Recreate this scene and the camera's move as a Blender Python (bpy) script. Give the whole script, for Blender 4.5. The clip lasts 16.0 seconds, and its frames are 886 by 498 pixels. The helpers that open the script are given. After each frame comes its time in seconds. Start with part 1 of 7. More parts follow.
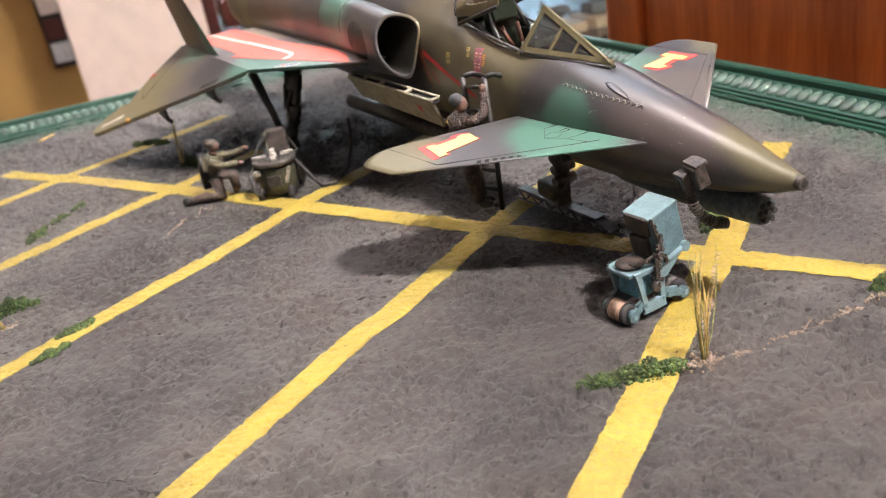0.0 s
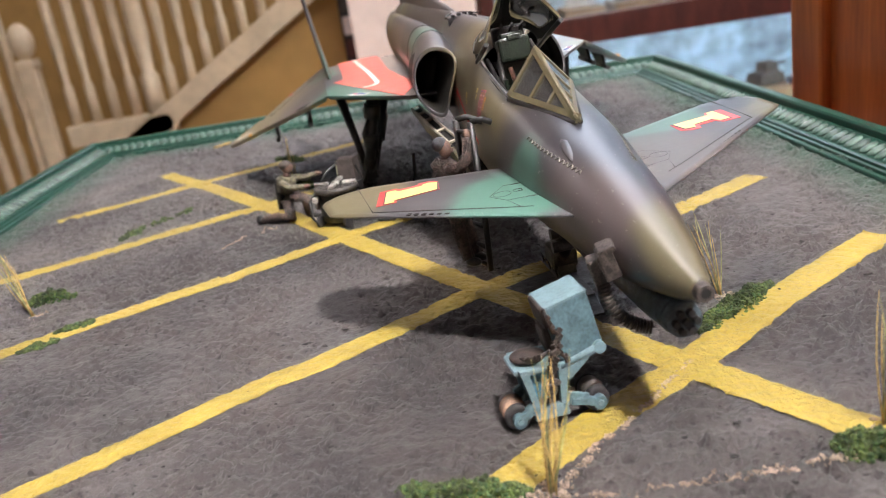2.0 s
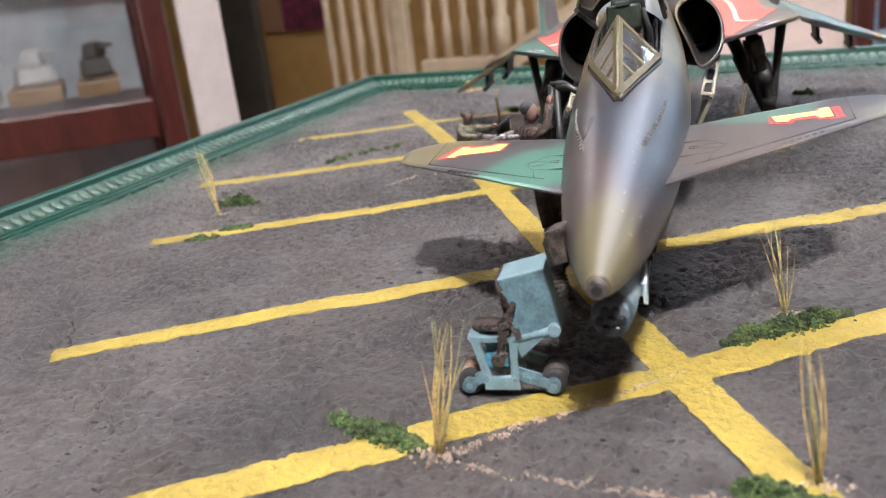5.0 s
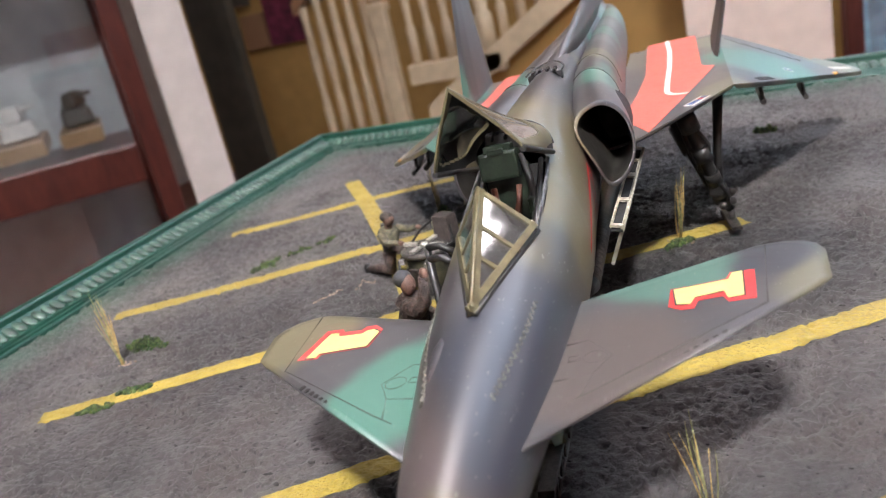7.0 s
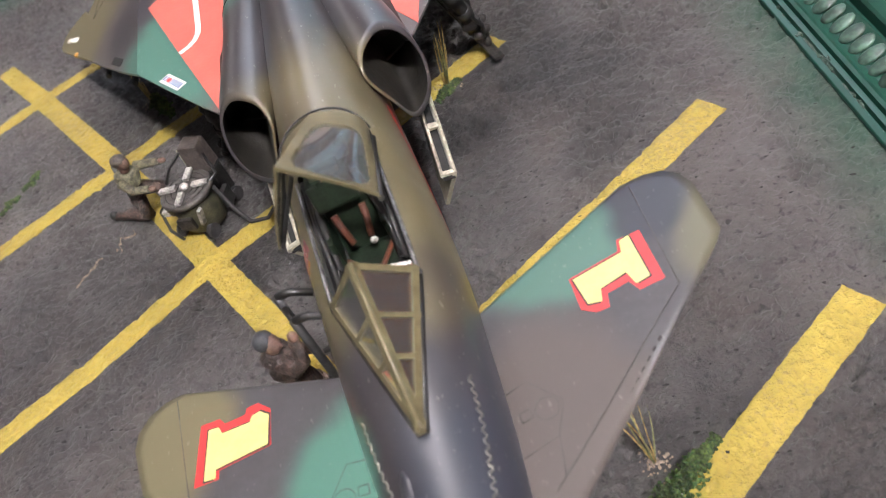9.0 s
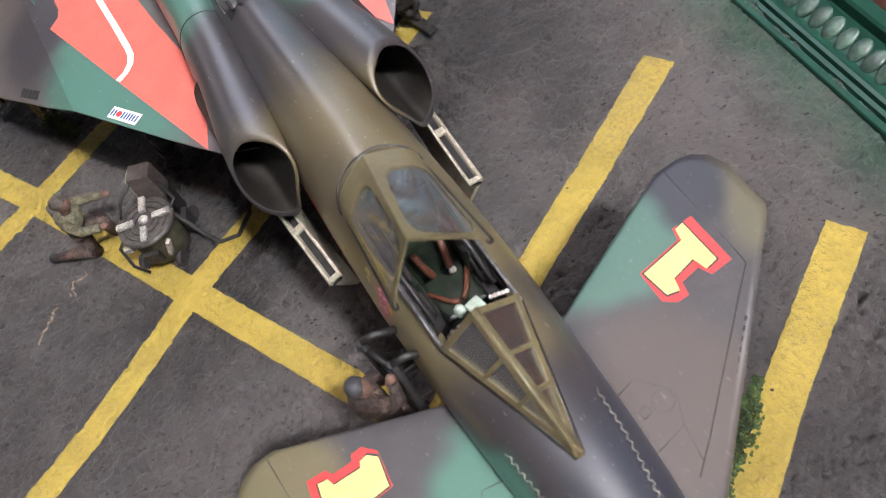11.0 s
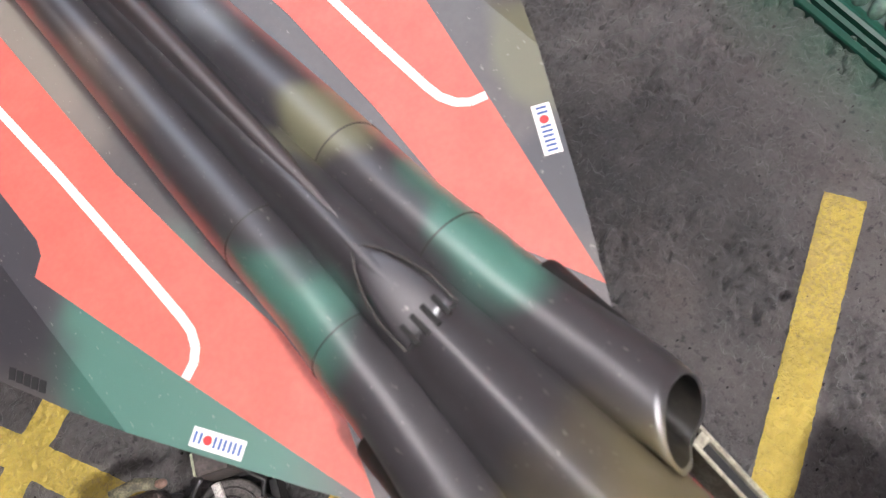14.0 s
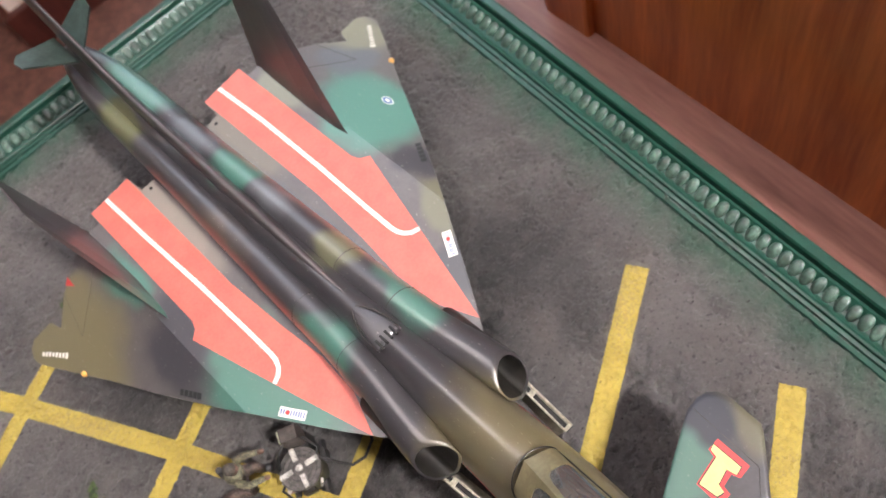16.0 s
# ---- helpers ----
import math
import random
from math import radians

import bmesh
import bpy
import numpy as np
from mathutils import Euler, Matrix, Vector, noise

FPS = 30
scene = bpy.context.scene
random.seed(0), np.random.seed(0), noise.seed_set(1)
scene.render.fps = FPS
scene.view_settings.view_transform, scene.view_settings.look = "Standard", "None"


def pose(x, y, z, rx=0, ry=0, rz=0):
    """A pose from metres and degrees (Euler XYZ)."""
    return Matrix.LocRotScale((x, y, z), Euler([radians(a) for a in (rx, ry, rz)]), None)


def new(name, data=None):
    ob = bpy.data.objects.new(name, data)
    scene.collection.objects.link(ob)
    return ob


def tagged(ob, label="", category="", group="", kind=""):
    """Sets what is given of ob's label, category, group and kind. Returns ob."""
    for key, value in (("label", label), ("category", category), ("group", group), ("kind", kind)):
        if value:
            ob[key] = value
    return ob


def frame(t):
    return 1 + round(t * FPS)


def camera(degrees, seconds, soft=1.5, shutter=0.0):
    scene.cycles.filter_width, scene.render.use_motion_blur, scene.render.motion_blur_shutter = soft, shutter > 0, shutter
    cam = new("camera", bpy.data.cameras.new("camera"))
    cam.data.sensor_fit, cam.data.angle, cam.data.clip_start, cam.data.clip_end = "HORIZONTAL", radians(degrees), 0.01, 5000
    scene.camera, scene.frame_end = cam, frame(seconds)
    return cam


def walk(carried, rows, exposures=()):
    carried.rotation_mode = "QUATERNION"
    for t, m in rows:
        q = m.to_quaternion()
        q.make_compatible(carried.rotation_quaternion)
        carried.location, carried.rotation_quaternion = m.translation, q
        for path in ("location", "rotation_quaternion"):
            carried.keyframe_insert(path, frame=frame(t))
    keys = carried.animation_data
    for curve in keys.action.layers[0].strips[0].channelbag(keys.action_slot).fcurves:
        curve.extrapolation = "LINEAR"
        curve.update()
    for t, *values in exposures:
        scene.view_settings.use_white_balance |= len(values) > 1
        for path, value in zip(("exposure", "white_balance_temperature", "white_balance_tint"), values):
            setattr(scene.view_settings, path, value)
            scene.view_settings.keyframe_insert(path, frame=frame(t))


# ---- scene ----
EXPOSURES = [(0.0, 0.42, 6800, 13), (2.0, 0.24, 6500, 13), (3.5, 0.28, 6300, 12), (6.0, 0.24, 6200, 12), (8.0, 0.06, 6300, 12), (11.0, -0.13, 6200, 12), (13.5, -0.22, 6200, 12), (16.0, -0.06, 6500, 13)]
cam = camera(55.53, 16.0, soft=1.0)
# seconds, eye x y z in metres, yaw, pitch, roll in degrees
ROWS = [
    (0, -0.09457, -0.25914, 0.08718, -19.540, -23.716, -9.940),
    (0.5, -0.07160, -0.24882, 0.09299, -16.548, -22.543, -10.885),
    (1, -0.04947, -0.24468, 0.08870, -16.425, -21.853, -11.247),
    (1.5, -0.03673, -0.24582, 0.08460, -7.958, -19.436, -10.875),
    (1.7, -0.03630, -0.24930, 0.07630, -5.810, -17.776, -9.015),
    (2, -0.02201, -0.25617, 0.07474, -0.165, -18.618, -9.025),
    (2.1, -0.02750, -0.25970, 0.06870, -1.944, -17.758, -7.858),
    (2.5, -0.01306, -0.26030, 0.06483, 2.162, -18.382, -8.712),
    (3, -0.00339, -0.26523, 0.06654, 6.582, -17.543, -9.102),
    (3.5, 0.00270, -0.26639, 0.06678, 12.573, -16.995, -8.726),
    (3.7, 0.00487, -0.26072, 0.06474, 13.822, -17.219, -8.683),
    (5.8, 0.05047, -0.24168, 0.07660, 28.847, -18.688, -7.738),
    (6, 0.05171, -0.23547, 0.07918, 28.666, -18.540, -9.335),
    (6.5, 0.05061, -0.21770, 0.08661, 26.302, -18.733, -11.727),
    (7, 0.05128, -0.20408, 0.09218, 24.707, -19.024, -13.145),
    (7.5, 0.04917, -0.19226, 0.09700, 23.489, -21.477, -17.051),
    (7.8, 0.04230, -0.18990, 0.10360, 20.593, -26.008, -17.836),
    (8, 0.04274, -0.18607, 0.10851, 19.840, -29.004, -18.714),
    (8.5, 0.03898, -0.17475, 0.12645, 15.770, -36.532, -22.471),
    (8.7, 0.03531, -0.16920, 0.12958, 13.267, -40.948, -24.240),
    (10.8, 0.00012, -0.14285, 0.15731, -3.248, -53.270, -24.371),
    (11, -0.00076, -0.14033, 0.15757, -4.039, -55.390, -25.324),
    (11.5, -0.00270, -0.13085, 0.16263, -6.309, -60.555, -26.763),
    (12, -0.00767, -0.11978, 0.16677, -8.626, -64.732, -27.013),
    (12.5, -0.00958, -0.09291, 0.16321, -9.626, -67.485, -26.811),
    (13, -0.01084, -0.06873, 0.16209, -11.441, -68.302, -25.303),
    (13.4, -0.00810, -0.05030, 0.16030, -13.423, -68.607, -25.425),
    (13.5, -0.00815, -0.04606, 0.15985, -13.435, -68.642, -24.120),
    (14, -0.00760, -0.03100, 0.16076, -14.893, -68.936, -23.394),
    (14.3, -0.00030, -0.02840, 0.17200, -14.738, -68.749, -24.298),
    (14.5, -0.00096, -0.02994, 0.18247, -14.984, -65.576, -21.318),
    (14.7, 0.00300, -0.03870, 0.19600, -13.043, -62.239, -22.554),
    (15, 0.00121, -0.06388, 0.21611, -12.477, -58.798, -19.657),
    (15.5, 0.00054, -0.09039, 0.24420, -14.600, -58.549, -22.700),
    (16, -0.00858, -0.09848, 0.26872, -16.408, -61.664, -26.230),
]
walk(cam, [(t, pose(x, y, z, 90 + pitch, 0, yaw) @ pose(0, 0, 0, 0, 0, roll)) for t, x, y, z, yaw, pitch, roll in ROWS], EXPOSURES)
cam.data.dof.use_dof, cam.data.dof.focus_distance, cam.data.dof.aperture_fstop = True, 0.175, 30.0

# ---- light: a room with lit ceiling panels ----
world = bpy.data.worlds.new("world")
scene.world = world
world.use_nodes = True
world.node_tree.nodes["Background"].inputs["Color"].default_value = (0.75, 0.82, 1.0, 1)
world.node_tree.nodes["Background"].inputs["Strength"].default_value = 0.02
PANEL_LIGHT, SOFT_LIGHT, NORTH_LIGHT, KEY_LIGHT, TOP_LIGHT = 12.0, 2.5, 5.0, 1150.0, 16.0
MM = 0.001


# ---- materials ----
def material(name, colour, rough=0.6, metal=0.0, vary=0.25, scale=300.0, bump=0.15, fine=4.0, spec=0.5, dist=0.0008, per_object=0.0, polish=0.12):
    """A paint, plastic or wood with blotches at one scale and grain at a finer one. scale: blotches per metre."""
    m = bpy.data.materials.new(name)
    m.use_nodes = True
    nt = m.node_tree
    b = nt.nodes["Principled BSDF"]
    co = nt.nodes.new("ShaderNodeTexCoord")
    n1 = nt.nodes.new("ShaderNodeTexNoise")
    n1.inputs["Scale"].default_value, n1.inputs["Detail"].default_value = scale, 5
    n2 = nt.nodes.new("ShaderNodeTexNoise")
    n2.inputs["Scale"].default_value, n2.inputs["Detail"].default_value = scale * fine, 6
    for n in (n1, n2):
        nt.links.new(co.outputs["Object"], n.inputs["Vector"])
    ramp = nt.nodes.new("ShaderNodeMapRange")
    ramp.inputs[1].default_value, ramp.inputs[2].default_value = 0.38, 0.62
    ramp.inputs[3].default_value, ramp.inputs[4].default_value = 1 - vary, 1 + vary
    nt.links.new(n1.outputs["Fac"], ramp.inputs[0])
    fine_map = nt.nodes.new("ShaderNodeMapRange")
    fine_map.inputs[1].default_value, fine_map.inputs[2].default_value = 0.38, 0.62
    fine_map.inputs[3].default_value, fine_map.inputs[4].default_value = 1 - vary * 0.6, 1 + vary * 0.6
    nt.links.new(n2.outputs["Fac"], fine_map.inputs[0])
    mul = nt.nodes.new("ShaderNodeMath")
    mul.operation = "MULTIPLY"
    nt.links.new(ramp.outputs[0], mul.inputs[0])
    nt.links.new(fine_map.outputs[0], mul.inputs[1])
    last = mul.outputs[0]
    if per_object:
        info = nt.nodes.new("ShaderNodeObjectInfo")
        r = nt.nodes.new("ShaderNodeMapRange")
        r.inputs[3].default_value, r.inputs[4].default_value = 1 - per_object, 1 + per_object
        nt.links.new(info.outputs["Random"], r.inputs[0])
        mul2 = nt.nodes.new("ShaderNodeMath")
        mul2.operation = "MULTIPLY"
        nt.links.new(last, mul2.inputs[0])
        nt.links.new(r.outputs[0], mul2.inputs[1])
        last = mul2.outputs[0]
    tint = nt.nodes.new("ShaderNodeVectorMath")
    tint.operation = "SCALE"
    tint.inputs[0].default_value = colour
    nt.links.new(last, tint.inputs["Scale"])
    nt.links.new(tint.outputs[0], b.inputs["Base Color"])
    rr = nt.nodes.new("ShaderNodeMapRange")
    rr.inputs[3].default_value, rr.inputs[4].default_value = max(rough - polish, 0.02), min(rough + polish, 1)
    nt.links.new(n2.outputs["Fac"], rr.inputs[0])
    nt.links.new(rr.outputs[0], b.inputs["Roughness"])
    b.inputs["Metallic"].default_value = metal
    b.inputs["Specular IOR Level"].default_value = spec
    if bump:
        bp = nt.nodes.new("ShaderNodeBump")
        bp.inputs["Strength"].default_value, bp.inputs["Distance"].default_value = bump, dist
        nt.links.new(n2.outputs["Fac"], bp.inputs["Height"])
        nt.links.new(bp.outputs[0], b.inputs["Normal"])
    return m


def airbrushed(name, base, sprays, rough=0.38, spec=0.5, speckle=0.4, coat=0.4):
    """Camouflage sprayed in soft clouds. sprays: (x, y, z, radius, stretch along y, colour), millimetres."""
    m = material(name, base, rough, vary=0.06, scale=160, bump=0.02, fine=5, spec=spec, dist=0.0002, polish=0.03)
    nt = m.node_tree
    b = nt.nodes["Principled BSDF"]
    b.inputs["Coat Weight"].default_value, b.inputs["Coat Roughness"].default_value = coat, 0.36
    last = b.inputs["Base Color"].links[0].from_socket
    co = nt.nodes.new("ShaderNodeTexCoord")
    wob = nt.nodes.new("ShaderNodeTexNoise")
    wob.inputs["Scale"].default_value = 42
    nt.links.new(co.outputs["Object"], wob.inputs["Vector"])
    off = nt.nodes.new("ShaderNodeVectorMath")
    off.operation = "SCALE"
    off.inputs["Scale"].default_value = 0.024
    nt.links.new(wob.outputs["Color"], off.inputs[0])
    add = nt.nodes.new("ShaderNodeVectorMath")
    nt.links.new(co.outputs["Object"], add.inputs[0])
    nt.links.new(off.outputs[0], add.inputs[1])
    for x, y, z, radius, stretch, colour in sprays:
        mp = nt.nodes.new("ShaderNodeMapping")
        mp.vector_type = "TEXTURE"
        mp.inputs["Location"].default_value = (x * MM + 0.012, y * MM + 0.012, z * MM + 0.012)
        mp.inputs["Scale"].default_value = (radius * MM, radius * stretch * MM, radius * MM)
        nt.links.new(add.outputs[0], mp.inputs["Vector"])
        ln = nt.nodes.new("ShaderNodeVectorMath")
        ln.operation = "LENGTH"
        nt.links.new(mp.outputs[0], ln.inputs[0])
        mr = nt.nodes.new("ShaderNodeMapRange")
        mr.interpolation_type = "SMOOTHSTEP"
        mr.inputs[1].default_value, mr.inputs[2].default_value = 0.72, 1.25
        mr.inputs[3].default_value, mr.inputs[4].default_value = 1, 0
        nt.links.new(ln.outputs["Value"], mr.inputs[0])
        mix = nt.nodes.new("ShaderNodeMix")
        mix.data_type = "RGBA"
        mix.inputs["B"].default_value = (*colour, 1)
        nt.links.new(mr.outputs[0], mix.inputs["Factor"])
        nt.links.new(last, mix.inputs["A"])
        last = mix.outputs["Result"]
    # dust, chips and fine scratches over the paint
    sp = nt.nodes.new("ShaderNodeTexNoise")
    sp.inputs["Scale"].default_value, sp.inputs["Detail"].default_value = 1700, 3
    st = nt.nodes.new("ShaderNodeMapping")
    st.inputs["Scale"].default_value = (1, 0.35, 1)
    nt.links.new(co.outputs["Object"], st.inputs["Vector"])
    nt.links.new(st.outputs[0], sp.inputs["Vector"])
    cut = nt.nodes.new("ShaderNodeMapRange")
    cut.inputs[1].default_value, cut.inputs[2].default_value, cut.inputs[4].default_value = 0.67, 0.73, speckle
    nt.links.new(sp.outputs["Fac"], cut.inputs[0])
    mix = nt.nodes.new("ShaderNodeMix")
    mix.data_type = "RGBA"
    mix.inputs["B"].default_value = (0.34, 0.32, 0.28, 1)
    nt.links.new(cut.outputs[0], mix.inputs["Factor"])
    nt.links.new(last, mix.inputs["A"])
    nt.links.new(mix.outputs["Result"], b.inputs["Base Color"])
    return m


def wood(name, dark, light, scale, along, rough=0.35):
    """Veneer with long grain. along: stretch of the grain on x, y and z."""
    m = bpy.data.materials.new(name)
    m.use_nodes = True
    nt = m.node_tree
    b = nt.nodes["Principled BSDF"]
    co = nt.nodes.new("ShaderNodeTexCoord")
    mp = nt.nodes.new("ShaderNodeMapping")
    mp.inputs["Scale"].default_value = along
    nt.links.new(co.outputs["Object"], mp.inputs["Vector"])
    a = nt.nodes.new("ShaderNodeTexNoise")
    a.inputs["Scale"].default_value, a.inputs["Detail"].default_value, a.inputs["Distortion"].default_value = scale, 8, 0.6
    nt.links.new(mp.outputs[0], a.inputs["Vector"])
    c = nt.nodes.new("ShaderNodeTexNoise")
    c.inputs["Scale"].default_value, c.inputs["Detail"].default_value = scale * 7, 4
    nt.links.new(mp.outputs[0], c.inputs["Vector"])
    s = nt.nodes.new("ShaderNodeMath")
    s.operation = "MULTIPLY_ADD"
    s.inputs[1].default_value, s.inputs[2].default_value = 0.45, 0.0
    nt.links.new(c.outputs["Fac"], s.inputs[0])
    t = nt.nodes.new("ShaderNodeMath")
    nt.links.new(a.outputs["Fac"], t.inputs[0])
    nt.links.new(s.outputs[0], t.inputs[1])
    r = nt.nodes.new("ShaderNodeMapRange")
    r.inputs[1].default_value, r.inputs[2].default_value = 0.5, 0.95
    nt.links.new(t.outputs[0], r.inputs[0])
    mix = nt.nodes.new("ShaderNodeMix")
    mix.data_type = "RGBA"
    mix.inputs["A"].default_value, mix.inputs["B"].default_value = (*dark, 1), (*light, 1)
    nt.links.new(r.outputs[0], mix.inputs["Factor"])
    nt.links.new(mix.outputs["Result"], b.inputs["Base Color"])
    b.inputs["Roughness"].default_value = rough
    bp = nt.nodes.new("ShaderNodeBump")
    bp.inputs["Strength"].default_value, bp.inputs["Distance"].default_value = 0.08, 0.0004
    nt.links.new(t.outputs[0], bp.inputs["Height"])
    nt.links.new(bp.outputs[0], b.inputs["Normal"])
    return m


def glass(name, tint=(0.9, 0.95, 0.95), rough=0.03, alpha=0.25, haze=0.0):
    """A thin clear pane: mostly see-through, with a sheen."""
    m = bpy.data.materials.new(name)
    m.use_nodes = True
    nt = m.node_tree
    out = nt.nodes["Material Output"]
    nt.nodes.remove(nt.nodes["Principled BSDF"])
    tr = nt.nodes.new("ShaderNodeBsdfTransparent")
    tr.inputs["Color"].default_value = (*tint, 1)
    gl = nt.nodes.new("ShaderNodeBsdfGlossy")
    gl.inputs["Roughness"].default_value = rough
    fr = nt.nodes.new("ShaderNodeFresnel")
    fr.inputs["IOR"].default_value = 1.5
    ad = nt.nodes.new("ShaderNodeMath")
    ad.inputs[1].default_value = alpha * 0.3
    nt.links.new(fr.outputs[0], ad.inputs[0])
    mx = nt.nodes.new("ShaderNodeMixShader")
    nt.links.new(ad.outputs[0], mx.inputs[0])
    nt.links.new(tr.outputs[0], mx.inputs[1])
    nt.links.new(gl.outputs[0], mx.inputs[2])
    last = mx.outputs[0]
    # grey film: smoky plastic, plus some of its pale reflection as flat colour
    if haze:
        df = nt.nodes.new("ShaderNodeBsdfDiffuse")
        df.inputs["Color"].default_value = (0.28, 0.275, 0.27, 1)
        hz = nt.nodes.new("ShaderNodeMixShader")
        hz.inputs[0].default_value = haze
        nt.links.new(last, hz.inputs[1])
        nt.links.new(df.outputs[0], hz.inputs[2])
        last = hz.outputs[0]
    nt.links.new(last, out.inputs["Surface"])
    return m


def lamp_material(name, colour, strength):
    m = bpy.data.materials.new(name)
    m.use_nodes = True
    b = m.node_tree.nodes["Principled BSDF"]
    b.inputs["Base Color"].default_value = (*colour, 1)
    b.inputs["Emission Color"].default_value = (*colour, 1)
    b.inputs["Emission Strength"].default_value = strength
    return m


OLIVE, TEAL, BROWN = (0.128, 0.107, 0.056), (0.060, 0.145, 0.112), (0.070, 0.057, 0.050)
DUSK, PALE_TEAL = (0.038, 0.035, 0.040), (0.095, 0.185, 0.155)
M_BODY = airbrushed("camouflaged_fuselage_paint", (0.036, 0.032, 0.034), [
    (0, -38, 50, 15, 1.5, (0.112, 0.092, 0.052)), (0, -60, 38, 21, 1.2, OLIVE), (-14, -58, 34, 18, 1.1, OLIVE), (-13, -99, 32, 9, 1.0, TEAL), (-7, -124, 28, 12, 1.3, (0.070, 0.054, 0.052)), (9, -112, 36, 12, 2.0, (0.030, 0.033, 0.044)),
    (0, -151, 28, 9, 1.9, (0.10, 0.086, 0.048)), (-6, -88, 30, 8, 1.2, (0.060, 0.048, 0.040)), (-14, 19, 50, 9, 1.5, TEAL), (15, 5, 54, 9, 1.5, TEAL), (10, 35, 56, 8, 1.3, (0.125, 0.118, 0.070)),
    (9, 62, 57, 8, 1.2, (0.10, 0.10, 0.105)), (9, 80, 57, 9, 1.2, TEAL), (8, 105, 57, 9, 1.2, (0.085, 0.088, 0.095)), (10, 142, 57, 12, 1.7, PALE_TEAL), (-9, 133, 54, 9, 1.5, (0.11, 0.112, 0.055)), (-14, 73, 52, 9, 2.0, (0.085, 0.066, 0.056))], rough=0.36, spec=0.55, coat=0.5)
M_WING = airbrushed("camouflaged_wing_paint", (0.085, 0.075, 0.072), [
    (-36, 24, 40, 18, 1.5, TEAL), (-46, 62, 38, 13, 1.5, DUSK), (-46, 94, 38, 9, 1.4, TEAL), (-78, 104, 26, 24, 1.5, (0.135, 0.115, 0.062)), (-53, 124, 36, 10, 1.0, (0.055, 0.050, 0.052)),
    (31, 4, 40, 10, 1.2, (0.050, 0.050, 0.055)), (42, 25, 39, 9, 1.2, (0.125, 0.118, 0.075)), (48, 44, 38, 9, 1.0, DUSK), (56, 74, 34, 18, 1.2, (0.066, 0.170, 0.135)), (66, 101, 30, 11, 1.0, (0.085, 0.090, 0.100)), (82, 114, 24, 13, 1.1, (0.165, 0.165, 0.115)),
    (-19, 105, 40, 11, 3.2, (0.20, 0.17, 0.14)), (19, 105, 40, 9, 3.0, (0.13, 0.115, 0.09)), (41, 104, 38, 7, 2.0, (0.15, 0.155, 0.115))], rough=0.36)
M_CANARD = airbrushed("camouflaged_foreplane_paint", (0.058, 0.054, 0.056), [
    (-14, -103, 32, 12, 1.3, (0.066, 0.150, 0.115)), (-46, -76, 31, 12, 1.3, (0.125, 0.108, 0.062)), (25, -77, 33, 11, 1.0, (0.070, 0.130, 0.105)), (52, -82, 33, 9, 1.4, (0.11, 0.102, 0.07)),
    (17, -104, 33, 13, 1.2, (0.078, 0.064, 0.058)), (40, -72, 33, 9, 1.0, (0.040, 0.041, 0.048))], rough=0.42, spec=0.3, speckle=0.15, coat=0.03)
M_CANOPY_PAINT = material("olive_canopy_paint", OLIVE, 0.4, vary=0.15, scale=200, bump=0.05)
M_RED = material("faded_red_paint", (0.52, 0.112, 0.084), 0.42, vary=0.07, scale=120, bump=0.04, fine=8)
M_DECAL_RED = material("red_decal", (0.50, 0.035, 0.035), 0.4, vary=0.06, bump=0)
M_DECAL_YELLOW = material("yellow_decal", (0.66, 0.54, 0.17), 0.4, vary=0.05, bump=0)
M_DECAL_WHITE = material("white_decal", (0.70, 0.66, 0.60), 0.4, vary=0.06, bump=0)
M_DECAL_BLUE = material("blue_decal", (0.05, 0.10, 0.28), 0.4, vary=0.06, bump=0)
M_DECAL_BLACK = material("black_decal", (0.02, 0.02, 0.02), 0.45, vary=0.1, bump=0)
M_BLACK = material("worn_black_paint", (0.016, 0.015, 0.014), 0.4, vary=0.35, scale=500)
M_MARK = material("matt_dark_lettering", (0.03, 0.027, 0.025), 0.9, vary=0.2, bump=0, spec=0.1)
M_DARK_METAL = material("dark_gun_metal", (0.045, 0.04, 0.037), 0.38, 0.5, vary=0.4, scale=600)
# near-black for insides; on slots and holes it stands for their shade
M_INSIDE_BLACK = material("matt_dark_interior", (0.012, 0.011, 0.010), 0.85, vary=0.3, scale=300)
M_BARE = material("pale_grey_door_paint", (0.27, 0.25, 0.19), 0.45, vary=0.2, scale=400)
M_BELLY = material("pale_blue_grey_paint", (0.22, 0.29, 0.31), 0.45, vary=0.15, scale=200)
M_SEAT_BLUE = material("worn_blue_grey_paint", (0.078, 0.132, 0.150), 0.5, vary=0.2, scale=420)
M_SEAT_EDGE = material("pale_edge_blue_paint", (0.125, 0.195, 0.215), 0.5, vary=0.1, scale=420)
M_SEAT_BROWN = material("dark_brown_cushion", (0.030, 0.020, 0.016), 0.5, vary=0.4, scale=500)
M_STRAP = material("brown_strap", (0.085, 0.030, 0.016), 0.5, vary=0.3, scale=500)
M_GREEN_COCKPIT = material("dark_green_seat_paint", (0.010, 0.016, 0.009), 0.35, vary=0.3, scale=500)
M_FIG_DARK = material("brown_overall_paint", (0.058, 0.038, 0.030), 0.5, vary=0.6, scale=450, bump=0.9)
M_FIG_OLIVE = material("olive_uniform_paint", (0.10, 0.09, 0.055), 0.6, vary=0.5, scale=700, bump=0.5)
M_TYRE = material("black_rubber", (0.022, 0.02, 0.02), 0.75, vary=0.3, scale=500)
M_TAN = material("worn_tan_paint", (0.26, 0.14, 0.07), 0.6, vary=0.4, scale=500)
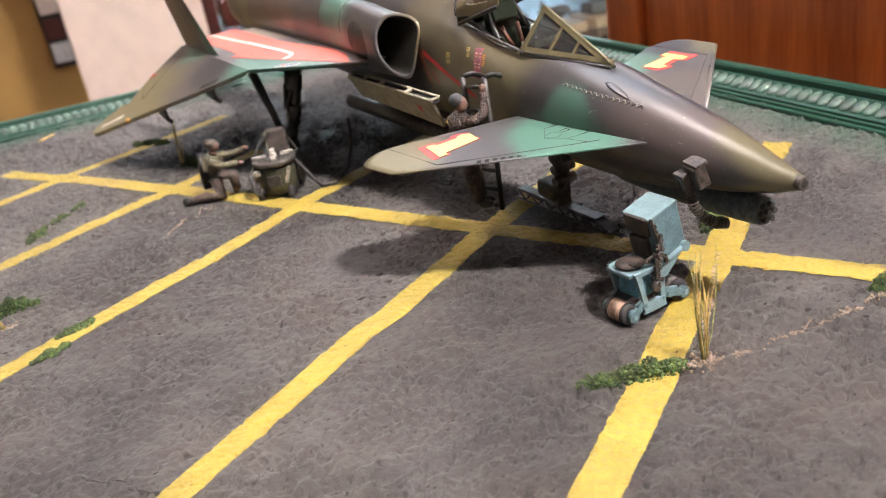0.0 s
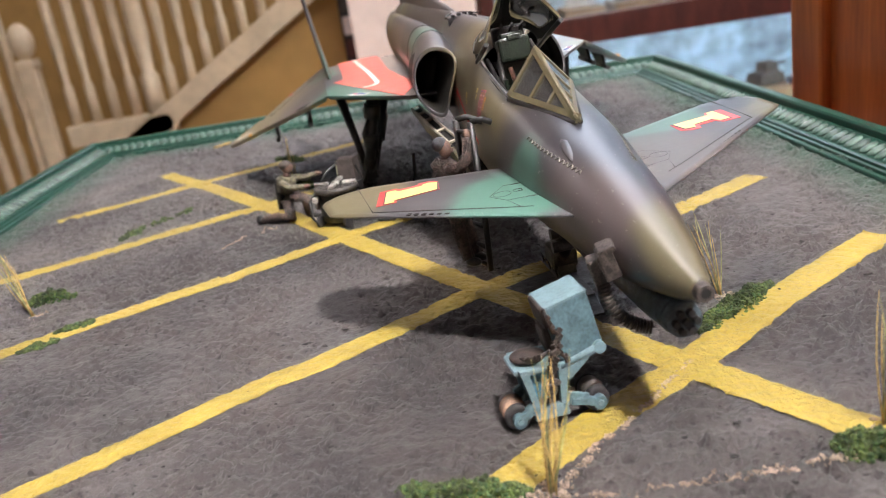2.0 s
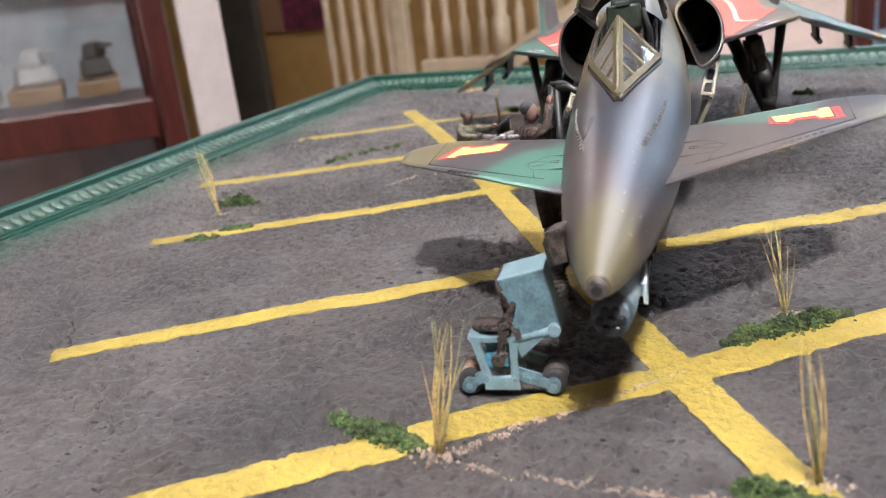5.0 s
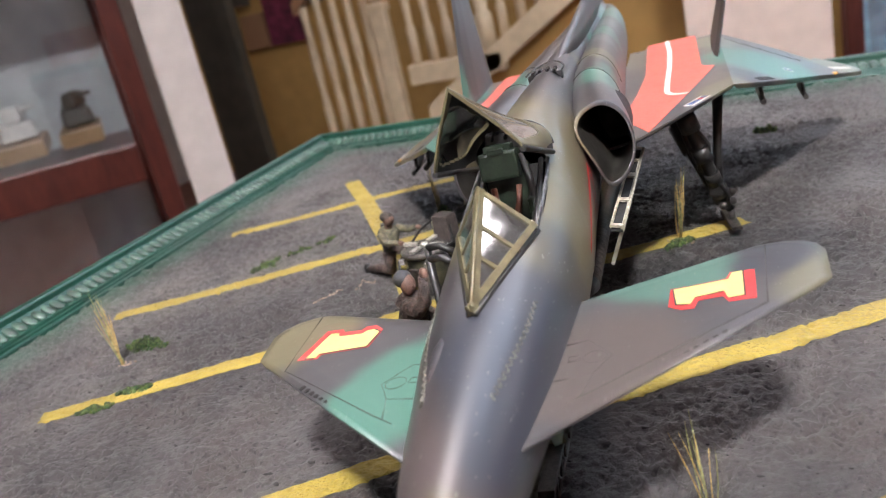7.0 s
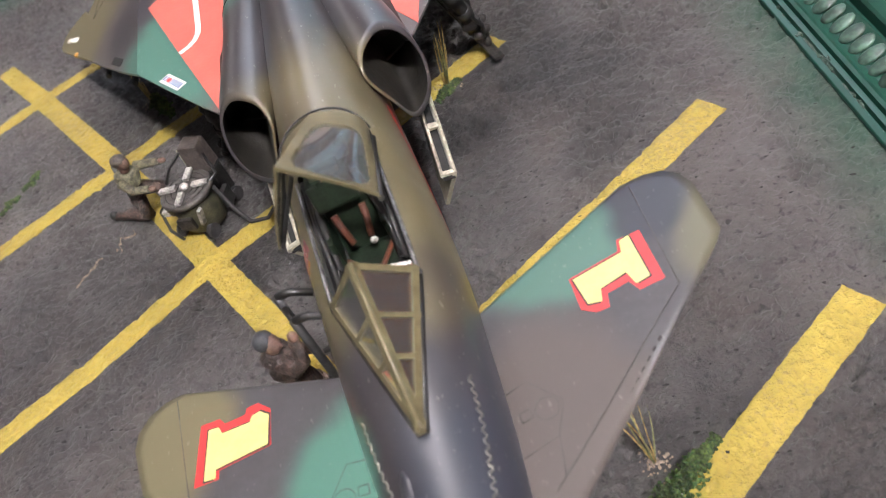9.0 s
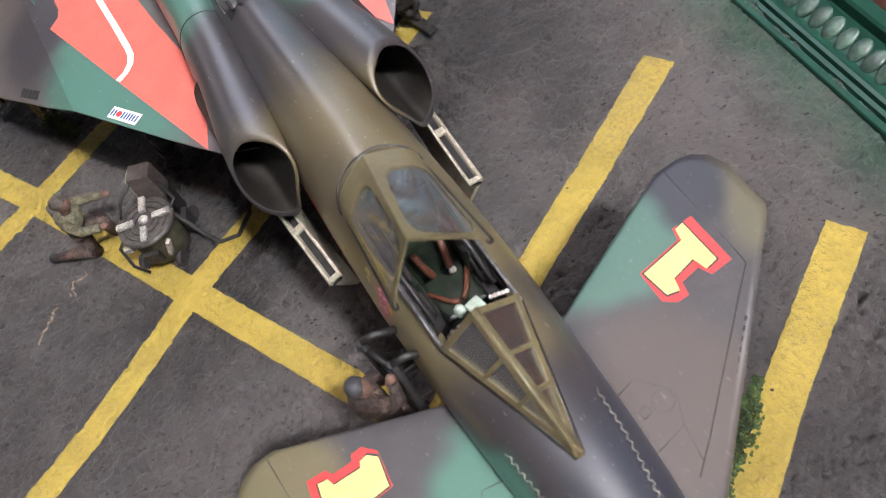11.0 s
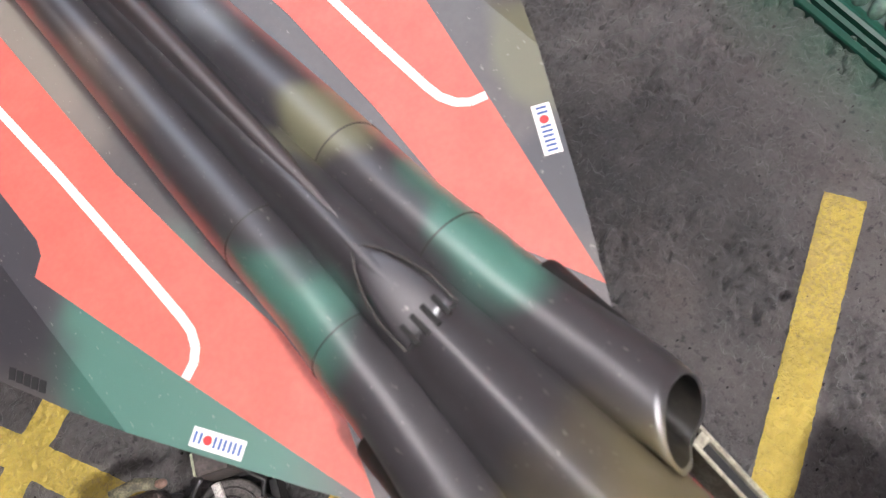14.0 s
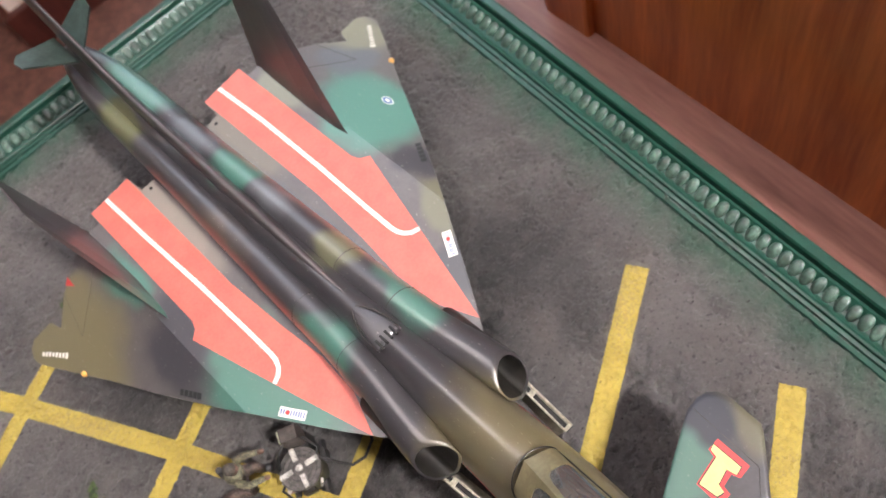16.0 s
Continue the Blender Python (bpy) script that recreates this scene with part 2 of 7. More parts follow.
M_PALE_METAL = material("pale_worn_metal", (0.35, 0.33, 0.30), 0.4, 0.4, vary=0.4, scale=600)
M_OLIVE_GEAR = material("olive_drab_equipment_paint", (0.042, 0.040, 0.024), 0.5, vary=0.4, scale=600)
M_GLASS = glass("smoky_canopy_plastic", (0.78, 0.78, 0.77), 0.07, 0.9, 0.16)
M_SCREEN = glass("clear_windscreen_plastic", (0.70, 0.71, 0.70), 0.05, 0.9, 0.06)
M_FRAME_GREEN = material("green_gloss_frame_paint", (0.008, 0.046, 0.030), 0.36, vary=0.10, scale=60, bump=0.02, spec=0.45, polish=0.04)
M_FRAME_SILVER = material("rubbed_green_silver_paint", (0.045, 0.080, 0.060), 0.34, 0.0, vary=0.45, scale=200, bump=0.02, polish=0.04)
M_CHERRY = wood("cherry_veneer", (0.31, 0.060, 0.012), (0.62, 0.165, 0.036), 12.0, (6, 6, 0.6), 0.3)
M_WALNUT = wood("walnut_shelf", (0.15, 0.058, 0.042), (0.32, 0.150, 0.115), 14.0, (6, 0.6, 6), 0.4)


# ---- mesh helpers: all take millimetres ----
def shape():
    return bmesh.new()


def part(name, bm, mat, parent=None, label="", smooth=False, m=None):
    """Links a bmesh as one mesh object, under a thing or a part."""
    me = bpy.data.meshes.new(name)
    bmesh.ops.recalc_face_normals(bm, faces=bm.faces)
    bm.to_mesh(me)
    bm.free()
    if smooth:
        me.shade_smooth()
    ob = new(name, me)
    for one in (mat if isinstance(mat, (list, tuple)) else [mat]):
        me.materials.append(one)
    if parent:
        ob.parent = parent
    if m is not None:
        ob.matrix_basis = m
    if label:
        tagged(ob, label)
    return ob


def thing(name, m, label, category, group="", kind=""):
    ob = new(name)
    ob.empty_display_size = 0.005
    ob.matrix_basis = m
    return tagged(ob, label, category, group, kind)


def box(bm, c, s, turn=(0, 0, 0), bevel=0.0, taper=1.0, mat=0):
    """A box with its centre, sizes and turns; taper narrows its top."""
    r = bmesh.ops.create_cube(bm, size=1.0)["verts"]
    for v in r:
        k = taper if v.co.z > 0 else 1.0
        v.co = Vector((v.co.x * s[0] * k, v.co.y * s[1] * k, v.co.z * s[2]))
    faces = list({f for v in r for f in v.link_faces})
    if bevel:
        edges = list({e for f in faces for e in f.edges})
        made = bmesh.ops.bevel(bm, geom=edges, offset=bevel, segments=2, affect="EDGES", profile=0.6)
        r = list({v for f in made["faces"] for v in f.verts} | {v for v in r if v.is_valid})
        faces = list({f for v in r for f in v.link_faces})
    turned = Euler([radians(a) for a in turn]).to_matrix()
    for v in r:
        v.co = (turned @ v.co + Vector(c)) * MM
    for f in faces:
        f.material_index = mat
    return r


def rod(bm, a, b, r0, r1=None, seg=12, caps=True):
    """A round bar from a to b."""
    a, b = Vector(a), Vector(b)
    r1 = r0 if r1 is None else r1
    q = (b - a).to_track_quat("Z", "Y")
    rings = []
    for p, r in ((a, r0), (b, r1)):
        rings.append([bm.verts.new((p + q @ Vector((r * math.cos(k * math.tau / seg), r * math.sin(k * math.tau / seg), 0))) * MM) for k in range(seg)])
    for k in range(seg):
        f = bm.faces.new((rings[0][k], rings[0][(k + 1) % seg], rings[1][(k + 1) % seg], rings[1][k]))
        f.smooth = True
    if caps:
        bm.faces.new(rings[0])
        bm.faces.new(rings[1])


def tube(bm, path, r, seg=8):
    """A bent hose or wire through points; r may be a list."""
    path = [Vector(p) for p in path]
    rings = []
    for i, p in enumerate(path):
        d = path[min(i + 1, len(path) - 1)] - path[max(i - 1, 0)]
        q = d.to_track_quat("Z", "Y")
        rr = r[i] if isinstance(r, (list, tuple)) else r
        rings.append([bm.verts.new((p + q @ Vector((rr * math.cos(k * math.tau / seg), rr * math.sin(k * math.tau / seg), 0))) * MM) for k in range(seg)])
    for a, b in zip(rings, rings[1:]):
        for k in range(seg):
            bm.faces.new((a[k], a[(k + 1) % seg], b[(k + 1) % seg], b[k])).smooth = True
    bm.faces.new(rings[0])
    bm.faces.new(rings[-1])


def ball(bm, c, s, seg=14, turn=(0, 0, 0)):
    r = bmesh.ops.create_uvsphere(bm, u_segments=seg, v_segments=max(6, seg * 2 // 3), radius=1.0)["verts"]
    t = Euler([radians(a) for a in turn]).to_matrix()
    for v in r:
        v.co = (t @ Vector((v.co.x * s[0], v.co.y * s[1], v.co.z * s[2])) + Vector(c)) * MM
    for f in {f for v in r for f in v.link_faces}:
        f.smooth = True


def pebble_shape():
    b = bmesh.new()
    bmesh.ops.create_icosphere(b, subdivisions=1, radius=1.0)
    b.verts.index_update()
    out = [v.co.copy() for v in b.verts], [[v.index for v in f.verts] for f in b.faces]
    b.free()
    return out


PEBBLE = pebble_shape()


def pebble(bm, c, s, rnd, rough=0.25):
    """A small uneven lump, centre and half sizes in millimetres."""
    vs = []
    for p in PEBBLE[0]:
        k = 1 + rnd.uniform(-rough, rough)
        vs.append(bm.verts.new((c[0] * MM + p.x * s[0] * k * MM, c[1] * MM + p.y * s[1] * k * MM, c[2] * MM + p.z * s[2] * k * MM)))
    for f in PEBBLE[1]:
        bm.faces.new([vs[i] for i in f])


def loft(bm, rings, caps=True, smooth=True, skip=None):
    """Skins closed rings of points, millimetres. skip(centre) drops a face."""
    vs = [[bm.verts.new(Vector(p) * MM) for p in ring] for ring in rings]
    n = len(vs[0])
    for a, b in zip(vs, vs[1:]):
        for k in range(n):
            quad = (a[k], a[(k + 1) % n], b[(k + 1) % n], b[k])
            if skip and skip(sum((v.co for v in quad), Vector()) / 4 / MM):
                continue
            bm.faces.new(quad).smooth = smooth
    if caps:
        bm.faces.new(vs[0])
        bm.faces.new(vs[-1])
    return vs


def slab(bm, outline, z_top, z_bottom, mat=0):
    """A flat plate: outline of (x, y), with top and bottom heights, each a number or a function of x and y."""
    top = [bm.verts.new(Vector((x, y, z_top(x, y) if callable(z_top) else z_top)) * MM) for x, y in outline]
    low = [bm.verts.new(Vector((x, y, z_bottom(x, y) if callable(z_bottom) else z_bottom)) * MM) for x, y in outline]
    n = len(outline)
    made = [bm.faces.new(top), bm.faces.new(low)] + [bm.faces.new((top[k], top[(k + 1) % n], low[(k + 1) % n], low[k])) for k in range(n)]
    for f in made:
        f.material_index = mat


def smoothed(table, y):
    """Values from rows of (y, a, b, ...), eased between the rows."""
    for lo, hi in zip(table, table[1:]):
        if y <= hi[0]:
            break
    k = min(max((y - lo[0]) / (hi[0] - lo[0]), 0), 1)
    return [p + (q - p) * k for p, q in zip(lo[1:], hi[1:])]


# ---- the base board: tarmac, its markings and its picture-frame edge ----
LEFT, RIGHT, FRONT, BACK = -190.0, 99.3, -236.0, 207.0  # inner edges of the frame, mm


# the main line and the five bays across it: points along each, width at each end, lift
LINES = [([(-144, 137), (-121, 104), (-84, 47.8), (-64, 14.3), (-50.6, -8.3), (-14.6, -68.5), (0, -91.2), (18.8, -121), (32.9, -143.6), (70, -203)], 7.0, 7.6, 0.36), ([(-172, 75.4), (-121.4, 104.3), (-47, 145.8)], 6.4, 6.4, 0.24), ([(-169, -1.8), (-138.4, 15.8), (-84, 47.6), (-47, 68)], 6.6, 7.0, 0.24),
         ([(-139.4, -64.8), (-77.3, -27.2), (-50.8, -8.3), (-31, 3), (19, 32), (35.4, 42.3)], 6.6, 7.2, 0.24), ([(-107.2, -135), (-60.3, -100.6), (-52, -96.4), (-24.8, -77.2), (21.2, -48), (75.6, -13.3)], 6.4, 8.0, 0.24), ([(-90, -206), (-44.3, -169.8), (-23.6, -153.8), (-8.7, -141.2), (18.8, -121), (46.4, -98.4), (79.8, -74.6)], 7.6, 8.2, 0.24)]


def paint_cover():
    """How far each square millimetre of the board lies from thick line paint, 0 under it to 1 in the open."""
    gx, gy = np.meshgrid(np.arange(LEFT - 6, RIGHT + 7), np.arange(FRONT - 6, BACK + 7))
    near = np.full(gx.shape, 99.0)
    for pts, w0, w1, lift in LINES:
        for (x0, y0), (x1, y1) in zip(pts, pts[1:]):
            dx, dy = x1 - x0, y1 - y0
            u = np.clip(((gx - x0) * dx + (gy - y0) * dy) / (dx * dx + dy * dy), 0, 1)
            near = np.minimum(near, np.hypot(gx - x0 - u * dx, gy - y0 - u * dy) - w1 / 2)
    return np.clip((near + 0.5) / 3.0, 0, 1)


COVER = paint_cover()


def ground_height(x, y):
    """Uneven, lumpy plaster tarmac, mm."""
    p = Vector((x, y, 0))
    q = Vector((x * 0.75 + y * 0.35, y * 0.9 - x * 0.35, 0))
    rough = 0.75 + 0.9 * noise.noise(p * 0.05 + Vector((3, 9, 1)))
    cover = COVER[min(max(int(y - FRONT + 6.5), 0), COVER.shape[0] - 1), min(max(int(x - LEFT + 6.5), 0), COVER.shape[1] - 1)]
    h = 0.45 * noise.noise(p * 0.03) + 0.25 * noise.noise(p * 0.11 + Vector((5, 2, 0)))
    h += (0.22 + 0.78 * cover) * max(rough, 0.25) * (1.3 * noise.noise(q * 0.23) + 0.8 * noise.noise(q * 0.44 + Vector((1, 0, 4))) + 0.3 * noise.noise(q * 0.9) - 4.0 * max(0.0, noise.noise(q * 0.5 + Vector((8, 3, 2))) - 0.30) - 4.5 * max(0.0, noise.noise(q * 0.85 + Vector((2, 6, 5))) - 0.27) + 2.4 * max(0.0, noise.noise(q * 0.95 + Vector((4, 1, 8))) - 0.22))
    h -= 1.2 * cover * max(0.0, noise.noise(q * 0.23 + Vector((0, 0, 7))) - 0.30)
    edge = min(x - LEFT, RIGHT - x, BACK - y)
    return h + max(0.0, 1 - edge / 9.0) ** 2 * 0.9


def tarmac():
    """Grey weathered asphalt with stains, pits, light dusting, shade painted below the jet and green overspray along
    the frame.
    """
    m = bpy.data.materials.new("weathered_tarmac")
    m.use_nodes = True
    nt = m.node_tree
    b = nt.nodes["Principled BSDF"]
    co = nt.nodes.new("ShaderNodeTexCoord")

    def cloud(scale, detail=6, rough=0.6):
        n = nt.nodes.new("ShaderNodeTexNoise")
        n.inputs["Scale"].default_value, n.inputs["Detail"].default_value, n.inputs["Roughness"].default_value = scale, detail, rough
        nt.links.new(co.outputs["Object"], n.inputs["Vector"])
        return n.outputs["Fac"]

    def ranged(x, a, z, lo=0.0, hi=1.0):
        r = nt.nodes.new("ShaderNodeMapRange")
        for k, v in enumerate((a, z, lo, hi)):
            r.inputs[k + 1].default_value = v
        nt.links.new(x, r.inputs[0])
        return r.outputs[0]

    def blend(f, a, colour):
        mix = nt.nodes.new("ShaderNodeMix")
        mix.data_type = "RGBA"
        nt.links.new(f, mix.inputs["Factor"])
        if isinstance(a, tuple):
            mix.inputs["A"].default_value = (*a, 1)
        else:
            nt.links.new(a, mix.inputs["A"])
        mix.inputs["B"].default_value = (*colour, 1)
        return mix.outputs["Result"]

    c = blend(ranged(cloud(13, 3), 0.36, 0.64), (0.053, 0.048, 0.048), (0.115, 0.103, 0.098))
    c = blend(ranged(cloud(38, 5), 0.46, 0.72, 0, 0.55), c, (0.093, 0.071, 0.059))
    c = blend(ranged(cloud(24, 4), 0.52, 0.66, 0, 0.55), c, (0.028, 0.026, 0.027))
    # oily dark ground round the cart; below belly and wings, shade painted in
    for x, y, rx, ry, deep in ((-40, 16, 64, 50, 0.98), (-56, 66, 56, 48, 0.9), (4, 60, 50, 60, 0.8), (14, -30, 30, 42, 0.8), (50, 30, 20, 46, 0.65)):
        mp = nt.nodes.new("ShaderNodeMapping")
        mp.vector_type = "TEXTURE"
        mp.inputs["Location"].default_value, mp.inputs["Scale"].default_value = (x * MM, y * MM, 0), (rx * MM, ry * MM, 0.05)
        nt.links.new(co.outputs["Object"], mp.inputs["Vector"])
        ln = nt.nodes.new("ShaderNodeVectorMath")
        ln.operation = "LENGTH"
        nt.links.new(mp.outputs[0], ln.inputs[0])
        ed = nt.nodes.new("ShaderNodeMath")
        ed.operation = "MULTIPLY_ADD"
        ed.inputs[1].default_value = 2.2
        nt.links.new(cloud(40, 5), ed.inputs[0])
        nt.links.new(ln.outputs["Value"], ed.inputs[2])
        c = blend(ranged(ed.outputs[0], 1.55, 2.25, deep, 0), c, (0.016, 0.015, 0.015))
    c = blend(ranged(cloud(170, 6, 0.7), 0.50, 0.62, 0, 0.35), c, (0.124, 0.112, 0.104))
    c = blend(ranged(cloud(240, 6, 0.7), 0.54, 0.64, 0, 0.45), c, (0.034, 0.025, 0.025))
    c = blend(ranged(cloud(1500, 4, 0.7), 0.52, 0.66, 0, 0.3), c, (0.149, 0.133, 0.124))
    c = blend(ranged(cloud(950, 4, 0.7), 0.55, 0.64, 0, 0.38), c, (0.028, 0.022, 0.022))
    # broad dusty and worn-dark patches
    c = blend(ranged(cloud(15, 5, 0.6), 0.44, 0.60, 0, 0.5), c, (0.161, 0.146, 0.138))
    c = blend(ranged(cloud(29, 6, 0.65), 0.52, 0.64, 0, 0.6), c, (0.031, 0.028, 0.027))
    # near-black where the bump noise dips, darkening the pits of the surface
    grain = cloud(560, 4, 0.58)
    c = blend(ranged(grain, 0.43, 0.32, 0, 0.8), c, (0.017, 0.015, 0.015))
    # green overspray along the frame
    sep = nt.nodes.new("ShaderNodeSeparateXYZ")
    nt.links.new(co.outputs["Object"], sep.inputs[0])
    masks = []
    for axis, edge in (("X", LEFT), ("X", RIGHT), ("Y", BACK)):
        d = nt.nodes.new("ShaderNodeMath")
        d.operation = "SUBTRACT"
        nt.links.new(sep.outputs[axis], d.inputs[0])
        d.inputs[1].default_value = edge * MM
        a = nt.nodes.new("ShaderNodeMath")
        a.operation = "ABSOLUTE"
        nt.links.new(d.outputs[0], a.inputs[0])
        masks.append(ranged(a.outputs[0], 0.002, 0.017, 0.70, 0.0))
    hi = masks[0]
    for other in masks[1:]:
        mx = nt.nodes.new("ShaderNodeMath")
        mx.operation = "MAXIMUM"
        nt.links.new(hi, mx.inputs[0])
        nt.links.new(other, mx.inputs[1])
        hi = mx.outputs[0]
    br = nt.nodes.new("ShaderNodeMath")
    br.operation = "MULTIPLY"
    nt.links.new(hi, br.inputs[0])
    nt.links.new(ranged(cloud(120, 5), 0.25, 0.6, 0.3, 1.0), br.inputs[1])
    c = blend(br.outputs[0], c, (0.022, 0.085, 0.05))
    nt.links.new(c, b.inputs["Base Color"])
    b.inputs["Roughness"].default_value = 0.46
    b.inputs["Specular IOR Level"].default_value = 0.5
    h1, h2 = grain, cloud(2000, 4, 0.7)
    ad = nt.nodes.new("ShaderNodeMath")
    ad.operation = "MULTIPLY_ADD"
    ad.inputs[1].default_value = 0.6
    nt.links.new(h2, ad.inputs[0])
    nt.links.new(h1, ad.inputs[2])
    bp = nt.nodes.new("ShaderNodeBump")
    bp.inputs["Strength"].default_value, bp.inputs["Distance"].default_value = 1.0, 0.0014
    nt.links.new(ad.outputs[0], bp.inputs["Height"])
    nt.links.new(bp.outputs[0], b.inputs["Normal"])
    return m


def marking_paint():
    """Yellow line paint, crazed and worn through to the tarmac in places."""
    m = material("worn_yellow_line_paint", (0.335, 0.245, 0.041), 0.55, vary=0.10, scale=90, bump=0.8, fine=7, dist=0.0022)
    nt = m.node_tree
    b = nt.nodes["Principled BSDF"]
    src = b.inputs["Base Color"].links[0].from_socket
    co = nt.nodes.new("ShaderNodeTexCoord")
    n = nt.nodes.new("ShaderNodeTexNoise")
    n.inputs["Scale"].default_value, n.inputs["Detail"].default_value, n.inputs["Roughness"].default_value = 900, 8, 0.75
    big = nt.nodes.new("ShaderNodeTexNoise")
    big.inputs["Scale"].default_value = 22
    for q in (n, big):
        nt.links.new(co.outputs["Object"], q.inputs["Vector"])
    ad = nt.nodes.new("ShaderNodeMath")
    ad.operation = "MULTIPLY_ADD"
    ad.inputs[1].default_value = 0.55
    nt.links.new(big.outputs["Fac"], ad.inputs[0])
    nt.links.new(n.outputs["Fac"], ad.inputs[2])
    r = nt.nodes.new("ShaderNodeMapRange")
    r.inputs[1].default_value, r.inputs[2].default_value, r.inputs[4].default_value = 0.83, 0.92, 0.40
    nt.links.new(ad.outputs[0], r.inputs[0])
    mix = nt.nodes.new("ShaderNodeMix")
    mix.data_type = "RGBA"
    mix.inputs["B"].default_value = (0.17, 0.125, 0.07, 1)
    nt.links.new(r.outputs[0], mix.inputs["Factor"])
    nt.links.new(src, mix.inputs["A"])
    nt.links.new(mix.outputs["Result"], b.inputs["Base Color"])
    return m


def build_ground():
    nx, ny = 680, 1040
    xs, ys = np.linspace(LEFT - 3, RIGHT + 3, nx), np.linspace(FRONT - 3, BACK + 3, ny)
    verts = [(x * MM, y * MM, ground_height(x, y) * MM) for y in ys for x in xs]
    faces = [(j * nx + i, j * nx + i + 1, (j + 1) * nx + i + 1, (j + 1) * nx + i) for j in range(ny - 1) for i in range(nx - 1)]
    me = bpy.data.meshes.new("ground")
    me.from_pydata(verts, [], faces)
    me.shade_smooth()
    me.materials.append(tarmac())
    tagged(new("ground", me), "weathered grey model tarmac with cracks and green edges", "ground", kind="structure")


M_LINE = marking_paint()


def line(pts, w0, w1, lift, ragged=0.22):
    """A painted line draped over the tarmac, with uneven edges."""
    pts = [Vector(p) for p in pts]
    path = []
    for a, b in zip(pts, pts[1:]):
        n = max(1, int((b - a).length / 0.55))
        path += [(a.lerp(b, k / n), (b - a).normalized()) for k in range(n)]
    path.append((pts[-1], (pts[-1] - pts[-2]).normalized()))
    across = [-1, -0.86, -0.7, -0.54, -0.36, -0.18, 0, 0.18, 0.36, 0.54, 0.7, 0.86, 1]
    bm = shape()
    rows = []
    n = len(path) - 1
    for i, (c, d) in enumerate(path):
        near = [path[j][1] for j in range(max(0, i - 9), min(n, i + 9) + 1)]
        d = sum(near, Vector((0, 0))).normalized()
        s = Vector((-d.y, d.x))
        width = w0 + (w1 - w0) * i / n
        row = []
        for k in across:
            side = 7.0 if k > 0 else 31.0
            jag = ragged * (noise.noise(Vector((c.x * 0.5, c.y * 0.5, side))) + 0.6 * noise.noise(Vector((c.x * 1.7, c.y * 1.7, side))))
            p = c + s * (k * width / 2 + (jag if abs(k) == 1 else 0))
            if i in (0, n):
                p += d * (0.5 * noise.noise(Vector((p.x, p.y, 3.0))) * (1 if i else -1))
            z = ground_height(p.x, p.y) + (lift if abs(k) < 1 else lift - 0.04)
            row.append(bm.verts.new(Vector((p.x, p.y, z)) * MM))
        rows.append(row)
    for p, q in zip(rows, rows[1:]):
        for k in range(len(across) - 1):
            bm.faces.new((p[k], p[k + 1], q[k + 1], q[k])).smooth = True
    return tagged(part("road_marking", bm, M_LINE), "worn yellow painted line on the tarmac", "road marking", "yellow ground lines", "structure")


def frame_profile():
    """(outwards, up) over the moulding's section, from the tarmac's edge, mm."""
    return [(0, -2), (0, 1.5), (0.3, 1.9), (1.5, 2.0), (1.8, 1.3), (2.2, 1.3), (2.5, 2.4), (3.4, 2.6), (3.7, 1.8), (4.1, 1.8), (4.4, 3.0), (5.2, 3.3), (6.2, 2.8),
            (7.6, 2.7), (9.4, 3.2), (11.4, 4.4), (12.8, 5.8), (13.3, 5.7), (13.5, 4.8), (14.1, 4.8), (14.5, 7.2), (15.1, 7.9), (17.8, 8.0), (18.7, 7.4),
            (18.9, 6.0), (18.9, -12), (0, -12)]


def build_frame():
    """Mitred picture-frame moulding, one length a side, with a row of raised beads."""
    prof = frame_profile()
    corners = [Vector((LEFT, FRONT)), Vector((RIGHT, FRONT)), Vector((RIGHT, BACK)), Vector((LEFT, BACK))]
    outs = [Vector((-1, -1)), Vector((1, -1)), Vector((1, 1)), Vector((-1, 1))]
    root = thing("picture_frame", Matrix(), "dark green painted picture frame moulding with silvered beading", "picture frame")
    bead = None
    for k in range(4):
        a, b, oa, ob_ = corners[k], corners[(k + 1) % 4], outs[k], outs[(k + 1) % 4]
        d = (b - a).normalized()
        n = Vector((d.y, -d.x))
        bm = shape()
        ring = lambda c, o: [(c.x + o.x * u, c.y + o.y * u, z) for u, z in prof]
        steps = 24
        loft(bm, [ring(a.lerp(b, i / steps), oa.lerp(ob_, i / steps)) if i in (0, steps) else ring(a.lerp(b, i / steps), n + d * (d.dot(oa) * (1 - i / steps) + d.dot(ob_) * i / steps)) for i in range(steps + 1)], smooth=False)
        side = part("moulding", bm, M_FRAME_GREEN, root)
        # beads lie in the cove, slanting up and outwards
        length, pitch = (b - a).length, 4.4
        count = int((length + 20) / pitch)
        bm = shape()
        for i in range(count):
            c = a + d * ((i + 0.5) * pitch - 10)
            base = c + n * 9.9
            jitter = random.uniform(-0.12, 0.12)
            for v in bmesh.ops.create_uvsphere(bm, u_segments=10, v_segments=7, radius=1.0)["verts"]:
                u, w, h = v.co.x * 3.1, v.co.y * (2.05 + jitter), v.co.z * 0.95
                slope = u * 0.44
                p = base + n * u + d * w
                v.co = Vector((p.x, p.y, 3.9 + slope + h)) * MM
        for f in bm.faces:
            f.smooth = True
        tagged(part("beading", bm, M_FRAME_SILVER, side, "row of rubbed silver-green beads"), kind="stuff")


build_ground()
for pts, w0, w1, lift in LINES:
    line(pts, w0, w1, lift)
build_frame()


# ---- the aircraft, in its own frame: nose to -y, millimetres ----
JET = pose(-0.0025, 0.001, 0, 0, -2.4, 6.0)
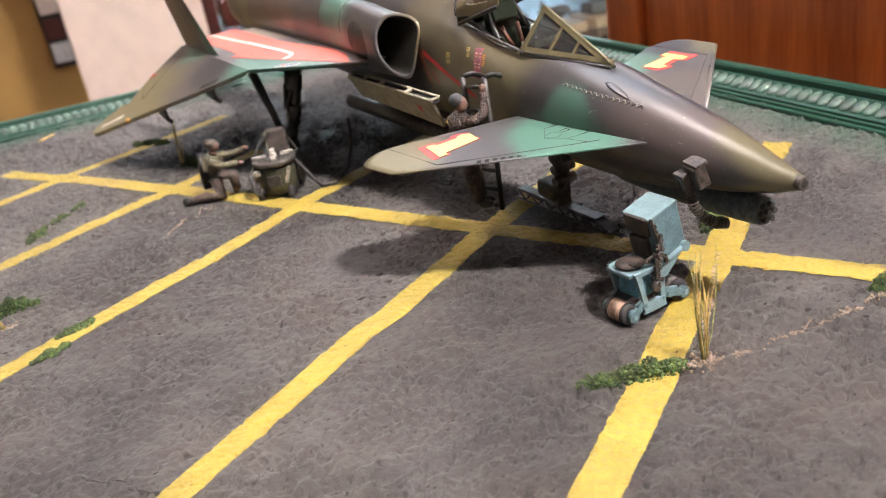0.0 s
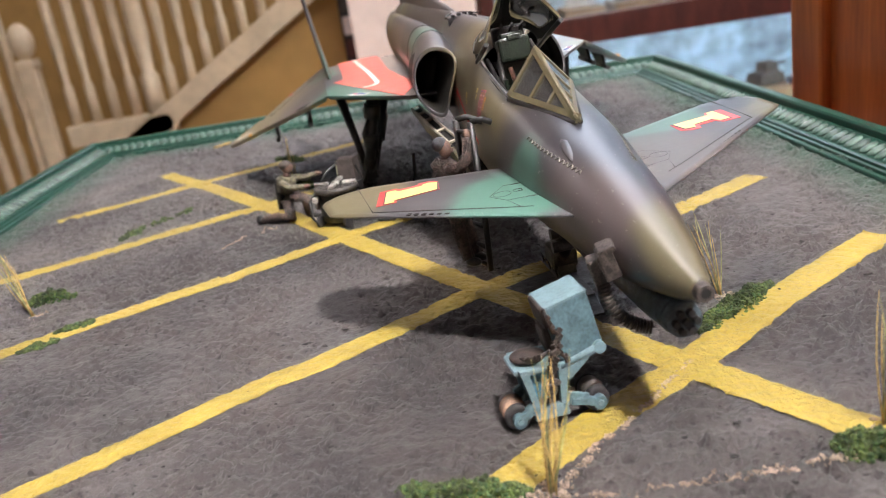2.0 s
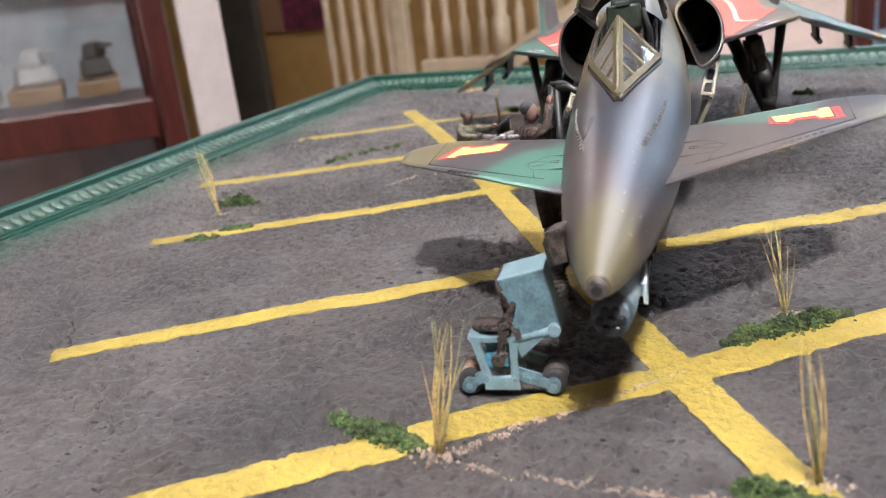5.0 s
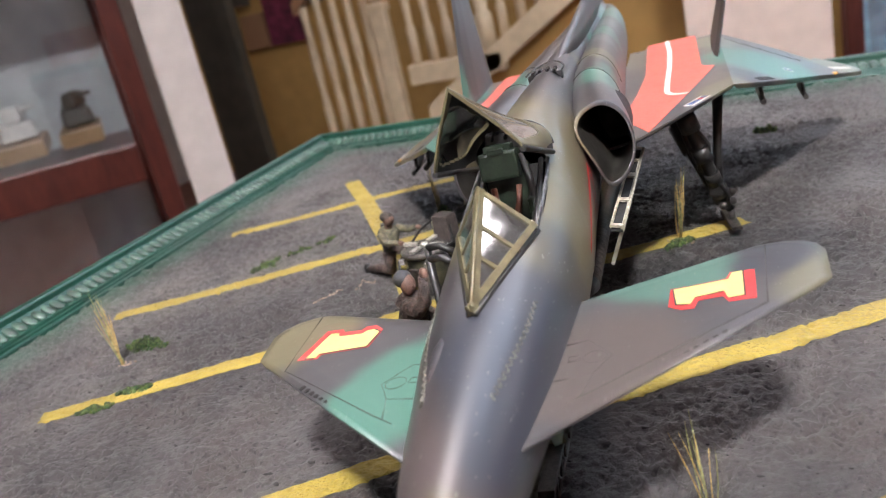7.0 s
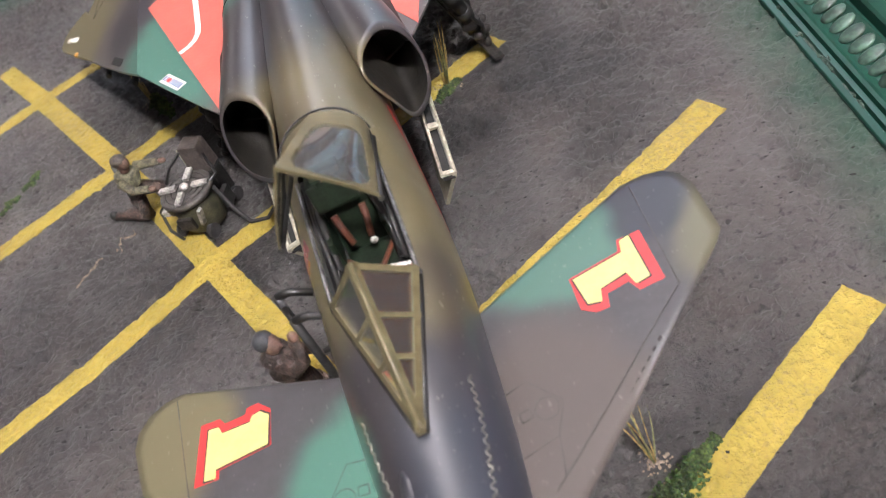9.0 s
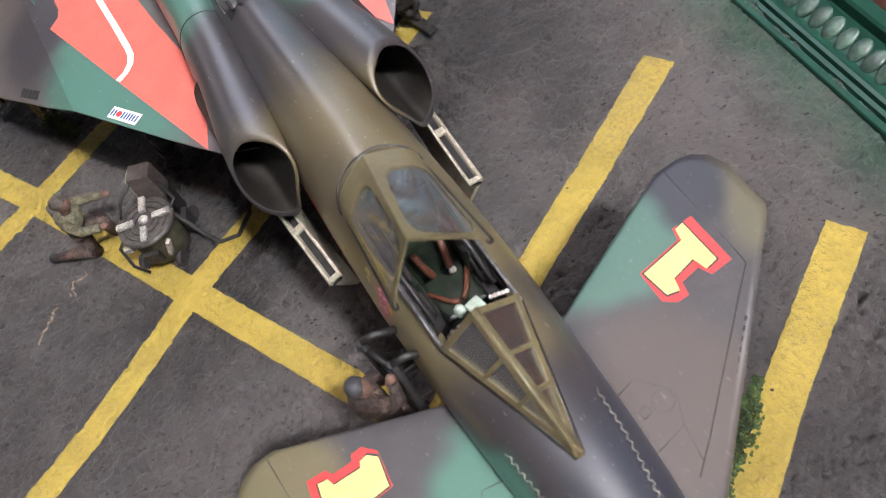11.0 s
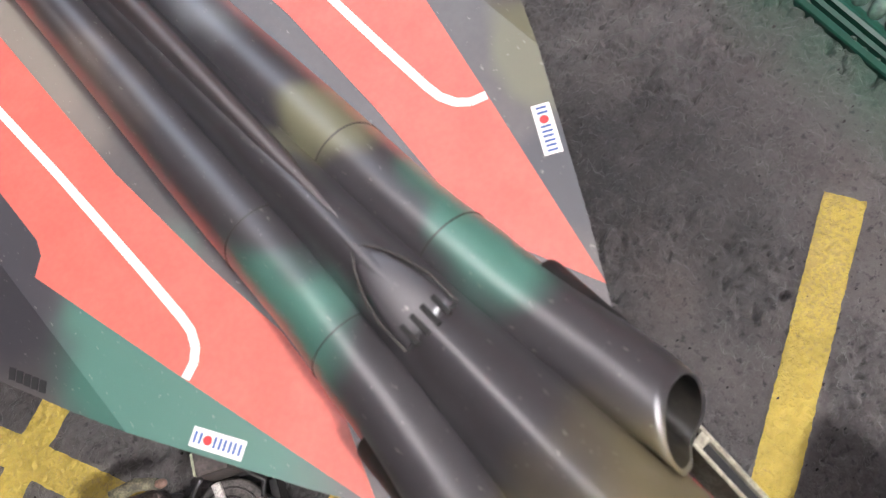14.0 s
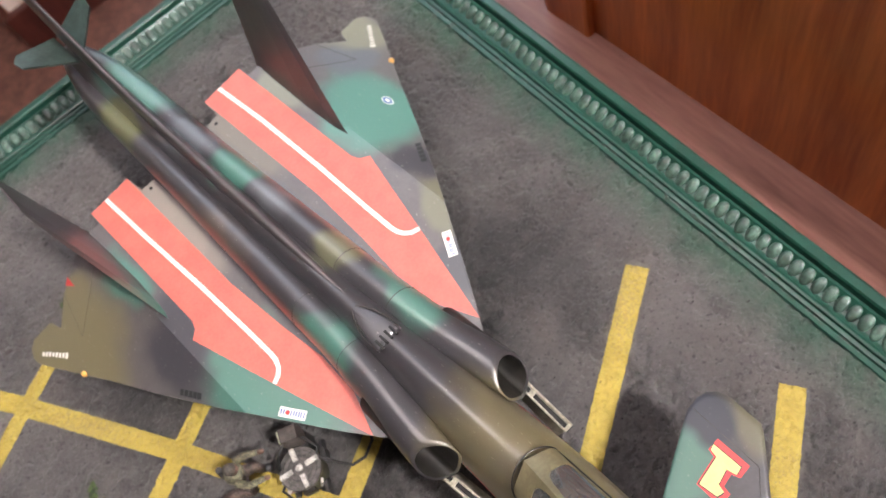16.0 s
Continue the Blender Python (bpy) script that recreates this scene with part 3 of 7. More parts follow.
jet = thing("model_jet", JET, "camouflaged delta-winged model jet with foreplanes, red wing panels and open cockpit", "model aircraft")

#        y     half width, top, bottom
BODY = [(-152.6, 1.5, 29.0, 26.0), (-149, 2.9, 30.3, 24.7), (-142, 4.9, 32.8, 23.2), (-134, 6.8, 35.4, 22.0), (-124, 8.5, 38.4, 21.5), (-112, 9.8, 41.2, 21.4),
        (-103, 10.6, 43.4, 21.4), (-92, 11.2, 45.4, 21.2), (-80, 11.8, 47.6, 21.0), (-66, 12.2, 50.6, 21.0), (-52, 12.0, 56.8, 21.5), (-44, 11.6, 58.8, 22.0),
        (-20, 10.8, 59.4, 23.0), (0, 9.4, 59.6, 24.0), (20, 7.6, 59.8, 24.0), (70, 6.0, 60.0, 26.0), (110, 6.0, 60.0, 29.0), (140, 6.0, 60.0, 32.0), (160, 5.6, 59.5, 36.0), (172, 6.0, 58.0, 42.0), (178, 3.2, 56.0, 48.0)]


def eased(table, y, reach=5.0):
    rows = [smoothed(table, y + reach * k) for k in (-1, -0.5, 0, 0.5, 1)]
    return [sum(c) / len(rows) for c in zip(*rows)]


def body_bulge(y, above):
    """How square the section is: round at the nose, boxy at the cockpit, ridged along the back."""
    if not above or y < -75:
        return 2.0 + 0.25 * min(max((y + 116) / 12, 0), 1)
    return 2.25 - 0.42 * min((y + 75) / 28, 1)


def body_ring(y, seg=56):
    w, top, low = eased(BODY, y, 5.0 if y > -145 else 1.0)
    mid = low + (top - low) * (0.42 if y > -60 else 0.45)
    ring = []
    for k in range(seg):
        a = math.tau * k / seg
        c, s = math.cos(a), math.sin(a)
        n = body_bulge(y, s > 0)
        x = w * math.copysign(abs(c) ** (2 / n), c)
        z = (top - mid if s > 0 else mid - low) * math.copysign(abs(s) ** (2 / n), s)
        ring.append((x, y, mid + z))
    return ring


def in_cockpit(c):
    half = 6.6 if c.y > -76 else 6.6 - (-76 - c.y) * 0.30
    return -98 < c.y < -55 and abs(c.x) < half and c.z > 42


def build_fuselage():
    bm = shape()
    ys = [-152.6, -152, -151.2] + list(np.arange(-149.8, 176.5, 1.6)) + [178]
    loft(bm, [body_ring(float(y)) for y in ys], skip=in_cockpit)
    part("fuselage", bm, M_BODY, jet)
    bm = shape()
    rod(bm, (0, -153.9, 27.5), (0, -151.9, 27.5), 1.25, 1.55, 20)
    part("nose_ring", bm, M_FEED, jet, "dark metal ring round the nose intake")
    # flat black disc: the port's inner shade is only colour
    bm = shape()
    rod(bm, (0, -154.0, 27.5), (0, -153.7, 27.5), 0.75, 0.75, 16)
    part("nose_port", bm, M_INSIDE_BLACK, jet)


def lobe(side, y, rows):
    cx, rx, cz, rz = eased(rows, y, 4)
    mouth = min(1.0, max(0.0, (-4 - y) / 26))
    ring = []
    for k in range(40):
        a = math.tau * k / 40
        c, s = math.cos(a), math.sin(a)
        e = 0.92 - 0.38 * mouth
        w = rx * (1 - 0.42 * mouth * max(0.0, -s) ** 1.5)
        ring.append((side * (cx + 0.6 * mouth * max(0.0, -s) + w * math.copysign(abs(c) ** e, c)), y, cz + rz * math.copysign(abs(s) ** e, s)))
    return ring


NACELLE = [(-34, 14.6, 5.9, 45.0, 9.0), (-20, 13.6, 6.6, 45.0, 10.2), (-5, 11.2, 7.0, 45.0, 10.8), (15, 9.1, 6.6, 45.2, 11.2), (40, 8.4, 6.6, 45.2, 11.4), (72, 7.5, 6.1, 45.2, 11.3), (90, 7.0, 5.9, 45.2, 11.2),
           (120, 6.4, 5.5, 45.4, 10.8), (140, 5.9, 5.5, 46, 10.2), (158, 5.2, 5.0, 47, 8.6), (170, 3.4, 4.0, 50, 6.4), (177, 2.2, 2.4, 52, 3.4)]


# the intake's raked mouth, from the outer side over the top, inner edge foremost
MOUTH = [(20.8, -28.4, 45.0), (19.2, -26.4, 51.0), (15.0, -27.0, 54.4), (10.5, -31.0, 53.6), (9.4, -34.7, 50.4), (12.0, -35.0, 43.6), (14.8, -33.4, 37.0), (19.2, -31.4, 39.6)]


def mouth_ring(side, n=40):
    ring = []
    for k in range(n):
        u = k / n * 8
        i, f = int(u), u - int(u)
        a, b, c, d = (Vector(MOUTH[(i + q) % 8]) for q in (-1, 0, 1, 2))
        p = 0.5 * (2 * b + (c - a) * f + (2 * a - 5 * b + 4 * c - d) * f * f + (3 * b - a - 3 * c + d) * f ** 3)
        ring.append(Vector((side * p.x, p.y, p.z)))
    return ring


def build_nacelle(side):
    front, join = mouth_ring(side), [Vector(p) for p in lobe(side, 4.0, NACELLE)]
    rings = []
    for k in range(15):
        u = k / 14
        e = u * u * (3 - 2 * u)
        rings.append([tuple(a.lerp(b, u * 0.25 + e * 0.75)[:1] + (a.y + (b.y - a.y) * u,) + a.lerp(b, u * 0.25 + e * 0.75)[2:]) for a, b in zip(front, join)])
    for y in list(np.arange(7, 176, 3.0)) + [177]:
        rings.append(lobe(side, float(y), NACELLE))
    bm = shape()
    vs = loft(bm, rings, caps=False)
    # rolled lip, and a duct behind it with its inner shade painted near-black
    mouth = rings[0]
    mid = Vector([sum(p[k] for p in mouth) / len(mouth) for k in range(3)])
    inner = [tuple(mid + (Vector(p) - mid) * 0.90 + Vector((0, 0.35, 0))) for p in mouth]
    lip = [bm.verts.new(Vector(p) * MM) for p in inner]
    n = len(lip)
    for k in range(n):
        bm.faces.new((vs[0][k], vs[0][(k + 1) % n], lip[(k + 1) % n], lip[k])).smooth = True
    nacelle = part("engine_nacelle", bm, M_BODY, jet)
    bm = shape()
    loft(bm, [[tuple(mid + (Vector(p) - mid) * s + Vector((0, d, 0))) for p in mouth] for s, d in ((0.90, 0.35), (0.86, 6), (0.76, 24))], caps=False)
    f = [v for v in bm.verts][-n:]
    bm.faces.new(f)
    part("intake_duct", bm, M_INTAKE, nacelle, "olive intake duct, darkened for the shade inside")
    for y0 in (8.5, 30.0):
        bm = shape()
        ring = lobe(side, y0, NACELLE)
        pts = [Vector(p) + (Vector(p) - Vector((side * 10, y0, 45))).normalized() * 0.02 for p in ring[1:19]]
        tube(bm, pts, 0.13, 5)
        part("panel_ring", bm, M_BROWN_LINE, nacelle)


# olive duct paint taken down to near-black to hold the shade of its depth
M_INTAKE = material("shaded_duct_paint", (0.014, 0.012, 0.009), 0.55, vary=0.4, scale=200)


def wing_z(x, y):
    a = abs(x)
    return 41.3 - max(0.0, a - 44.0) * 0.51


WING_IN = [(12, -18), (20.8, -12.4), (28, -1.2), (44, 25.6), (44, 119.5), (37, 119.5), (37, 124.4), (19.2, 124.4), (18.6, 116.4), (13, 116)]
WING_OUT = [(44, 25.6), (49.8, 36), (62, 59.5), (72, 80), (86, 107), (89.6, 114.5), (89.8, 117.5), (88.2, 120.5), (85, 121.4), (75.2, 117.4), (73.4, 111.2), (64, 117), (52, 119.5), (44, 119.5)]


def build_wing(side):
    bm = shape()
    for outline in (WING_IN, WING_OUT):
        pts = [(side * x, y) for x, y in outline]
        mid = (sum(p[0] for p in pts) / len(pts), sum(p[1] for p in pts) / len(pts))
        # thin at the edges, thicker in the middle
        rings = []
        for s, t in ((1.0, 0.25), (0.96, 0.75), (0.80, 1.0)):
            rings.append([((mid[0] + (x - mid[0]) * s), mid[1] + (y - mid[1]) * s) for x, y in pts])
        top = [[bm.verts.new(Vector((x, y, wing_z(x, y))) * MM) for x, y in r] for r in rings[:1]]
        low = [[bm.verts.new(Vector((x, y, wing_z(x, y) - t)) * MM) for x, y in r] for r, t in zip(rings, (0.5, 1.6, 2.2))]
        n = len(pts)
        bm.faces.new(top[0])
        for k in range(n):
            bm.faces.new((top[0][k], top[0][(k + 1) % n], low[0][(k + 1) % n], low[0][k]))
            for a, b in zip(low, low[1:]):
                bm.faces.new((a[k], a[(k + 1) % n], b[(k + 1) % n], b[k]))
        bm.faces.new(low[-1])
    bmesh.ops.remove_doubles(bm, verts=bm.verts, dist=0.00001)
    wing = part("wing", bm, M_WING, jet)
    lift = lambda d: (lambda x, y: wing_z(x, y) + d)
    # red panel with its stripe
    bm = shape()
    red = [(22.7, -9.7), (32.3, 25.3), (40.8, 57.3), (39.5, 58.3), (37.9, 59.6), (36.9, 62.5), (36.6, 124.9), (19.3, 124.9), (20.0, 62), (18.4, 37), (16.6, 20), (17.6, 4)]
    slab(bm, [(side * x, y) for x, y in red], lift(0.16), lift(-0.1))
    panel = part("red_panel", bm, M_RED, wing, "faded red wing panel")
    bm = shape()
    in_ = 0.0 if side > 0 else 1.0
    stripe = [(26.4 + in_ * 3.2, 124.6), (27.4 + in_ * 1.4, 100), (27.4, 70), (26.8, 45), (26.7, 33.5), (26.9, 30.6), (27.9, 28.0), (29.6, 26.2), (32.1, 25.2)]
    w = 0.75
    for (x0, y0), (x1, y1) in zip(stripe, stripe[1:]):
        d = Vector((x1 - x0, y1 - y0)).normalized() * 0.05
        nrm = Vector((-d.y, d.x)).normalized() * w
        slab(bm, [(side * (x0 - d.x + nrm.x), y0 - d.y + nrm.y), (side * (x1 + d.x + nrm.x), y1 + d.y + nrm.y), (side * (x1 + d.x - nrm.x), y1 + d.y - nrm.y), (side * (x0 - d.x - nrm.x), y0 - d.y - nrm.y)], lift(0.28), lift(0))
    part("white_stripe", bm, M_DECAL_WHITE, wing, "white pinstripe")
    # the stub fin on the wing
    bm = shape()
    xb = 41.2
    foil = lambda y0, y1, x, z, t: [(side * (x + s * t * f), y0 + (y1 - y0) * u, z) for u, f, s in ((0, 0, 1), (0.12, 0.75, 1), (0.4, 1, 1), (0.75, 0.6, 1), (1, 0.1, 1), (1, 0.1, -1), (0.75, 0.6, -1), (0.4, 1, -1), (0.12, 0.75, -1))]
    loft(bm, [foil(66, 121, xb, 38.5, 1.3), foil(72, 121, xb + 1.2 + side * 0.3, 43, 1.1), foil(103, 130, xb + 8.5 + side * 4.0, 76, 0.7), foil(108, 131, xb + 9.0 + side * 4.3, 79, 0.4)], smooth=False)
    part("wing_fin", bm, M_FIN, jet)
    return wing


M_FIN = airbrushed("camouflaged_fin_paint", (0.055, 0.045, 0.045), [(-48, 75, 48, 11, 1.0, TEAL), (-50, 110, 62, 14, 1.0, (0.07, 0.06, 0.065)), (48, 110, 60, 10, 1.2, BROWN), (0, 175, 80, 16, 1.0, TEAL)], rough=0.4)


def build_foreplane(side):
    z = lambda x, y: 32.2 + x * 0.022
    outline = [(8, -123), (47.4, -87.0), (48.8, -85.2), (50.3, -76.0), (49.6, -72.8), (47.4, -70.4), (44.2, -69.0), (40.6, -69.0), (11, -81.2)]
    if side > 0:
        outline[1:8] = [(48.4, -87.4), (49.8, -85.6), (50.5, -75.4), (49.6, -72.0), (47.6, -69.9), (44.8, -69.0), (40.6, -69.0)]
    bm = shape()
    pts = [(side * x, y) for x, y in outline]
    mid = (side * 24, -86)
    shrink = [[(mid[0] + (x - mid[0]) * s, mid[1] + (y - mid[1]) * s) for x, y in pts] for s in (1.0, 0.93, 0.7)]
    n = len(pts)
    tops = [[bm.verts.new(Vector((x, y, z(x, y) + d)) * MM) for x, y in r] for r, d in zip(shrink, (0.15, 0.45, 0.6))]
    lows = [[bm.verts.new(Vector((x, y, z(x, y) - d)) * MM) for x, y in r] for r, d in zip(shrink, (0.15, 0.5, 0.8))]
    for seq in (tops, lows):
        for a, b in zip(seq, seq[1:]):
            for k in range(n):
                bm.faces.new((a[k], a[(k + 1) % n], b[(k + 1) % n], b[k])).smooth = True
        bm.faces.new(seq[-1])
    for k in range(n):
        bm.faces.new((tops[0][k], tops[0][(k + 1) % n], lows[0][(k + 1) % n], lows[0][k]))
    plane = part("foreplane", bm, M_CANARD, jet)
    up = lambda d: (lambda x, y: z(x, y) + 0.62 + d)
    # the figure one: stem along the span, foot outboard, its shadow behind on one plane and before on the other
    if side > 0:
        shadow = [(39.4, -79.7), (38.9, -90.0), (34.9, -90.1), (34.1, -87.8), (30.5, -88.2), (29.9, -90.6), (27.8, -90.5), (26.0, -88.9), (26.4, -82.7), (34.9, -81.8), (35.6, -79.6)]
        one = [(37.5, -79.8), (37.2, -88.5), (34.9, -88.8), (34.4, -86.1), (30.0, -86.9), (29.3, -89.1), (27.3, -88.5), (26.9, -83.2), (35.3, -82.3), (35.9, -80.1)]
    else:
        shadow = [(39.3, -88.6), (37.5, -77.7), (34.0, -78.0), (33.2, -79.4), (29.5, -79.5), (29.1, -78.4), (27.0, -78.4), (25.0, -80.6), (25.7, -87.2), (34.9, -87.5), (35.0, -89.0)]
        one = [(37.5, -88.3), (36.1, -79.3), (34.3, -79.6), (33.8, -81.1), (28.8, -81.4), (28.3, -80.4), (26.9, -80.2), (25.4, -81.6), (26.2, -86.8), (35.4, -87.1), (35.5, -88.6)]
    for name, rim, mat, d in (("numeral_shadow", shadow, M_DECAL_RED, 0.05), ("numeral_edge", one, M_DECAL_BLACK, 0.09), ("numeral", one, M_DECAL_YELLOW, 0.14)):
        bm = shape()
        mx, my = sum(p[0] for p in rim) / len(rim), sum(p[1] for p in rim) / len(rim)
        grow = 0.28 if name == "numeral_edge" else 0.0
        slab(bm, [(side * (x + math.copysign(grow, x - mx)), y + math.copysign(grow, y - my)) for x, y in rim], up(d), up(-0.6))
        part(name, bm, mat, plane, {"numeral": "yellow figure one", "numeral_shadow": "red shadow of the figure", "numeral_edge": "thin dark outline"}[name])
    for k in range(6):
        cx, cy = 26.8 + k * 1.36, -104.2 + k * 1.10
        bm = shape()
        slab(bm, [(side * (cx + u * 0.34 - v * 0.34), cy + u * 0.28 + v * 0.42) for u, v in ((-1, -1), (1, -1), (1, 1), (-1, 1))], up(-0.17), up(-0.7))
        part("marking_bar", bm, M_MARK, plane)
    if side < 0:
        for name, grow, mat, d in (("oval_plate", 1.0, M_DECAL_WHITE, 0.0), ("oval_field", 0.72, M_DECAL_BLUE, 0.07)):
            bm = shape()
            slab(bm, [(-46.2 + 0.8 * grow * math.cos(a), -73.0 + 1.6 * grow * math.sin(a)) for a in (math.tau * k / 16 for k in range(16))], up(d - 0.3), up(-1.0))
            part(name, bm, mat, plane, "small white-rimmed blue oval")
    # scribed panel lines
    bm = shape()
    score = lambda pts: tube(bm, [(side * x, y, z(side * x, y) + 0.56) for x, y in pts], 0.10, 4)
    score([(10.6, -97.0), (14.4, -96.3), (18.2, -101.6), (15.8, -106.4), (10.2, -107.4)])
    score([(15.8, -106.4), (14.6, -112.0)])
    score([(11.8, -102.3), (13.5, -102.1), (13.3, -100.6), (11.7, -100.8), (11.8, -102.3)])
    score([(15.7 + 1.75 * math.cos(math.tau * k / 20), -101.7 + 1.75 * math.sin(math.tau * k / 20)) for k in range(21)])
    score([(12.6, -113.6), (16.7, -110.6), (35.4, -95.6), (40.0, -92.0)])
    score([(41.8, -70.2), (40.2, -92.0)])
    part("panel_line", bm, M_BROWN_LINE, plane)


M_BROWN_LINE = material("dark_panel_line", (0.04, 0.035, 0.03), 0.6, bump=0)


def build_tail():
    foil = lambda y0, y1, z, t: [(1.2 + max(0, z - 60) * 0.07 + s * t * f, y0 + (y1 - y0) * u, z) for u, f, s in ((0, 0.0, 1), (0.1, 0.6, 1), (0.35, 1, 1), (0.7, 0.7, 1), (1, 0.1, 1), (1, 0.1, -1), (0.7, 0.7, -1), (0.35, 1, -1), (0.1, 0.6, -1))]
    bm = shape()
    loft(bm, [foil(12, 178, 57, 2.6), foil(20, 179, 60, 2.0), foil(60, 182, 63.5, 1.6), foil(118, 186, 68, 1.5), foil(140, 194, 80, 1.2), foil(168, 205, 100, 0.8), foil(172, 206, 103, 0.4)], smooth=True)
    part("tail_fin", bm, M_FIN, jet)
    for side in (-1, 1):
        bm = shape()
        z = lambda x, y: 66 + abs(x) * 0.42
        slab(bm, [(side * 0.5, 154), (side * 15.5, 163), (side * 16.5, 167), (side * 14, 171), (side * 0.5, 172)], lambda x, y: z(x, y) + 0.5, lambda x, y: z(x, y) - 0.5)
        part("tailplane", bm, M_TAILPLANE, jet)
    bm = shape()
    rod(bm, (0, 176, 52), (0, 179, 52), 3.6, 3.0, 20)
    part("jet_pipe", bm, M_DARK_METAL, jet)
    # dorsal scoop: raised tongue with four slots
    bm = shape()
    rings = []
    for y, w, h in ((-1.0, 4.2, 0.5), (0.5, 4.3, 0.8), (4, 4.0, 0.9), (8, 3.1, 0.9), (11, 2.0, 0.8), (13, 0.8, 0.6)):
        base = 57.8
        rings.append([(w * math.cos(a), y, base + 1.2 * (1 - (math.cos(a) * w / 8) ** 2) + 0.7 * h * max(0, math.sin(a)) ** 0.5) for a in (math.pi * k / 10 for k in range(11))] + [(-w, y, base - 1), (w, y, base - 1)])
    loft(bm, rings)
    scoop = part("dorsal_scoop", bm, M_BODY, jet)
    bm = shape()
    edge = [(-4.5, -1.2), (-4.5, 4), (-3.6, 8), (-2.3, 11.2), (-0.8, 13.4), (0.8, 13.4), (2.3, 11.2), (3.6, 8), (4.5, 4), (4.5, -1.2)]
    tube(bm, [(x, y, 58.3 + 1.2 * (1 - (x / 8) ** 2)) for x, y in edge], 0.22, 6)
    part("scoop_seam", bm, M_BROWN_LINE, scoop)
    # each slot is a near-black box, its shade given as colour
    for k in range(4):
        bm = shape()
        box(bm, (-2.7 + k * 1.8, -0.2, 59.8 - abs(k - 1.5) * 0.22), (0.8, 3.4, 0.8), bevel=0.15)
        part("scoop_slot", bm, M_INSIDE_BLACK, scoop, "near-black box for a slot")


M_TAILPLANE = material("dark_green_tailplane_paint", (0.028, 0.042, 0.036), 0.4, vary=0.25, scale=200)


def build_glazing():
    """Windscreen of two flat panes with bars, and the raised canopy."""
    tip, top = Vector((0.2, -104.6, 43.8)), Vector((-0.4, -82.8, 55.8))
    bm = shape()
    corners = {-1: Vector((-7.0, -80.0, 46.8)), 1: Vector((7.0, -80.0, 46.8))}
    def strip(a, b, inward, n, width):
        """A flat frame strip from a to b, its width running inward."""
        w = inward.normalized() * width
        ring = [a, b, b + w, a + w]
        up, low = [bm.verts.new((p + n * 0.32) * MM) for p in ring], [bm.verts.new((p - n * 0.22) * MM) for p in ring]
        bm.faces.new(up), bm.faces.new(low)
        for k in range(4):
            bm.faces.new((up[k], up[(k + 1) % 4], low[(k + 1) % 4], low[k]))
    tube(bm, [tip, tip.lerp(top, 0.5), top], 0.42, 8)
    ws = part("windscreen", bm, M_CANOPY_PAINT, jet, "olive windscreen centre frame")
    for s in (-1, 1):
        c = corners[s]
        n = (c - tip).cross(top - tip).normalized() * s
        mid = (tip + c + top) / 3
        for a, b, width in [(tip, c, 1.15), (c, top, 1.0), (tip, top, 1.1)] + [(tip.lerp(top, k), tip.lerp(c, k), 0.75) for k in (0.42, 0.70)]:
            bm = shape()
            d = (b - a).normalized()
            inward = (mid - a) - d * (mid - a).dot(d)
            strip(a, b, inward if inward.length > 0.3 else n.cross(d), n, width)
            part("frame_bar", bm, M_CANOPY_PAINT, ws)
    for s in (-1, 1):
        c = corners[s]
        bm = shape()
        nrm = (c - tip).cross(top - tip).normalized() * 0.12
        a = [bm.verts.new((p + nrm) * MM) for p in (tip, c, top)]
        b = [bm.verts.new((p - nrm) * MM) for p in (tip, c, top)]
        bm.faces.new(a), bm.faces.new(b)
        for k in range(3):
            bm.faces.new((a[k], a[(k + 1) % 3], b[(k + 1) % 3], b[k]))
        part("windscreen_pane", bm, M_SCREEN, ws, "clear plastic pane").visible_shadow = False
    # canopy: a keel along the top, two side frames, two panes
    front = {-1: Vector((-9.0, -76.6, 58.5)), 0: Vector((-2.6, -78.0, 72.0)), 1: Vector((7.2, -77.7, 60.5))}
    back = {-1: Vector((-7.6, -54.0, 52.6)), 0: Vector((0.2, -50.2, 58.9)), 1: Vector((7.6, -54.2, 53.2))}
    bm = shape()

    def arch(u, n):
        """A row over the canopy at u, from its front to its back."""
        l, m, r = (front[k].lerp(back[k], u) for k in (-1, 0, 1))
        out = []
        for k in range(n + 1):
            s = k / n
            p = l.lerp(m, s * 2) if s < 0.5 else m.lerp(r, s * 2 - 1)
            round_ = u * 2.6 + 0.35
            p = p + Vector(((s - 0.5) * 2.2 * round_ * math.sin(math.pi * abs(s * 2 - 1)), 0, round_ * 0.55 * math.sin(math.pi * abs(s * 2 - 1))))
            out.append(p)
        return out
    nu, ns = 76, 92
    rows = [arch(k / nu, ns) for k in range(nu + 1)]
    outer = [[bm.verts.new(p * MM) for p in r] for r in rows]
    inner = [[bm.verts.new((p + Vector((0, 0, -0.8))) * MM) for p in r] for r in rows]

    def is_pane(i, k):
        u, s = (i + 0.5) / nu, (k + 0.5) / ns
        e = abs(s - 0.5) - 0.26
        return (abs(u - 0.41) / 0.365) ** 5 + (abs(e + u * 0.03) / (0.215 - u * 0.075)) ** 5 < 1
    panes = {(i, k): is_pane(i, k) for i in range(nu) for k in range(ns)}
    for (i, k), clear in panes.items():
        if clear:
            continue
        for skin in (outer, inner):
            f = bm.faces.new((skin[i][k], skin[i][k + 1], skin[i + 1][k + 1], skin[i + 1][k]))
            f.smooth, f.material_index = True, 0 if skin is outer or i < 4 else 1
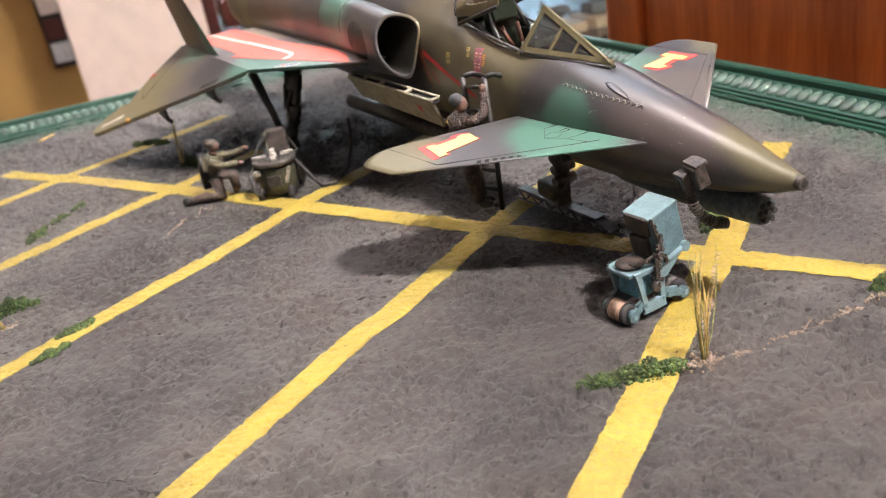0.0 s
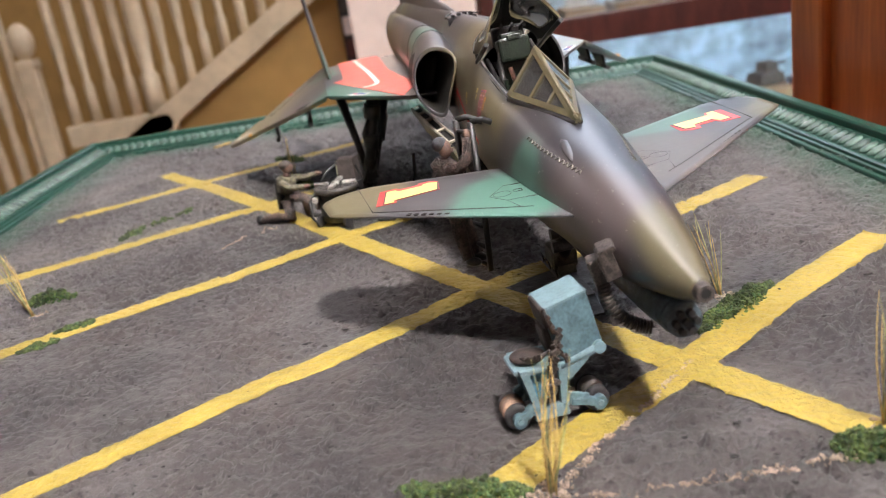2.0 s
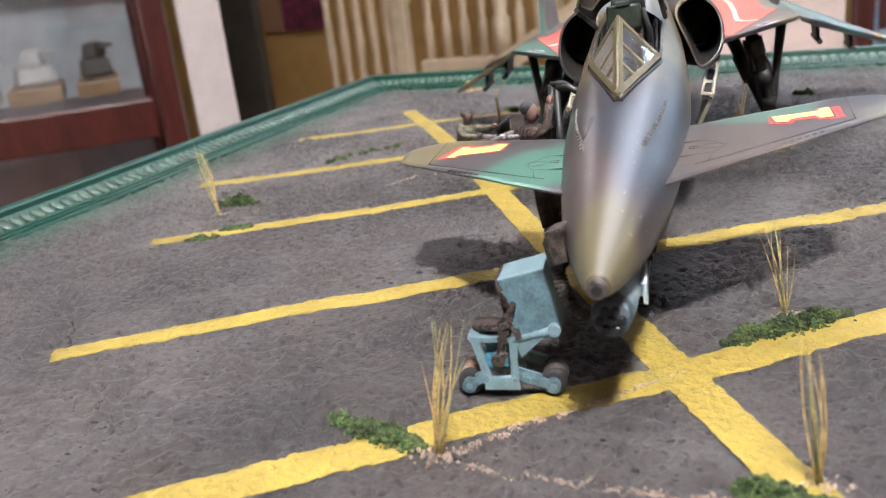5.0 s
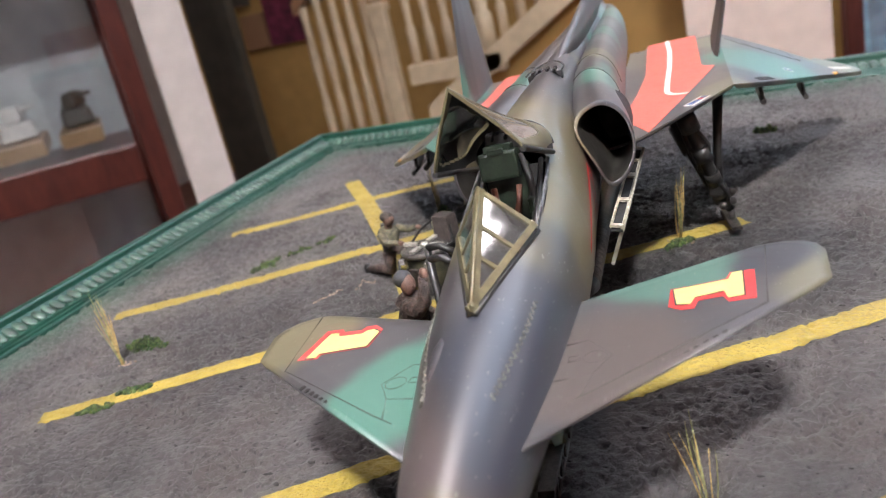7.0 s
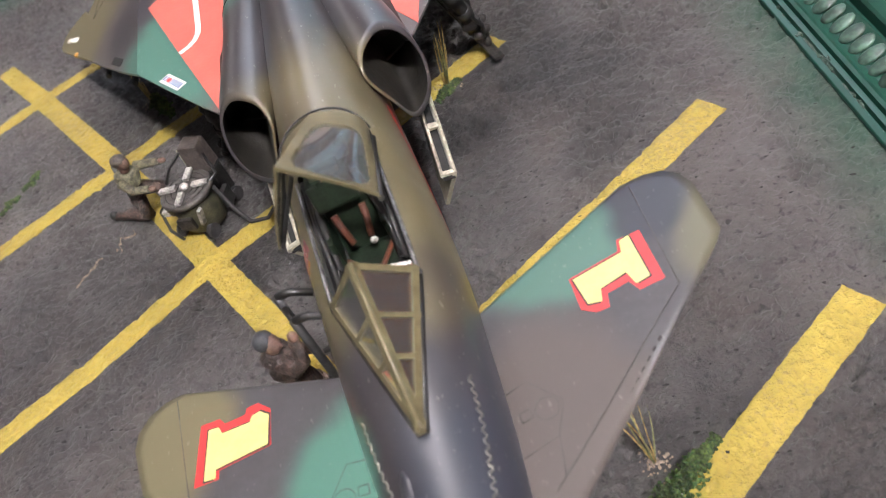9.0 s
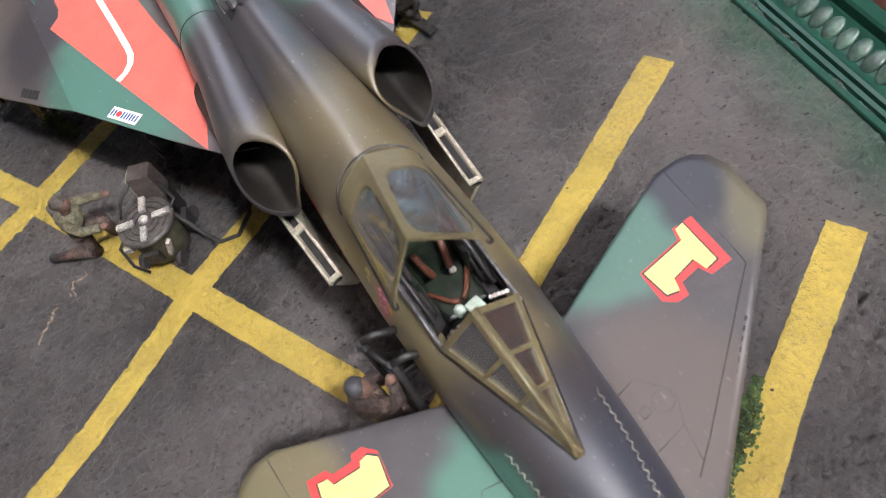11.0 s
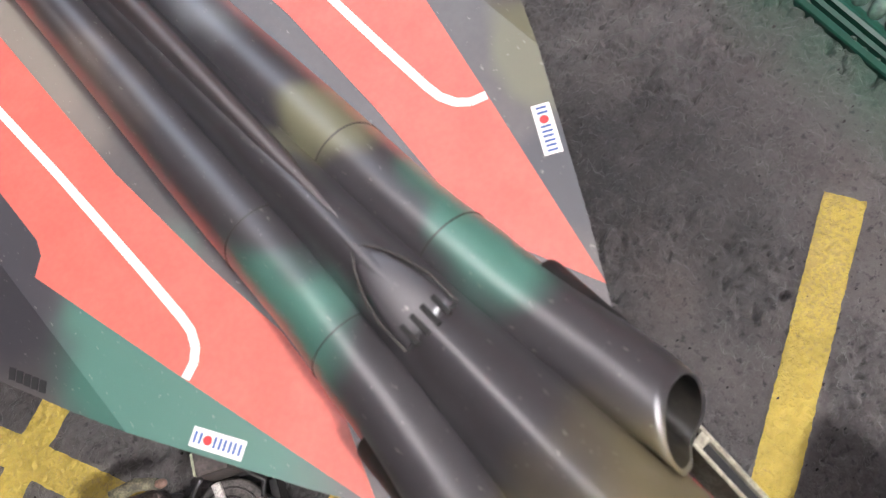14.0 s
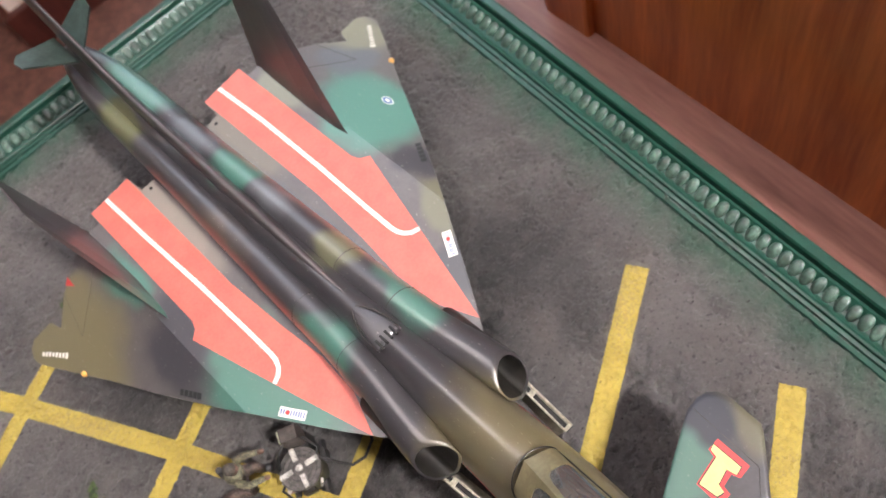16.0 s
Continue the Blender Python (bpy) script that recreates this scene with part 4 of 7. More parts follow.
        for (di, dk), (a, b) in {(-1, 0): ((i, k), (i, k + 1)), (1, 0): ((i + 1, k), (i + 1, k + 1)), (0, -1): ((i, k), (i + 1, k)), (0, 1): ((i, k + 1), (i + 1, k + 1))}.items():
            if panes.get((i + di, k + dk), True):
                bm.faces.new((outer[a[0]][a[1]], outer[b[0]][b[1]], inner[b[0]][b[1]], inner[a[0]][a[1]]))
    canopy = part("canopy", bm, [M_CANOPY_PAINT, M_INSIDE_BLACK], jet, "olive canopy raised on its rear hinge")
    for lo, hi in ((0, ns // 2), (ns // 2, ns)):
        bm = shape()
        cache = {}

        def vert(i, k):
            if (i, k) not in cache:
                cache[(i, k)] = bm.verts.new((rows[i][k] + Vector((0, 0, -0.35))) * MM)
            return cache[(i, k)]
        for (i, k), clear in panes.items():
            if clear and lo <= k < hi:
                bm.faces.new((vert(i, k), vert(i, k + 1), vert(i + 1, k + 1), vert(i + 1, k))).smooth = True
        part("canopy_pane", bm, M_GLASS, canopy, "smoky clear side window").visible_shadow = False
    # dark under-frame and hinge seam; the first two tubes draw the windscreen's shadow line
    bm = shape()
    for s in (-1, 1):
        tube(bm, [tip + Vector((s * 0.4, 0.3, -0.5)), corners[s] + Vector((0, 0, -0.7))], 0.5, 6)
    tube(bm, [front[-1] + Vector((0, 0, -0.9)), back[-1] + Vector((0, 0, -0.9))], 0.55, 6)
    tube(bm, [front[1] + Vector((0, 0, -0.9)), back[1] + Vector((0, 0, -0.9))], 0.55, 6)
    tube(bm, [(8.0 * math.cos(q), -54.0 + 4.4 * math.sin(q) ** 1.2, 52.6 + 6.1 * math.sin(q) ** 0.8) for q in (math.pi * k / 24 for k in range(1, 24))], 0.2, 6)
    part("canopy_dark_lines", bm, M_BLACK, canopy, "black canopy sill, hinge seam and shadow line under the windscreen")


def build_cockpit():
    bm = shape()
    # tub: floor, sides and bulkheads
    box(bm, (0, -74, 33.5), (11.0, 36, 1.0))
    for s in (-1, 1):
        slab(bm, [(s * 6.4, -90), (s * 7.0, -80), (s * 7.2, -56), (s * 6.4, -56), (s * 6.2, -80), (s * 5.6, -90)], lambda x, y: 43.0 + (y + 90) * 0.22, 34)
        box(bm, (s * 5.0, -70, 42.0), (2.2, 22, 1.6), bevel=0.3)
    box(bm, (0, -55.6, 42.5), (12.6, 0.7, 17))
    box(bm, (0, -90.5, 39), (10, 0.7, 9))
    tub = part("cockpit_tub", bm, M_INSIDE_BLACK, jet, "dark cockpit interior")
    bm = shape()
    for s in (-1, 1):
        tube(bm, [(s * 6.9, -81, 46.6), (s * 7.0, -72, 48.2), (s * 7.0, -62, 50.2), (s * 6.8, -56, 51.6)], 0.36, 6)
    part("cockpit_sill", bm, M_SILL, tub, "worn grey cockpit sill")
    bm = shape()
    box(bm, (0, -63.0, 46), (8.0, 3.0, 15), (-12, 0, 0), bevel=0.6)
    box(bm, (-0.6, -63.6, 54.0), (7.2, 4.6, 5.2), (-10, 0, 0), bevel=0.6)
    box(bm, (-0.6, -62.6, 57.0), (5.2, 3.0, 1.2), (-10, 0, 0), bevel=0.3)
    box(bm, (-0.6, -65.6, 57.0), (3.0, 0.8, 1.0), (-10, 0, 0), bevel=0.2)
    box(bm, (0, -69.5, 40.0), (8.2, 9.0, 3.2), (6, 0, 0), bevel=0.8)
    for s in (-1, 1):
        box(bm, (s * 4.5, -66, 44), (0.9, 7, 9), bevel=0.3)
    seat = part("ejection_seat", bm, M_GREEN_COCKPIT, tub, "dark green pilot seat")
    for s in (-1, 1):
        for pts, wide in (([(s * 2.4, -65.8, 50.4), (s * 2.1, -66.8, 48.0), (s * 1.5, -68.2, 45.6)], 0.62), ([(s * 4.0, -68.0, 42.5), (s * 1.5, -71.5, 42.2), (s * 0.3, -72.5, 42.3)], 0.5)):
            bm = shape()
            tube(bm, pts, wide, 6)
            part("harness_strap", bm, M_STRAP, seat, "brown harness strap")
    bm = shape()
    ball(bm, (1.6, -68.6, 45.0), (0.7, 0.5, 0.7), 8)
    part("harness_buckle", bm, M_PALE_METAL, seat)
    bm = shape()
    for s in (-1, 1):
        tube(bm, [(s * 3.4, -63.5, 55.4), (s * 4.6, -65.5, 51.0), (s * 5.0, -69.0, 46.0), (s * 4.8, -73.0, 43.4)], [0.5, 0.7, 0.6, 0.5], 7)
        tube(bm, [(s * 5.6, -57, 52.0), (s * 5.8, -66, 48.5), (s * 5.6, -75, 45.0)], 0.5, 7)
        for k in range(4):
            box(bm, (s * 5.7, -60.0 - k * 4.2, 46.6 - k * 0.8), (1.5, 2.4, 2.2), (8 * k, 0, 10 * s), bevel=0.3)
    box(bm, (0, -57.4, 56.6), (7.4, 2.6, 4.4), bevel=0.5)
    for x in (-2.4, 0.2, 2.6):
        tube(bm, [(x, -58.8, 57.6), (x + 0.8, -59.6, 59.4), (x + 1.6, -57.6, 58.2)], 0.35, 6)
    part("cockpit_hose", bm, M_BLACK, tub, "black cockpit hoses and boxes")
    bm = shape()
    box(bm, (1.2, -79.0, 46.5), (2.6, 6.2, 1.5), (-12, 0, 8), bevel=0.4)
    ball(bm, (-1.6, -78.6, 50.2), (0.9, 0.9, 1.5))
    part("gunsight", bm, M_PALE_GREEN, tub, "pale green instrument cover")
    bm = shape()
    for k in range(5):
        rod(bm, (3.6 + k * 0.62, -76.4 - k * 0.2, 44.5), (3.6 + k * 0.62, -77.8 - k * 0.2, 47.0), 0.26, 0.26, 6)
    part("throttle_levers", bm, M_LEVER, tub, "row of pink-red levers")
    bm = shape()
    for k in range(5):
        ball(bm, (3.6 + k * 0.62, -77.9 - k * 0.2, 47.2), (0.36, 0.36, 0.36), 8)
    for k in range(4):
        ball(bm, (-5.0 + k * 0.7, -78.6 + (k % 2) * 0.4, 45.6), (0.42, 0.42, 0.42), 8)
    part("lever_knobs", bm, M_DECAL_WHITE, tub, "white lever knobs")
    bm = shape()
    box(bm, (-4.4, -80.2, 44.4), (2.6, 2.2, 1.6), bevel=0.4)
    part("red_switch_box", bm, M_DECAL_RED, tub)


M_SILL = material("worn_grey_edge", (0.10, 0.10, 0.10), 0.4, 0.2, vary=0.4, scale=500)
M_PALE_GREEN = material("pale_green_plastic", (0.42, 0.50, 0.42), 0.5, vary=0.1, scale=300)
M_LEVER = material("pink_red_lever_paint", (0.42, 0.10, 0.12), 0.45, vary=0.2, scale=500)


M_RIB = material("cream_rib_paint", (0.29, 0.265, 0.20), 0.45, vary=0.25, scale=500)


def build_underside():
    # open main-gear doors beside the belly
    for s in (-1, 1):
        bm = shape()
        a, b = Vector((s * 17.0, -48.2, 32.9)), Vector((s * 20.0, 1, 35.2))
        down = Vector((s * -4.0, 0.5, -9.0))
        vs = [a, b, b + down * 0.8, a + down + Vector((0, 2.5, 0))]
        nrm = (b - a).cross(down).normalized() * 0.4
        t, l = [bm.verts.new((p + nrm) * MM) for p in vs], [bm.verts.new((p - nrm) * MM) for p in vs]
        bm.faces.new(t), bm.faces.new(l)
        for k in range(4):
            bm.faces.new((t[k], t[(k + 1) % 4], l[(k + 1) % 4], l[k]))
        door = part("gear_door", bm, M_BARE, jet, "pale grey-olive open undercarriage door")
        inn = Vector((-s * 2.4, 0, 0.5))
        bm = shape()
        face = nrm.normalized() * (0.46 if nrm.x * s > 0 else -0.46)
        spot = [a.lerp(b, 0.16) + down * 0.35, a.lerp(b, 0.23) + down * 0.33, a.lerp(b, 0.20) + down * 0.62]
        up, low = [bm.verts.new((p + face) * MM) for p in spot], [bm.verts.new((p + face * 0.7) * MM) for p in spot]
        bm.faces.new(up), bm.faces.new(low)
        part("door_triangle", bm, M_DECAL_RED, door, "small red triangle")
        bm = shape()
        for q in (0.0, 1.0):
            tube(bm, [a + inn * q, b + inn * q], 0.34, 6)
        for k, wide in ((0, 1.0), (2.2, 1.6), (4.6, 2.2), (6.4, 0.8), (8, 1.0)):
            p, q = a.lerp(b, k / 8), a.lerp(b, min(1, k / 8 + wide / 48))
            vs = [p, q, q + inn, p + inn]
            t, l = [bm.verts.new((v + Vector((0, 0, 0.25))) * MM) for v in vs], [bm.verts.new((v - Vector((0, 0, 0.25))) * MM) for v in vs]
            bm.faces.new(t), bm.faces.new(l)
            for j in range(4):
                bm.faces.new((t[j], t[(j + 1) % 4], l[(j + 1) % 4], l[j]))
        part("door_rib", bm, M_RIB, door, "pale slotted rib along the door's edge")
        # near-black sheet under the rib, so that its slots look shaded
        bm = shape()
        vs = [a + inn * 0.1, b + inn * 0.1, b + inn, a + inn]
        t, l = [bm.verts.new((v + Vector((0, 0, -0.7))) * MM) for v in vs], [bm.verts.new((v - Vector((0, 0, 1.2))) * MM) for v in vs]
        bm.faces.new(t), bm.faces.new(l)
        for j in range(4):
            bm.faces.new((t[j], t[(j + 1) % 4], l[(j + 1) % 4], l[j]))
        part("rib_backing", bm, M_INSIDE_BLACK, door)
        # legs
        bm = shape()
        foot, head = Vector((s * 38.6, 32, 2.6)), Vector((s * 30, 22, 38))
        knee, ankle = head.lerp(foot, 0.45) + Vector((0, -2, 0)), foot + Vector((-s * 2, 0, 6))
        tube(bm, [head, knee, ankle, foot + Vector((0, 0, 1.5))], [2.0, 1.8, 1.6, 1.3], 10)
        for a, b, r in ((head.lerp(knee, 0.1), head.lerp(knee, 0.4), 2.7), (head.lerp(knee, 0.72), head.lerp(knee, 0.98), 2.6), (knee.lerp(ankle, 0.3), knee.lerp(ankle, 0.6), 2.2), (knee.lerp(ankle, 0.75), knee.lerp(ankle, 0.9), 2.6)):
            rod(bm, a, b, r, r, 12)
        tube(bm, [(s * 24, 44, 38), (s * 29, 38, 26), (s * 33, 32, 16), (s * 36, 31, 8)], [2.2, 1.9, 1.6, 1.3], 8)
        rod(bm, (s * 27.5, 40, 29.5), (s * 30.5, 36, 22), 2.7, 2.5, 12)
        tube(bm, [(s * 40, 38, 38), (s * 37.5, 34.5, 22), (s * 36.5, 33, 12)], [1.6, 1.2, 1.3], 8)
        box(bm, (s * 33.5, 27, 21), (3.6, 3.2, 5.0), (20, s * 12, 0), bevel=0.6)
        box(bm, (s * 35.4, 29.5, 12), (4.2, 3.6, 3.4), (10, s * 10, 0), bevel=0.6)
        tube(bm, [(s * 31, 20.4, 36), (s * 35.5, 22.5, 27), (s * 34.6, 26, 18), (s * 38.5, 28.5, 10), (s * 38, 31, 5)], 0.55, 7)
        tube(bm, [(s * 28, 24, 36), (s * 30.2, 26.5, 25), (s * 33.5, 30, 14), (s * 35, 33, 6)], 0.5, 7)
        leg = part("main_gear_leg", bm, M_BLACK, jet, "black main undercarriage leg")
        bm = shape()
        for k in range(5):
            ball(bm, (s * (37 + (k % 2) * 2.2), 31 + (k // 2) * 1.6, 6 + k * 1.1), (1.6, 1.4, 1.3), 8)
        part("gear_fittings", bm, M_DARK_METAL, leg)
        bm = shape()
        box(bm, (s * 38.2, 33, 0.9), (3.0, 17, 1.0), (0, 0, s * 8), bevel=0.35)
        tube(bm, [(s * 38.6, 32, 1.2), (s * 38.6, 32, 4)], 1.1, 8)
        part("landing_skid", bm, M_DARK_METAL, leg, "dark metal landing skid")
        # pylons and spikes below the outer wing
        bm = shape()
        for x, y in ((52, 58), (66, 84)):
            z = wing_z(x, y)
            loft(bm, [[(s * (x + u * 0.7), y - 7 + v * 7, z - 0.5) for u, v in ((-1, 0), (1, 0), (1, 2), (-1, 2))], [(s * (x + u * 0.5), y - 10 + v * 4, z - 6.5) for u, v in ((-1, 0), (1, 0), (1, 2), (-1, 2))]], smooth=False)
            rod(bm, (s * x, y - 14, z - 6.8), (s * x, y + 2, z - 6.0), 0.8, 0.9, 8)
        part("wing_pylon", bm, M_DARK_METAL, jet)
    # belly stores and clutter
    bm = shape()
    for x, z in ((-6, 17), (6, 17), (0, 13.5)):
        rod(bm, (x, -38, z), (x, 40, z), 2.5, 2.5, 14)
        rod(bm, (x, -44, z), (x, -38, z), 0.6, 2.5, 14)
    box(bm, (0, 0, 20.5), (9, 40, 5), bevel=0.8)
    part("belly_store", bm, M_DARK_METAL, jet, "dark stores under the belly")
    # nose gear
    bm = shape()
    tube(bm, [(0.5, -80, 23), (0.5, -79, 16), (0.8, -78, 11), (0.5, -76, 7)], [2.3, 2.4, 2.0, 1.4], 12)
    tube(bm, [(0.5, -92, 22), (0.5, -86, 19), (0.5, -80, 17)], 1.3, 8)
    for k in range(3):
        rod(bm, (-2.6, -79.5, 17.5 - k * 3.2), (3.6, -79.5, 17.5 - k * 3.2), 1.3, 1.3, 10)
    leg = part("nose_gear_leg", bm, M_DARK_METAL, jet, "dark brown nose undercarriage leg")
    bm = shape()
    box(bm, (0.5, -74, 7.2), (6.0, 7.5, 4.6), (6, 0, 0), bevel=1.0)
    box(bm, (0.5, -77, 4.6), (4.2, 3.0, 2.6), bevel=0.5)
    part("nose_gear_box", bm, M_OLIVE_GEAR, leg, "olive nose gear block")
    bm = shape()
    loft(bm, [[(5.2, y + 2.0, 24.0), (9.4, y + 1.4, 24.4), (6.6, y, 16.0), (5.4, y, 15.6), (4.6, y + 0.6, 18.0)] for y in (-97.2, -96.7)], smooth=False)
    part("nose_gear_door", bm, M_BELLY, jet, "pale grey nose undercarriage door")
    # truss skid on the ground below it
    bm = shape()
    for s in (-1.3, 1.3):
        tube(bm, [(s + 0.6, -58, 3.4), (s + 0.6, -91, 3.4), (s + 0.6, -97.5, 0.9)], 0.34, 6)
        tube(bm, [(s + 0.6, -58, 0.7), (s + 0.6, -97.5, 0.7)], 0.34, 6)
        for k in range(11):
            y = -58 - k * 3.0
            tube(bm, [(s + 0.6, y, 0.7 if k % 2 else 3.4), (s + 0.6, y - 3.0, 3.4 if k % 2 else 0.7)], 0.26, 5)
    box(bm, (0.6, -75, 3.6), (3.0, 35, 0.3), bevel=0.1)
    box(bm, (0.6, -94.4, 2.3), (3.0, 6.8, 0.35), (20, 0, 0), bevel=0.1)
    part("nose_skid", bm, M_DARK_METAL, leg, "dark metal truss skid")
    # gun pod under the nose, its shaded side put into blue-black paint
    bm = shape()
    rings = []
    for y, rr in ((-144.0, 2.7), (-143.2, 2.95), (-138, 3.25), (-132, 3.4), (-120, 3.4), (-106, 2.8), (-98, 1.2)):
        rings.append([(rr * math.cos(a) + 0.4, y, 19.5 + rr * math.sin(a)) for a in (math.tau * k / 28 for k in range(28))])
    loft(bm, rings)
    pod = part("gun_pod", bm, M_MUZZLE, jet, "gun pod under the nose, blue-black for its shaded side")
    # pale half-shell stands for the side of the pod that light reaches
    bm = shape()
    arcs = [-1.25 + 2.5 * k / 14 for k in range(15)]
    rows = [[bm.verts.new(Vector((0.4 + (rr + 0.14) * math.cos(a), y, 19.5 + (rr + 0.14) * math.sin(a))) * MM) for a in arcs] for y, rr in ((-142.4, 3.02), (-138, 3.25), (-132, 3.4), (-120, 3.4), (-108, 2.9))]
    for p, q in zip(rows, rows[1:]):
        for k in range(14):
            bm.faces.new((p[k], p[k + 1], q[k + 1], q[k])).smooth = True
    part("pod_lit_shell", bm, M_BELLY, pod, "pale blue half-shell for the lit side of the pod")
    bm = shape()
    rod(bm, (0.4, -144.6, 19.4), (0.4, -142.4, 19.5), 2.75, 3.05, 28)
    muzzle = part("muzzle_ring", bm, M_MUZZLE, pod, "blue-black muzzle cowl")
    for k in range(7):
        a = math.tau * k / 6
        r = 0 if k == 6 else 1.6
        x, z = 0.4 + r * math.cos(a), 19.4 + r * math.sin(a)
        bm = shape()
        rod(bm, (x, -145.6, z), (x, -143.8, z), 0.58, 0.62, 12)
        part("gun_barrel", bm, M_BLACK, muzzle)
    bm = shape()
    loft(bm, [[(x, y, z) for x, z in ((-7.0 * w, 24.5), (7.0 * w, 24.5), (4.6 * w, 20.2), (-4.6 * w, 20.2))] for y, w in ((-128, 0.45), (-112, 1.0), (-92, 1.0))], smooth=False)
    part("belly_fairing", bm, M_CHIN, pod, "grey-brown chin fairing")
    bm = shape()
    box(bm, (4.4, -130, 19.3), (0.7, 11, 3.4), (0, 0, 3), bevel=0.25)
    box(bm, (3.6, -130, 19.3), (1.4, 8, 2.0), bevel=0.2)
    part("pod_side_plate", bm, M_PALE_PLATE, pod, "pale plate on the pod's side")
    # chute and ammunition box on the side of the nose
    bm = shape()
    box(bm, (-7.2, -135.2, 27.6), (2.6, 4.2, 4.6), (0, -16, -12), bevel=0.3)
    box(bm, (-7.4, -135.2, 30.2), (2.8, 4.6, 0.9), (0, -16, -12), bevel=0.25)
    box(bm, (-8.4, -133.0, 25.6), (2.2, 3.2, 5.2), (0, -12, -10), bevel=0.3)
    feed = part("ammunition_feed", bm, M_FEED, jet, "dark worn brown ammunition feed box")
    bm = shape()
    box(bm, (-9.6, -133.2, 26.0), (0.4, 1.4, 3.2), (0, -12, -10), bevel=0.15)
    box(bm, (-8.8, -136.2, 27.8), (0.4, 1.2, 3.0), (0, -16, -12), bevel=0.15)
    part("feed_fittings", bm, M_DARK_METAL, feed)
    bend = [Vector(p) for p in ((-8.2, -134.0, 23.6), (-7.8, -134.6, 20.8), (-6.4, -135.6, 18.2), (-4.4, -136.6, 16.6), (-2.4, -137.2, 16.0))]
    bm = shape()
    tube(bm, bend, 0.75, 8)
    part("feed_chute", bm, M_BLACK, feed, "ribbed black feed chute")
    for k in range(18):
        u = k / 17 * 3.999
        a, b = bend[int(u)], bend[int(u) + 1]
        c, d = a.lerp(b, u % 1), (b - a).normalized()
        bm = shape()
        rod(bm, c - d * 0.2, c + d * 0.2, 1.15, 1.15, 10)
        part("chute_link", bm, M_FEED, feed)


M_PALE_PLATE = material("pale_blue_plate_paint", (0.42, 0.50, 0.52), 0.45, vary=0.12, scale=300)
M_MUZZLE = material("blue_black_muzzle_paint", (0.065, 0.085, 0.095), 0.42, vary=0.35, scale=500)
M_CHIN = material("grey_brown_fairing_paint", (0.13, 0.118, 0.095), 0.45, vary=0.2, scale=250)
M_FEED = material("worn_brown_black_paint", (0.055, 0.044, 0.038), 0.42, 0.15, vary=0.55, scale=700)


def build_jet_markings():
    # piano hinges on the nose
    def skin(s, y, z, lift=0.0):
        """The fuselage's side at a height."""
        w, top, low = eased(BODY, y)
        mid = low + (top - low) * (0.42 if y > -60 else 0.45)
        h = (top - mid) if z > mid else (mid - low)
        n = body_bulge(y, z > mid)
        return Vector((s * (w * max(0.0, 1 - (abs(z - mid) / h) ** n) ** (1 / n) + lift), y, z))
    for s in (-1, 1):
        bm = shape()
        tube(bm, [skin(s, -97.0 - 22.0 * k / 60, 41.1 - 3.1 * k / 60 + (0.20 if (k // 2) % 2 else -0.20), 0.02) for k in range(61)], 0.15, 5)
        part("piano_hinge", bm, M_HINGE, jet, "worn toothed hinge strip")
    bm = shape()
    loft(bm, [[tuple(skin(-1, y, z0 + 0.5 * math.sin(a) * r) + Vector((0.9 * r * -math.cos(a), 0, 0))) for a in (math.tau * q / 8 for q in range(8))] for y, z0, r in ((-107, 41.6, 0.1), (-108.5, 41.2, 0.6), (-111, 40.4, 0.7), (-113.5, 39.6, 0.5), (-115, 39.0, 0.1))])
    part("nose_blister", bm, M_BODY, jet)
    # red warning chevrons and data plates on the side
    for s in (-1, 1):
        bm = shape()

        def side_patch(pts, lift=0.10):
            bm.faces.new([bm.verts.new(skin(s, y, z, lift) * MM) for y, z in pts])

        def stroke(y0, z0, y1, z1, w0, w1, n=10):
            for k in range(n):
                a, b = k / n, (k + 1) / n
                at = lambda u: (y0 + (y1 - y0) * u, z0 + (z1 - z0) * u, w0 + (w1 - w0) * u)
                (ya, za, wa), (yb, zb, wb) = at(a), at(b)
                side_patch([(ya, za + wa), (yb, zb + wb), (yb, zb - wb), (ya, za - wa)])
        stroke(-36, 43.6, -64, 34.8, 0.75, 0.55)
        stroke(-34.8, 43.4, -40.4, 34.0, 0.6, 0.4)
        stroke(-41.2, 38.6, -44.6, 35.2, 0.45, 0.45, 4)
        part("warning_chevron", bm, M_DECAL_RED, jet, "red warning chevron")
        if s > 0:
            continue
        for q in range(2):
            for k in range(9):
                y, z = -63.2 - q * 1.55 - k * 0.12, 46.6 - k * 0.78
                bm = shape()
                side_patch([(y, z), (y - 1.4, z), (y - 1.4, z - 0.66), (y, z - 0.66)], 0.12)
                mark = part("tally_mark", bm, M_PINK, jet, "small pink-red tally mark")
                bm = shape()
                side_patch([(y - 0.3, z - 0.24), (y - 1.1, z - 0.24), (y - 1.1, z - 0.42), (y - 0.3, z - 0.42)], 0.16)
                part("tally_bar", bm, M_DECAL_WHITE if k % 3 else M_DECAL_BLUE, mark)
        for y, z, w, h, mat in ((-50.0, 44.8, 1.9, 1.3, M_DECAL_YELLOW), (-50.3, 43.1, 1.9, 1.0, M_DECAL_YELLOW), (-59.4, 46.6, 1.5, 1.0, M_DECAL_YELLOW), (-59.7, 45.3, 1.4, 0.9, M_DECAL_YELLOW), (-66.7, 45.3, 1.0, 1.1, M_ORANGE), (-66.9, 43.9, 1.0, 1.1, M_ORANGE)):
            bm = shape()
            side_patch([(y, z), (y - w, z), (y - w, z - h), (y, z - h)], 0.12)
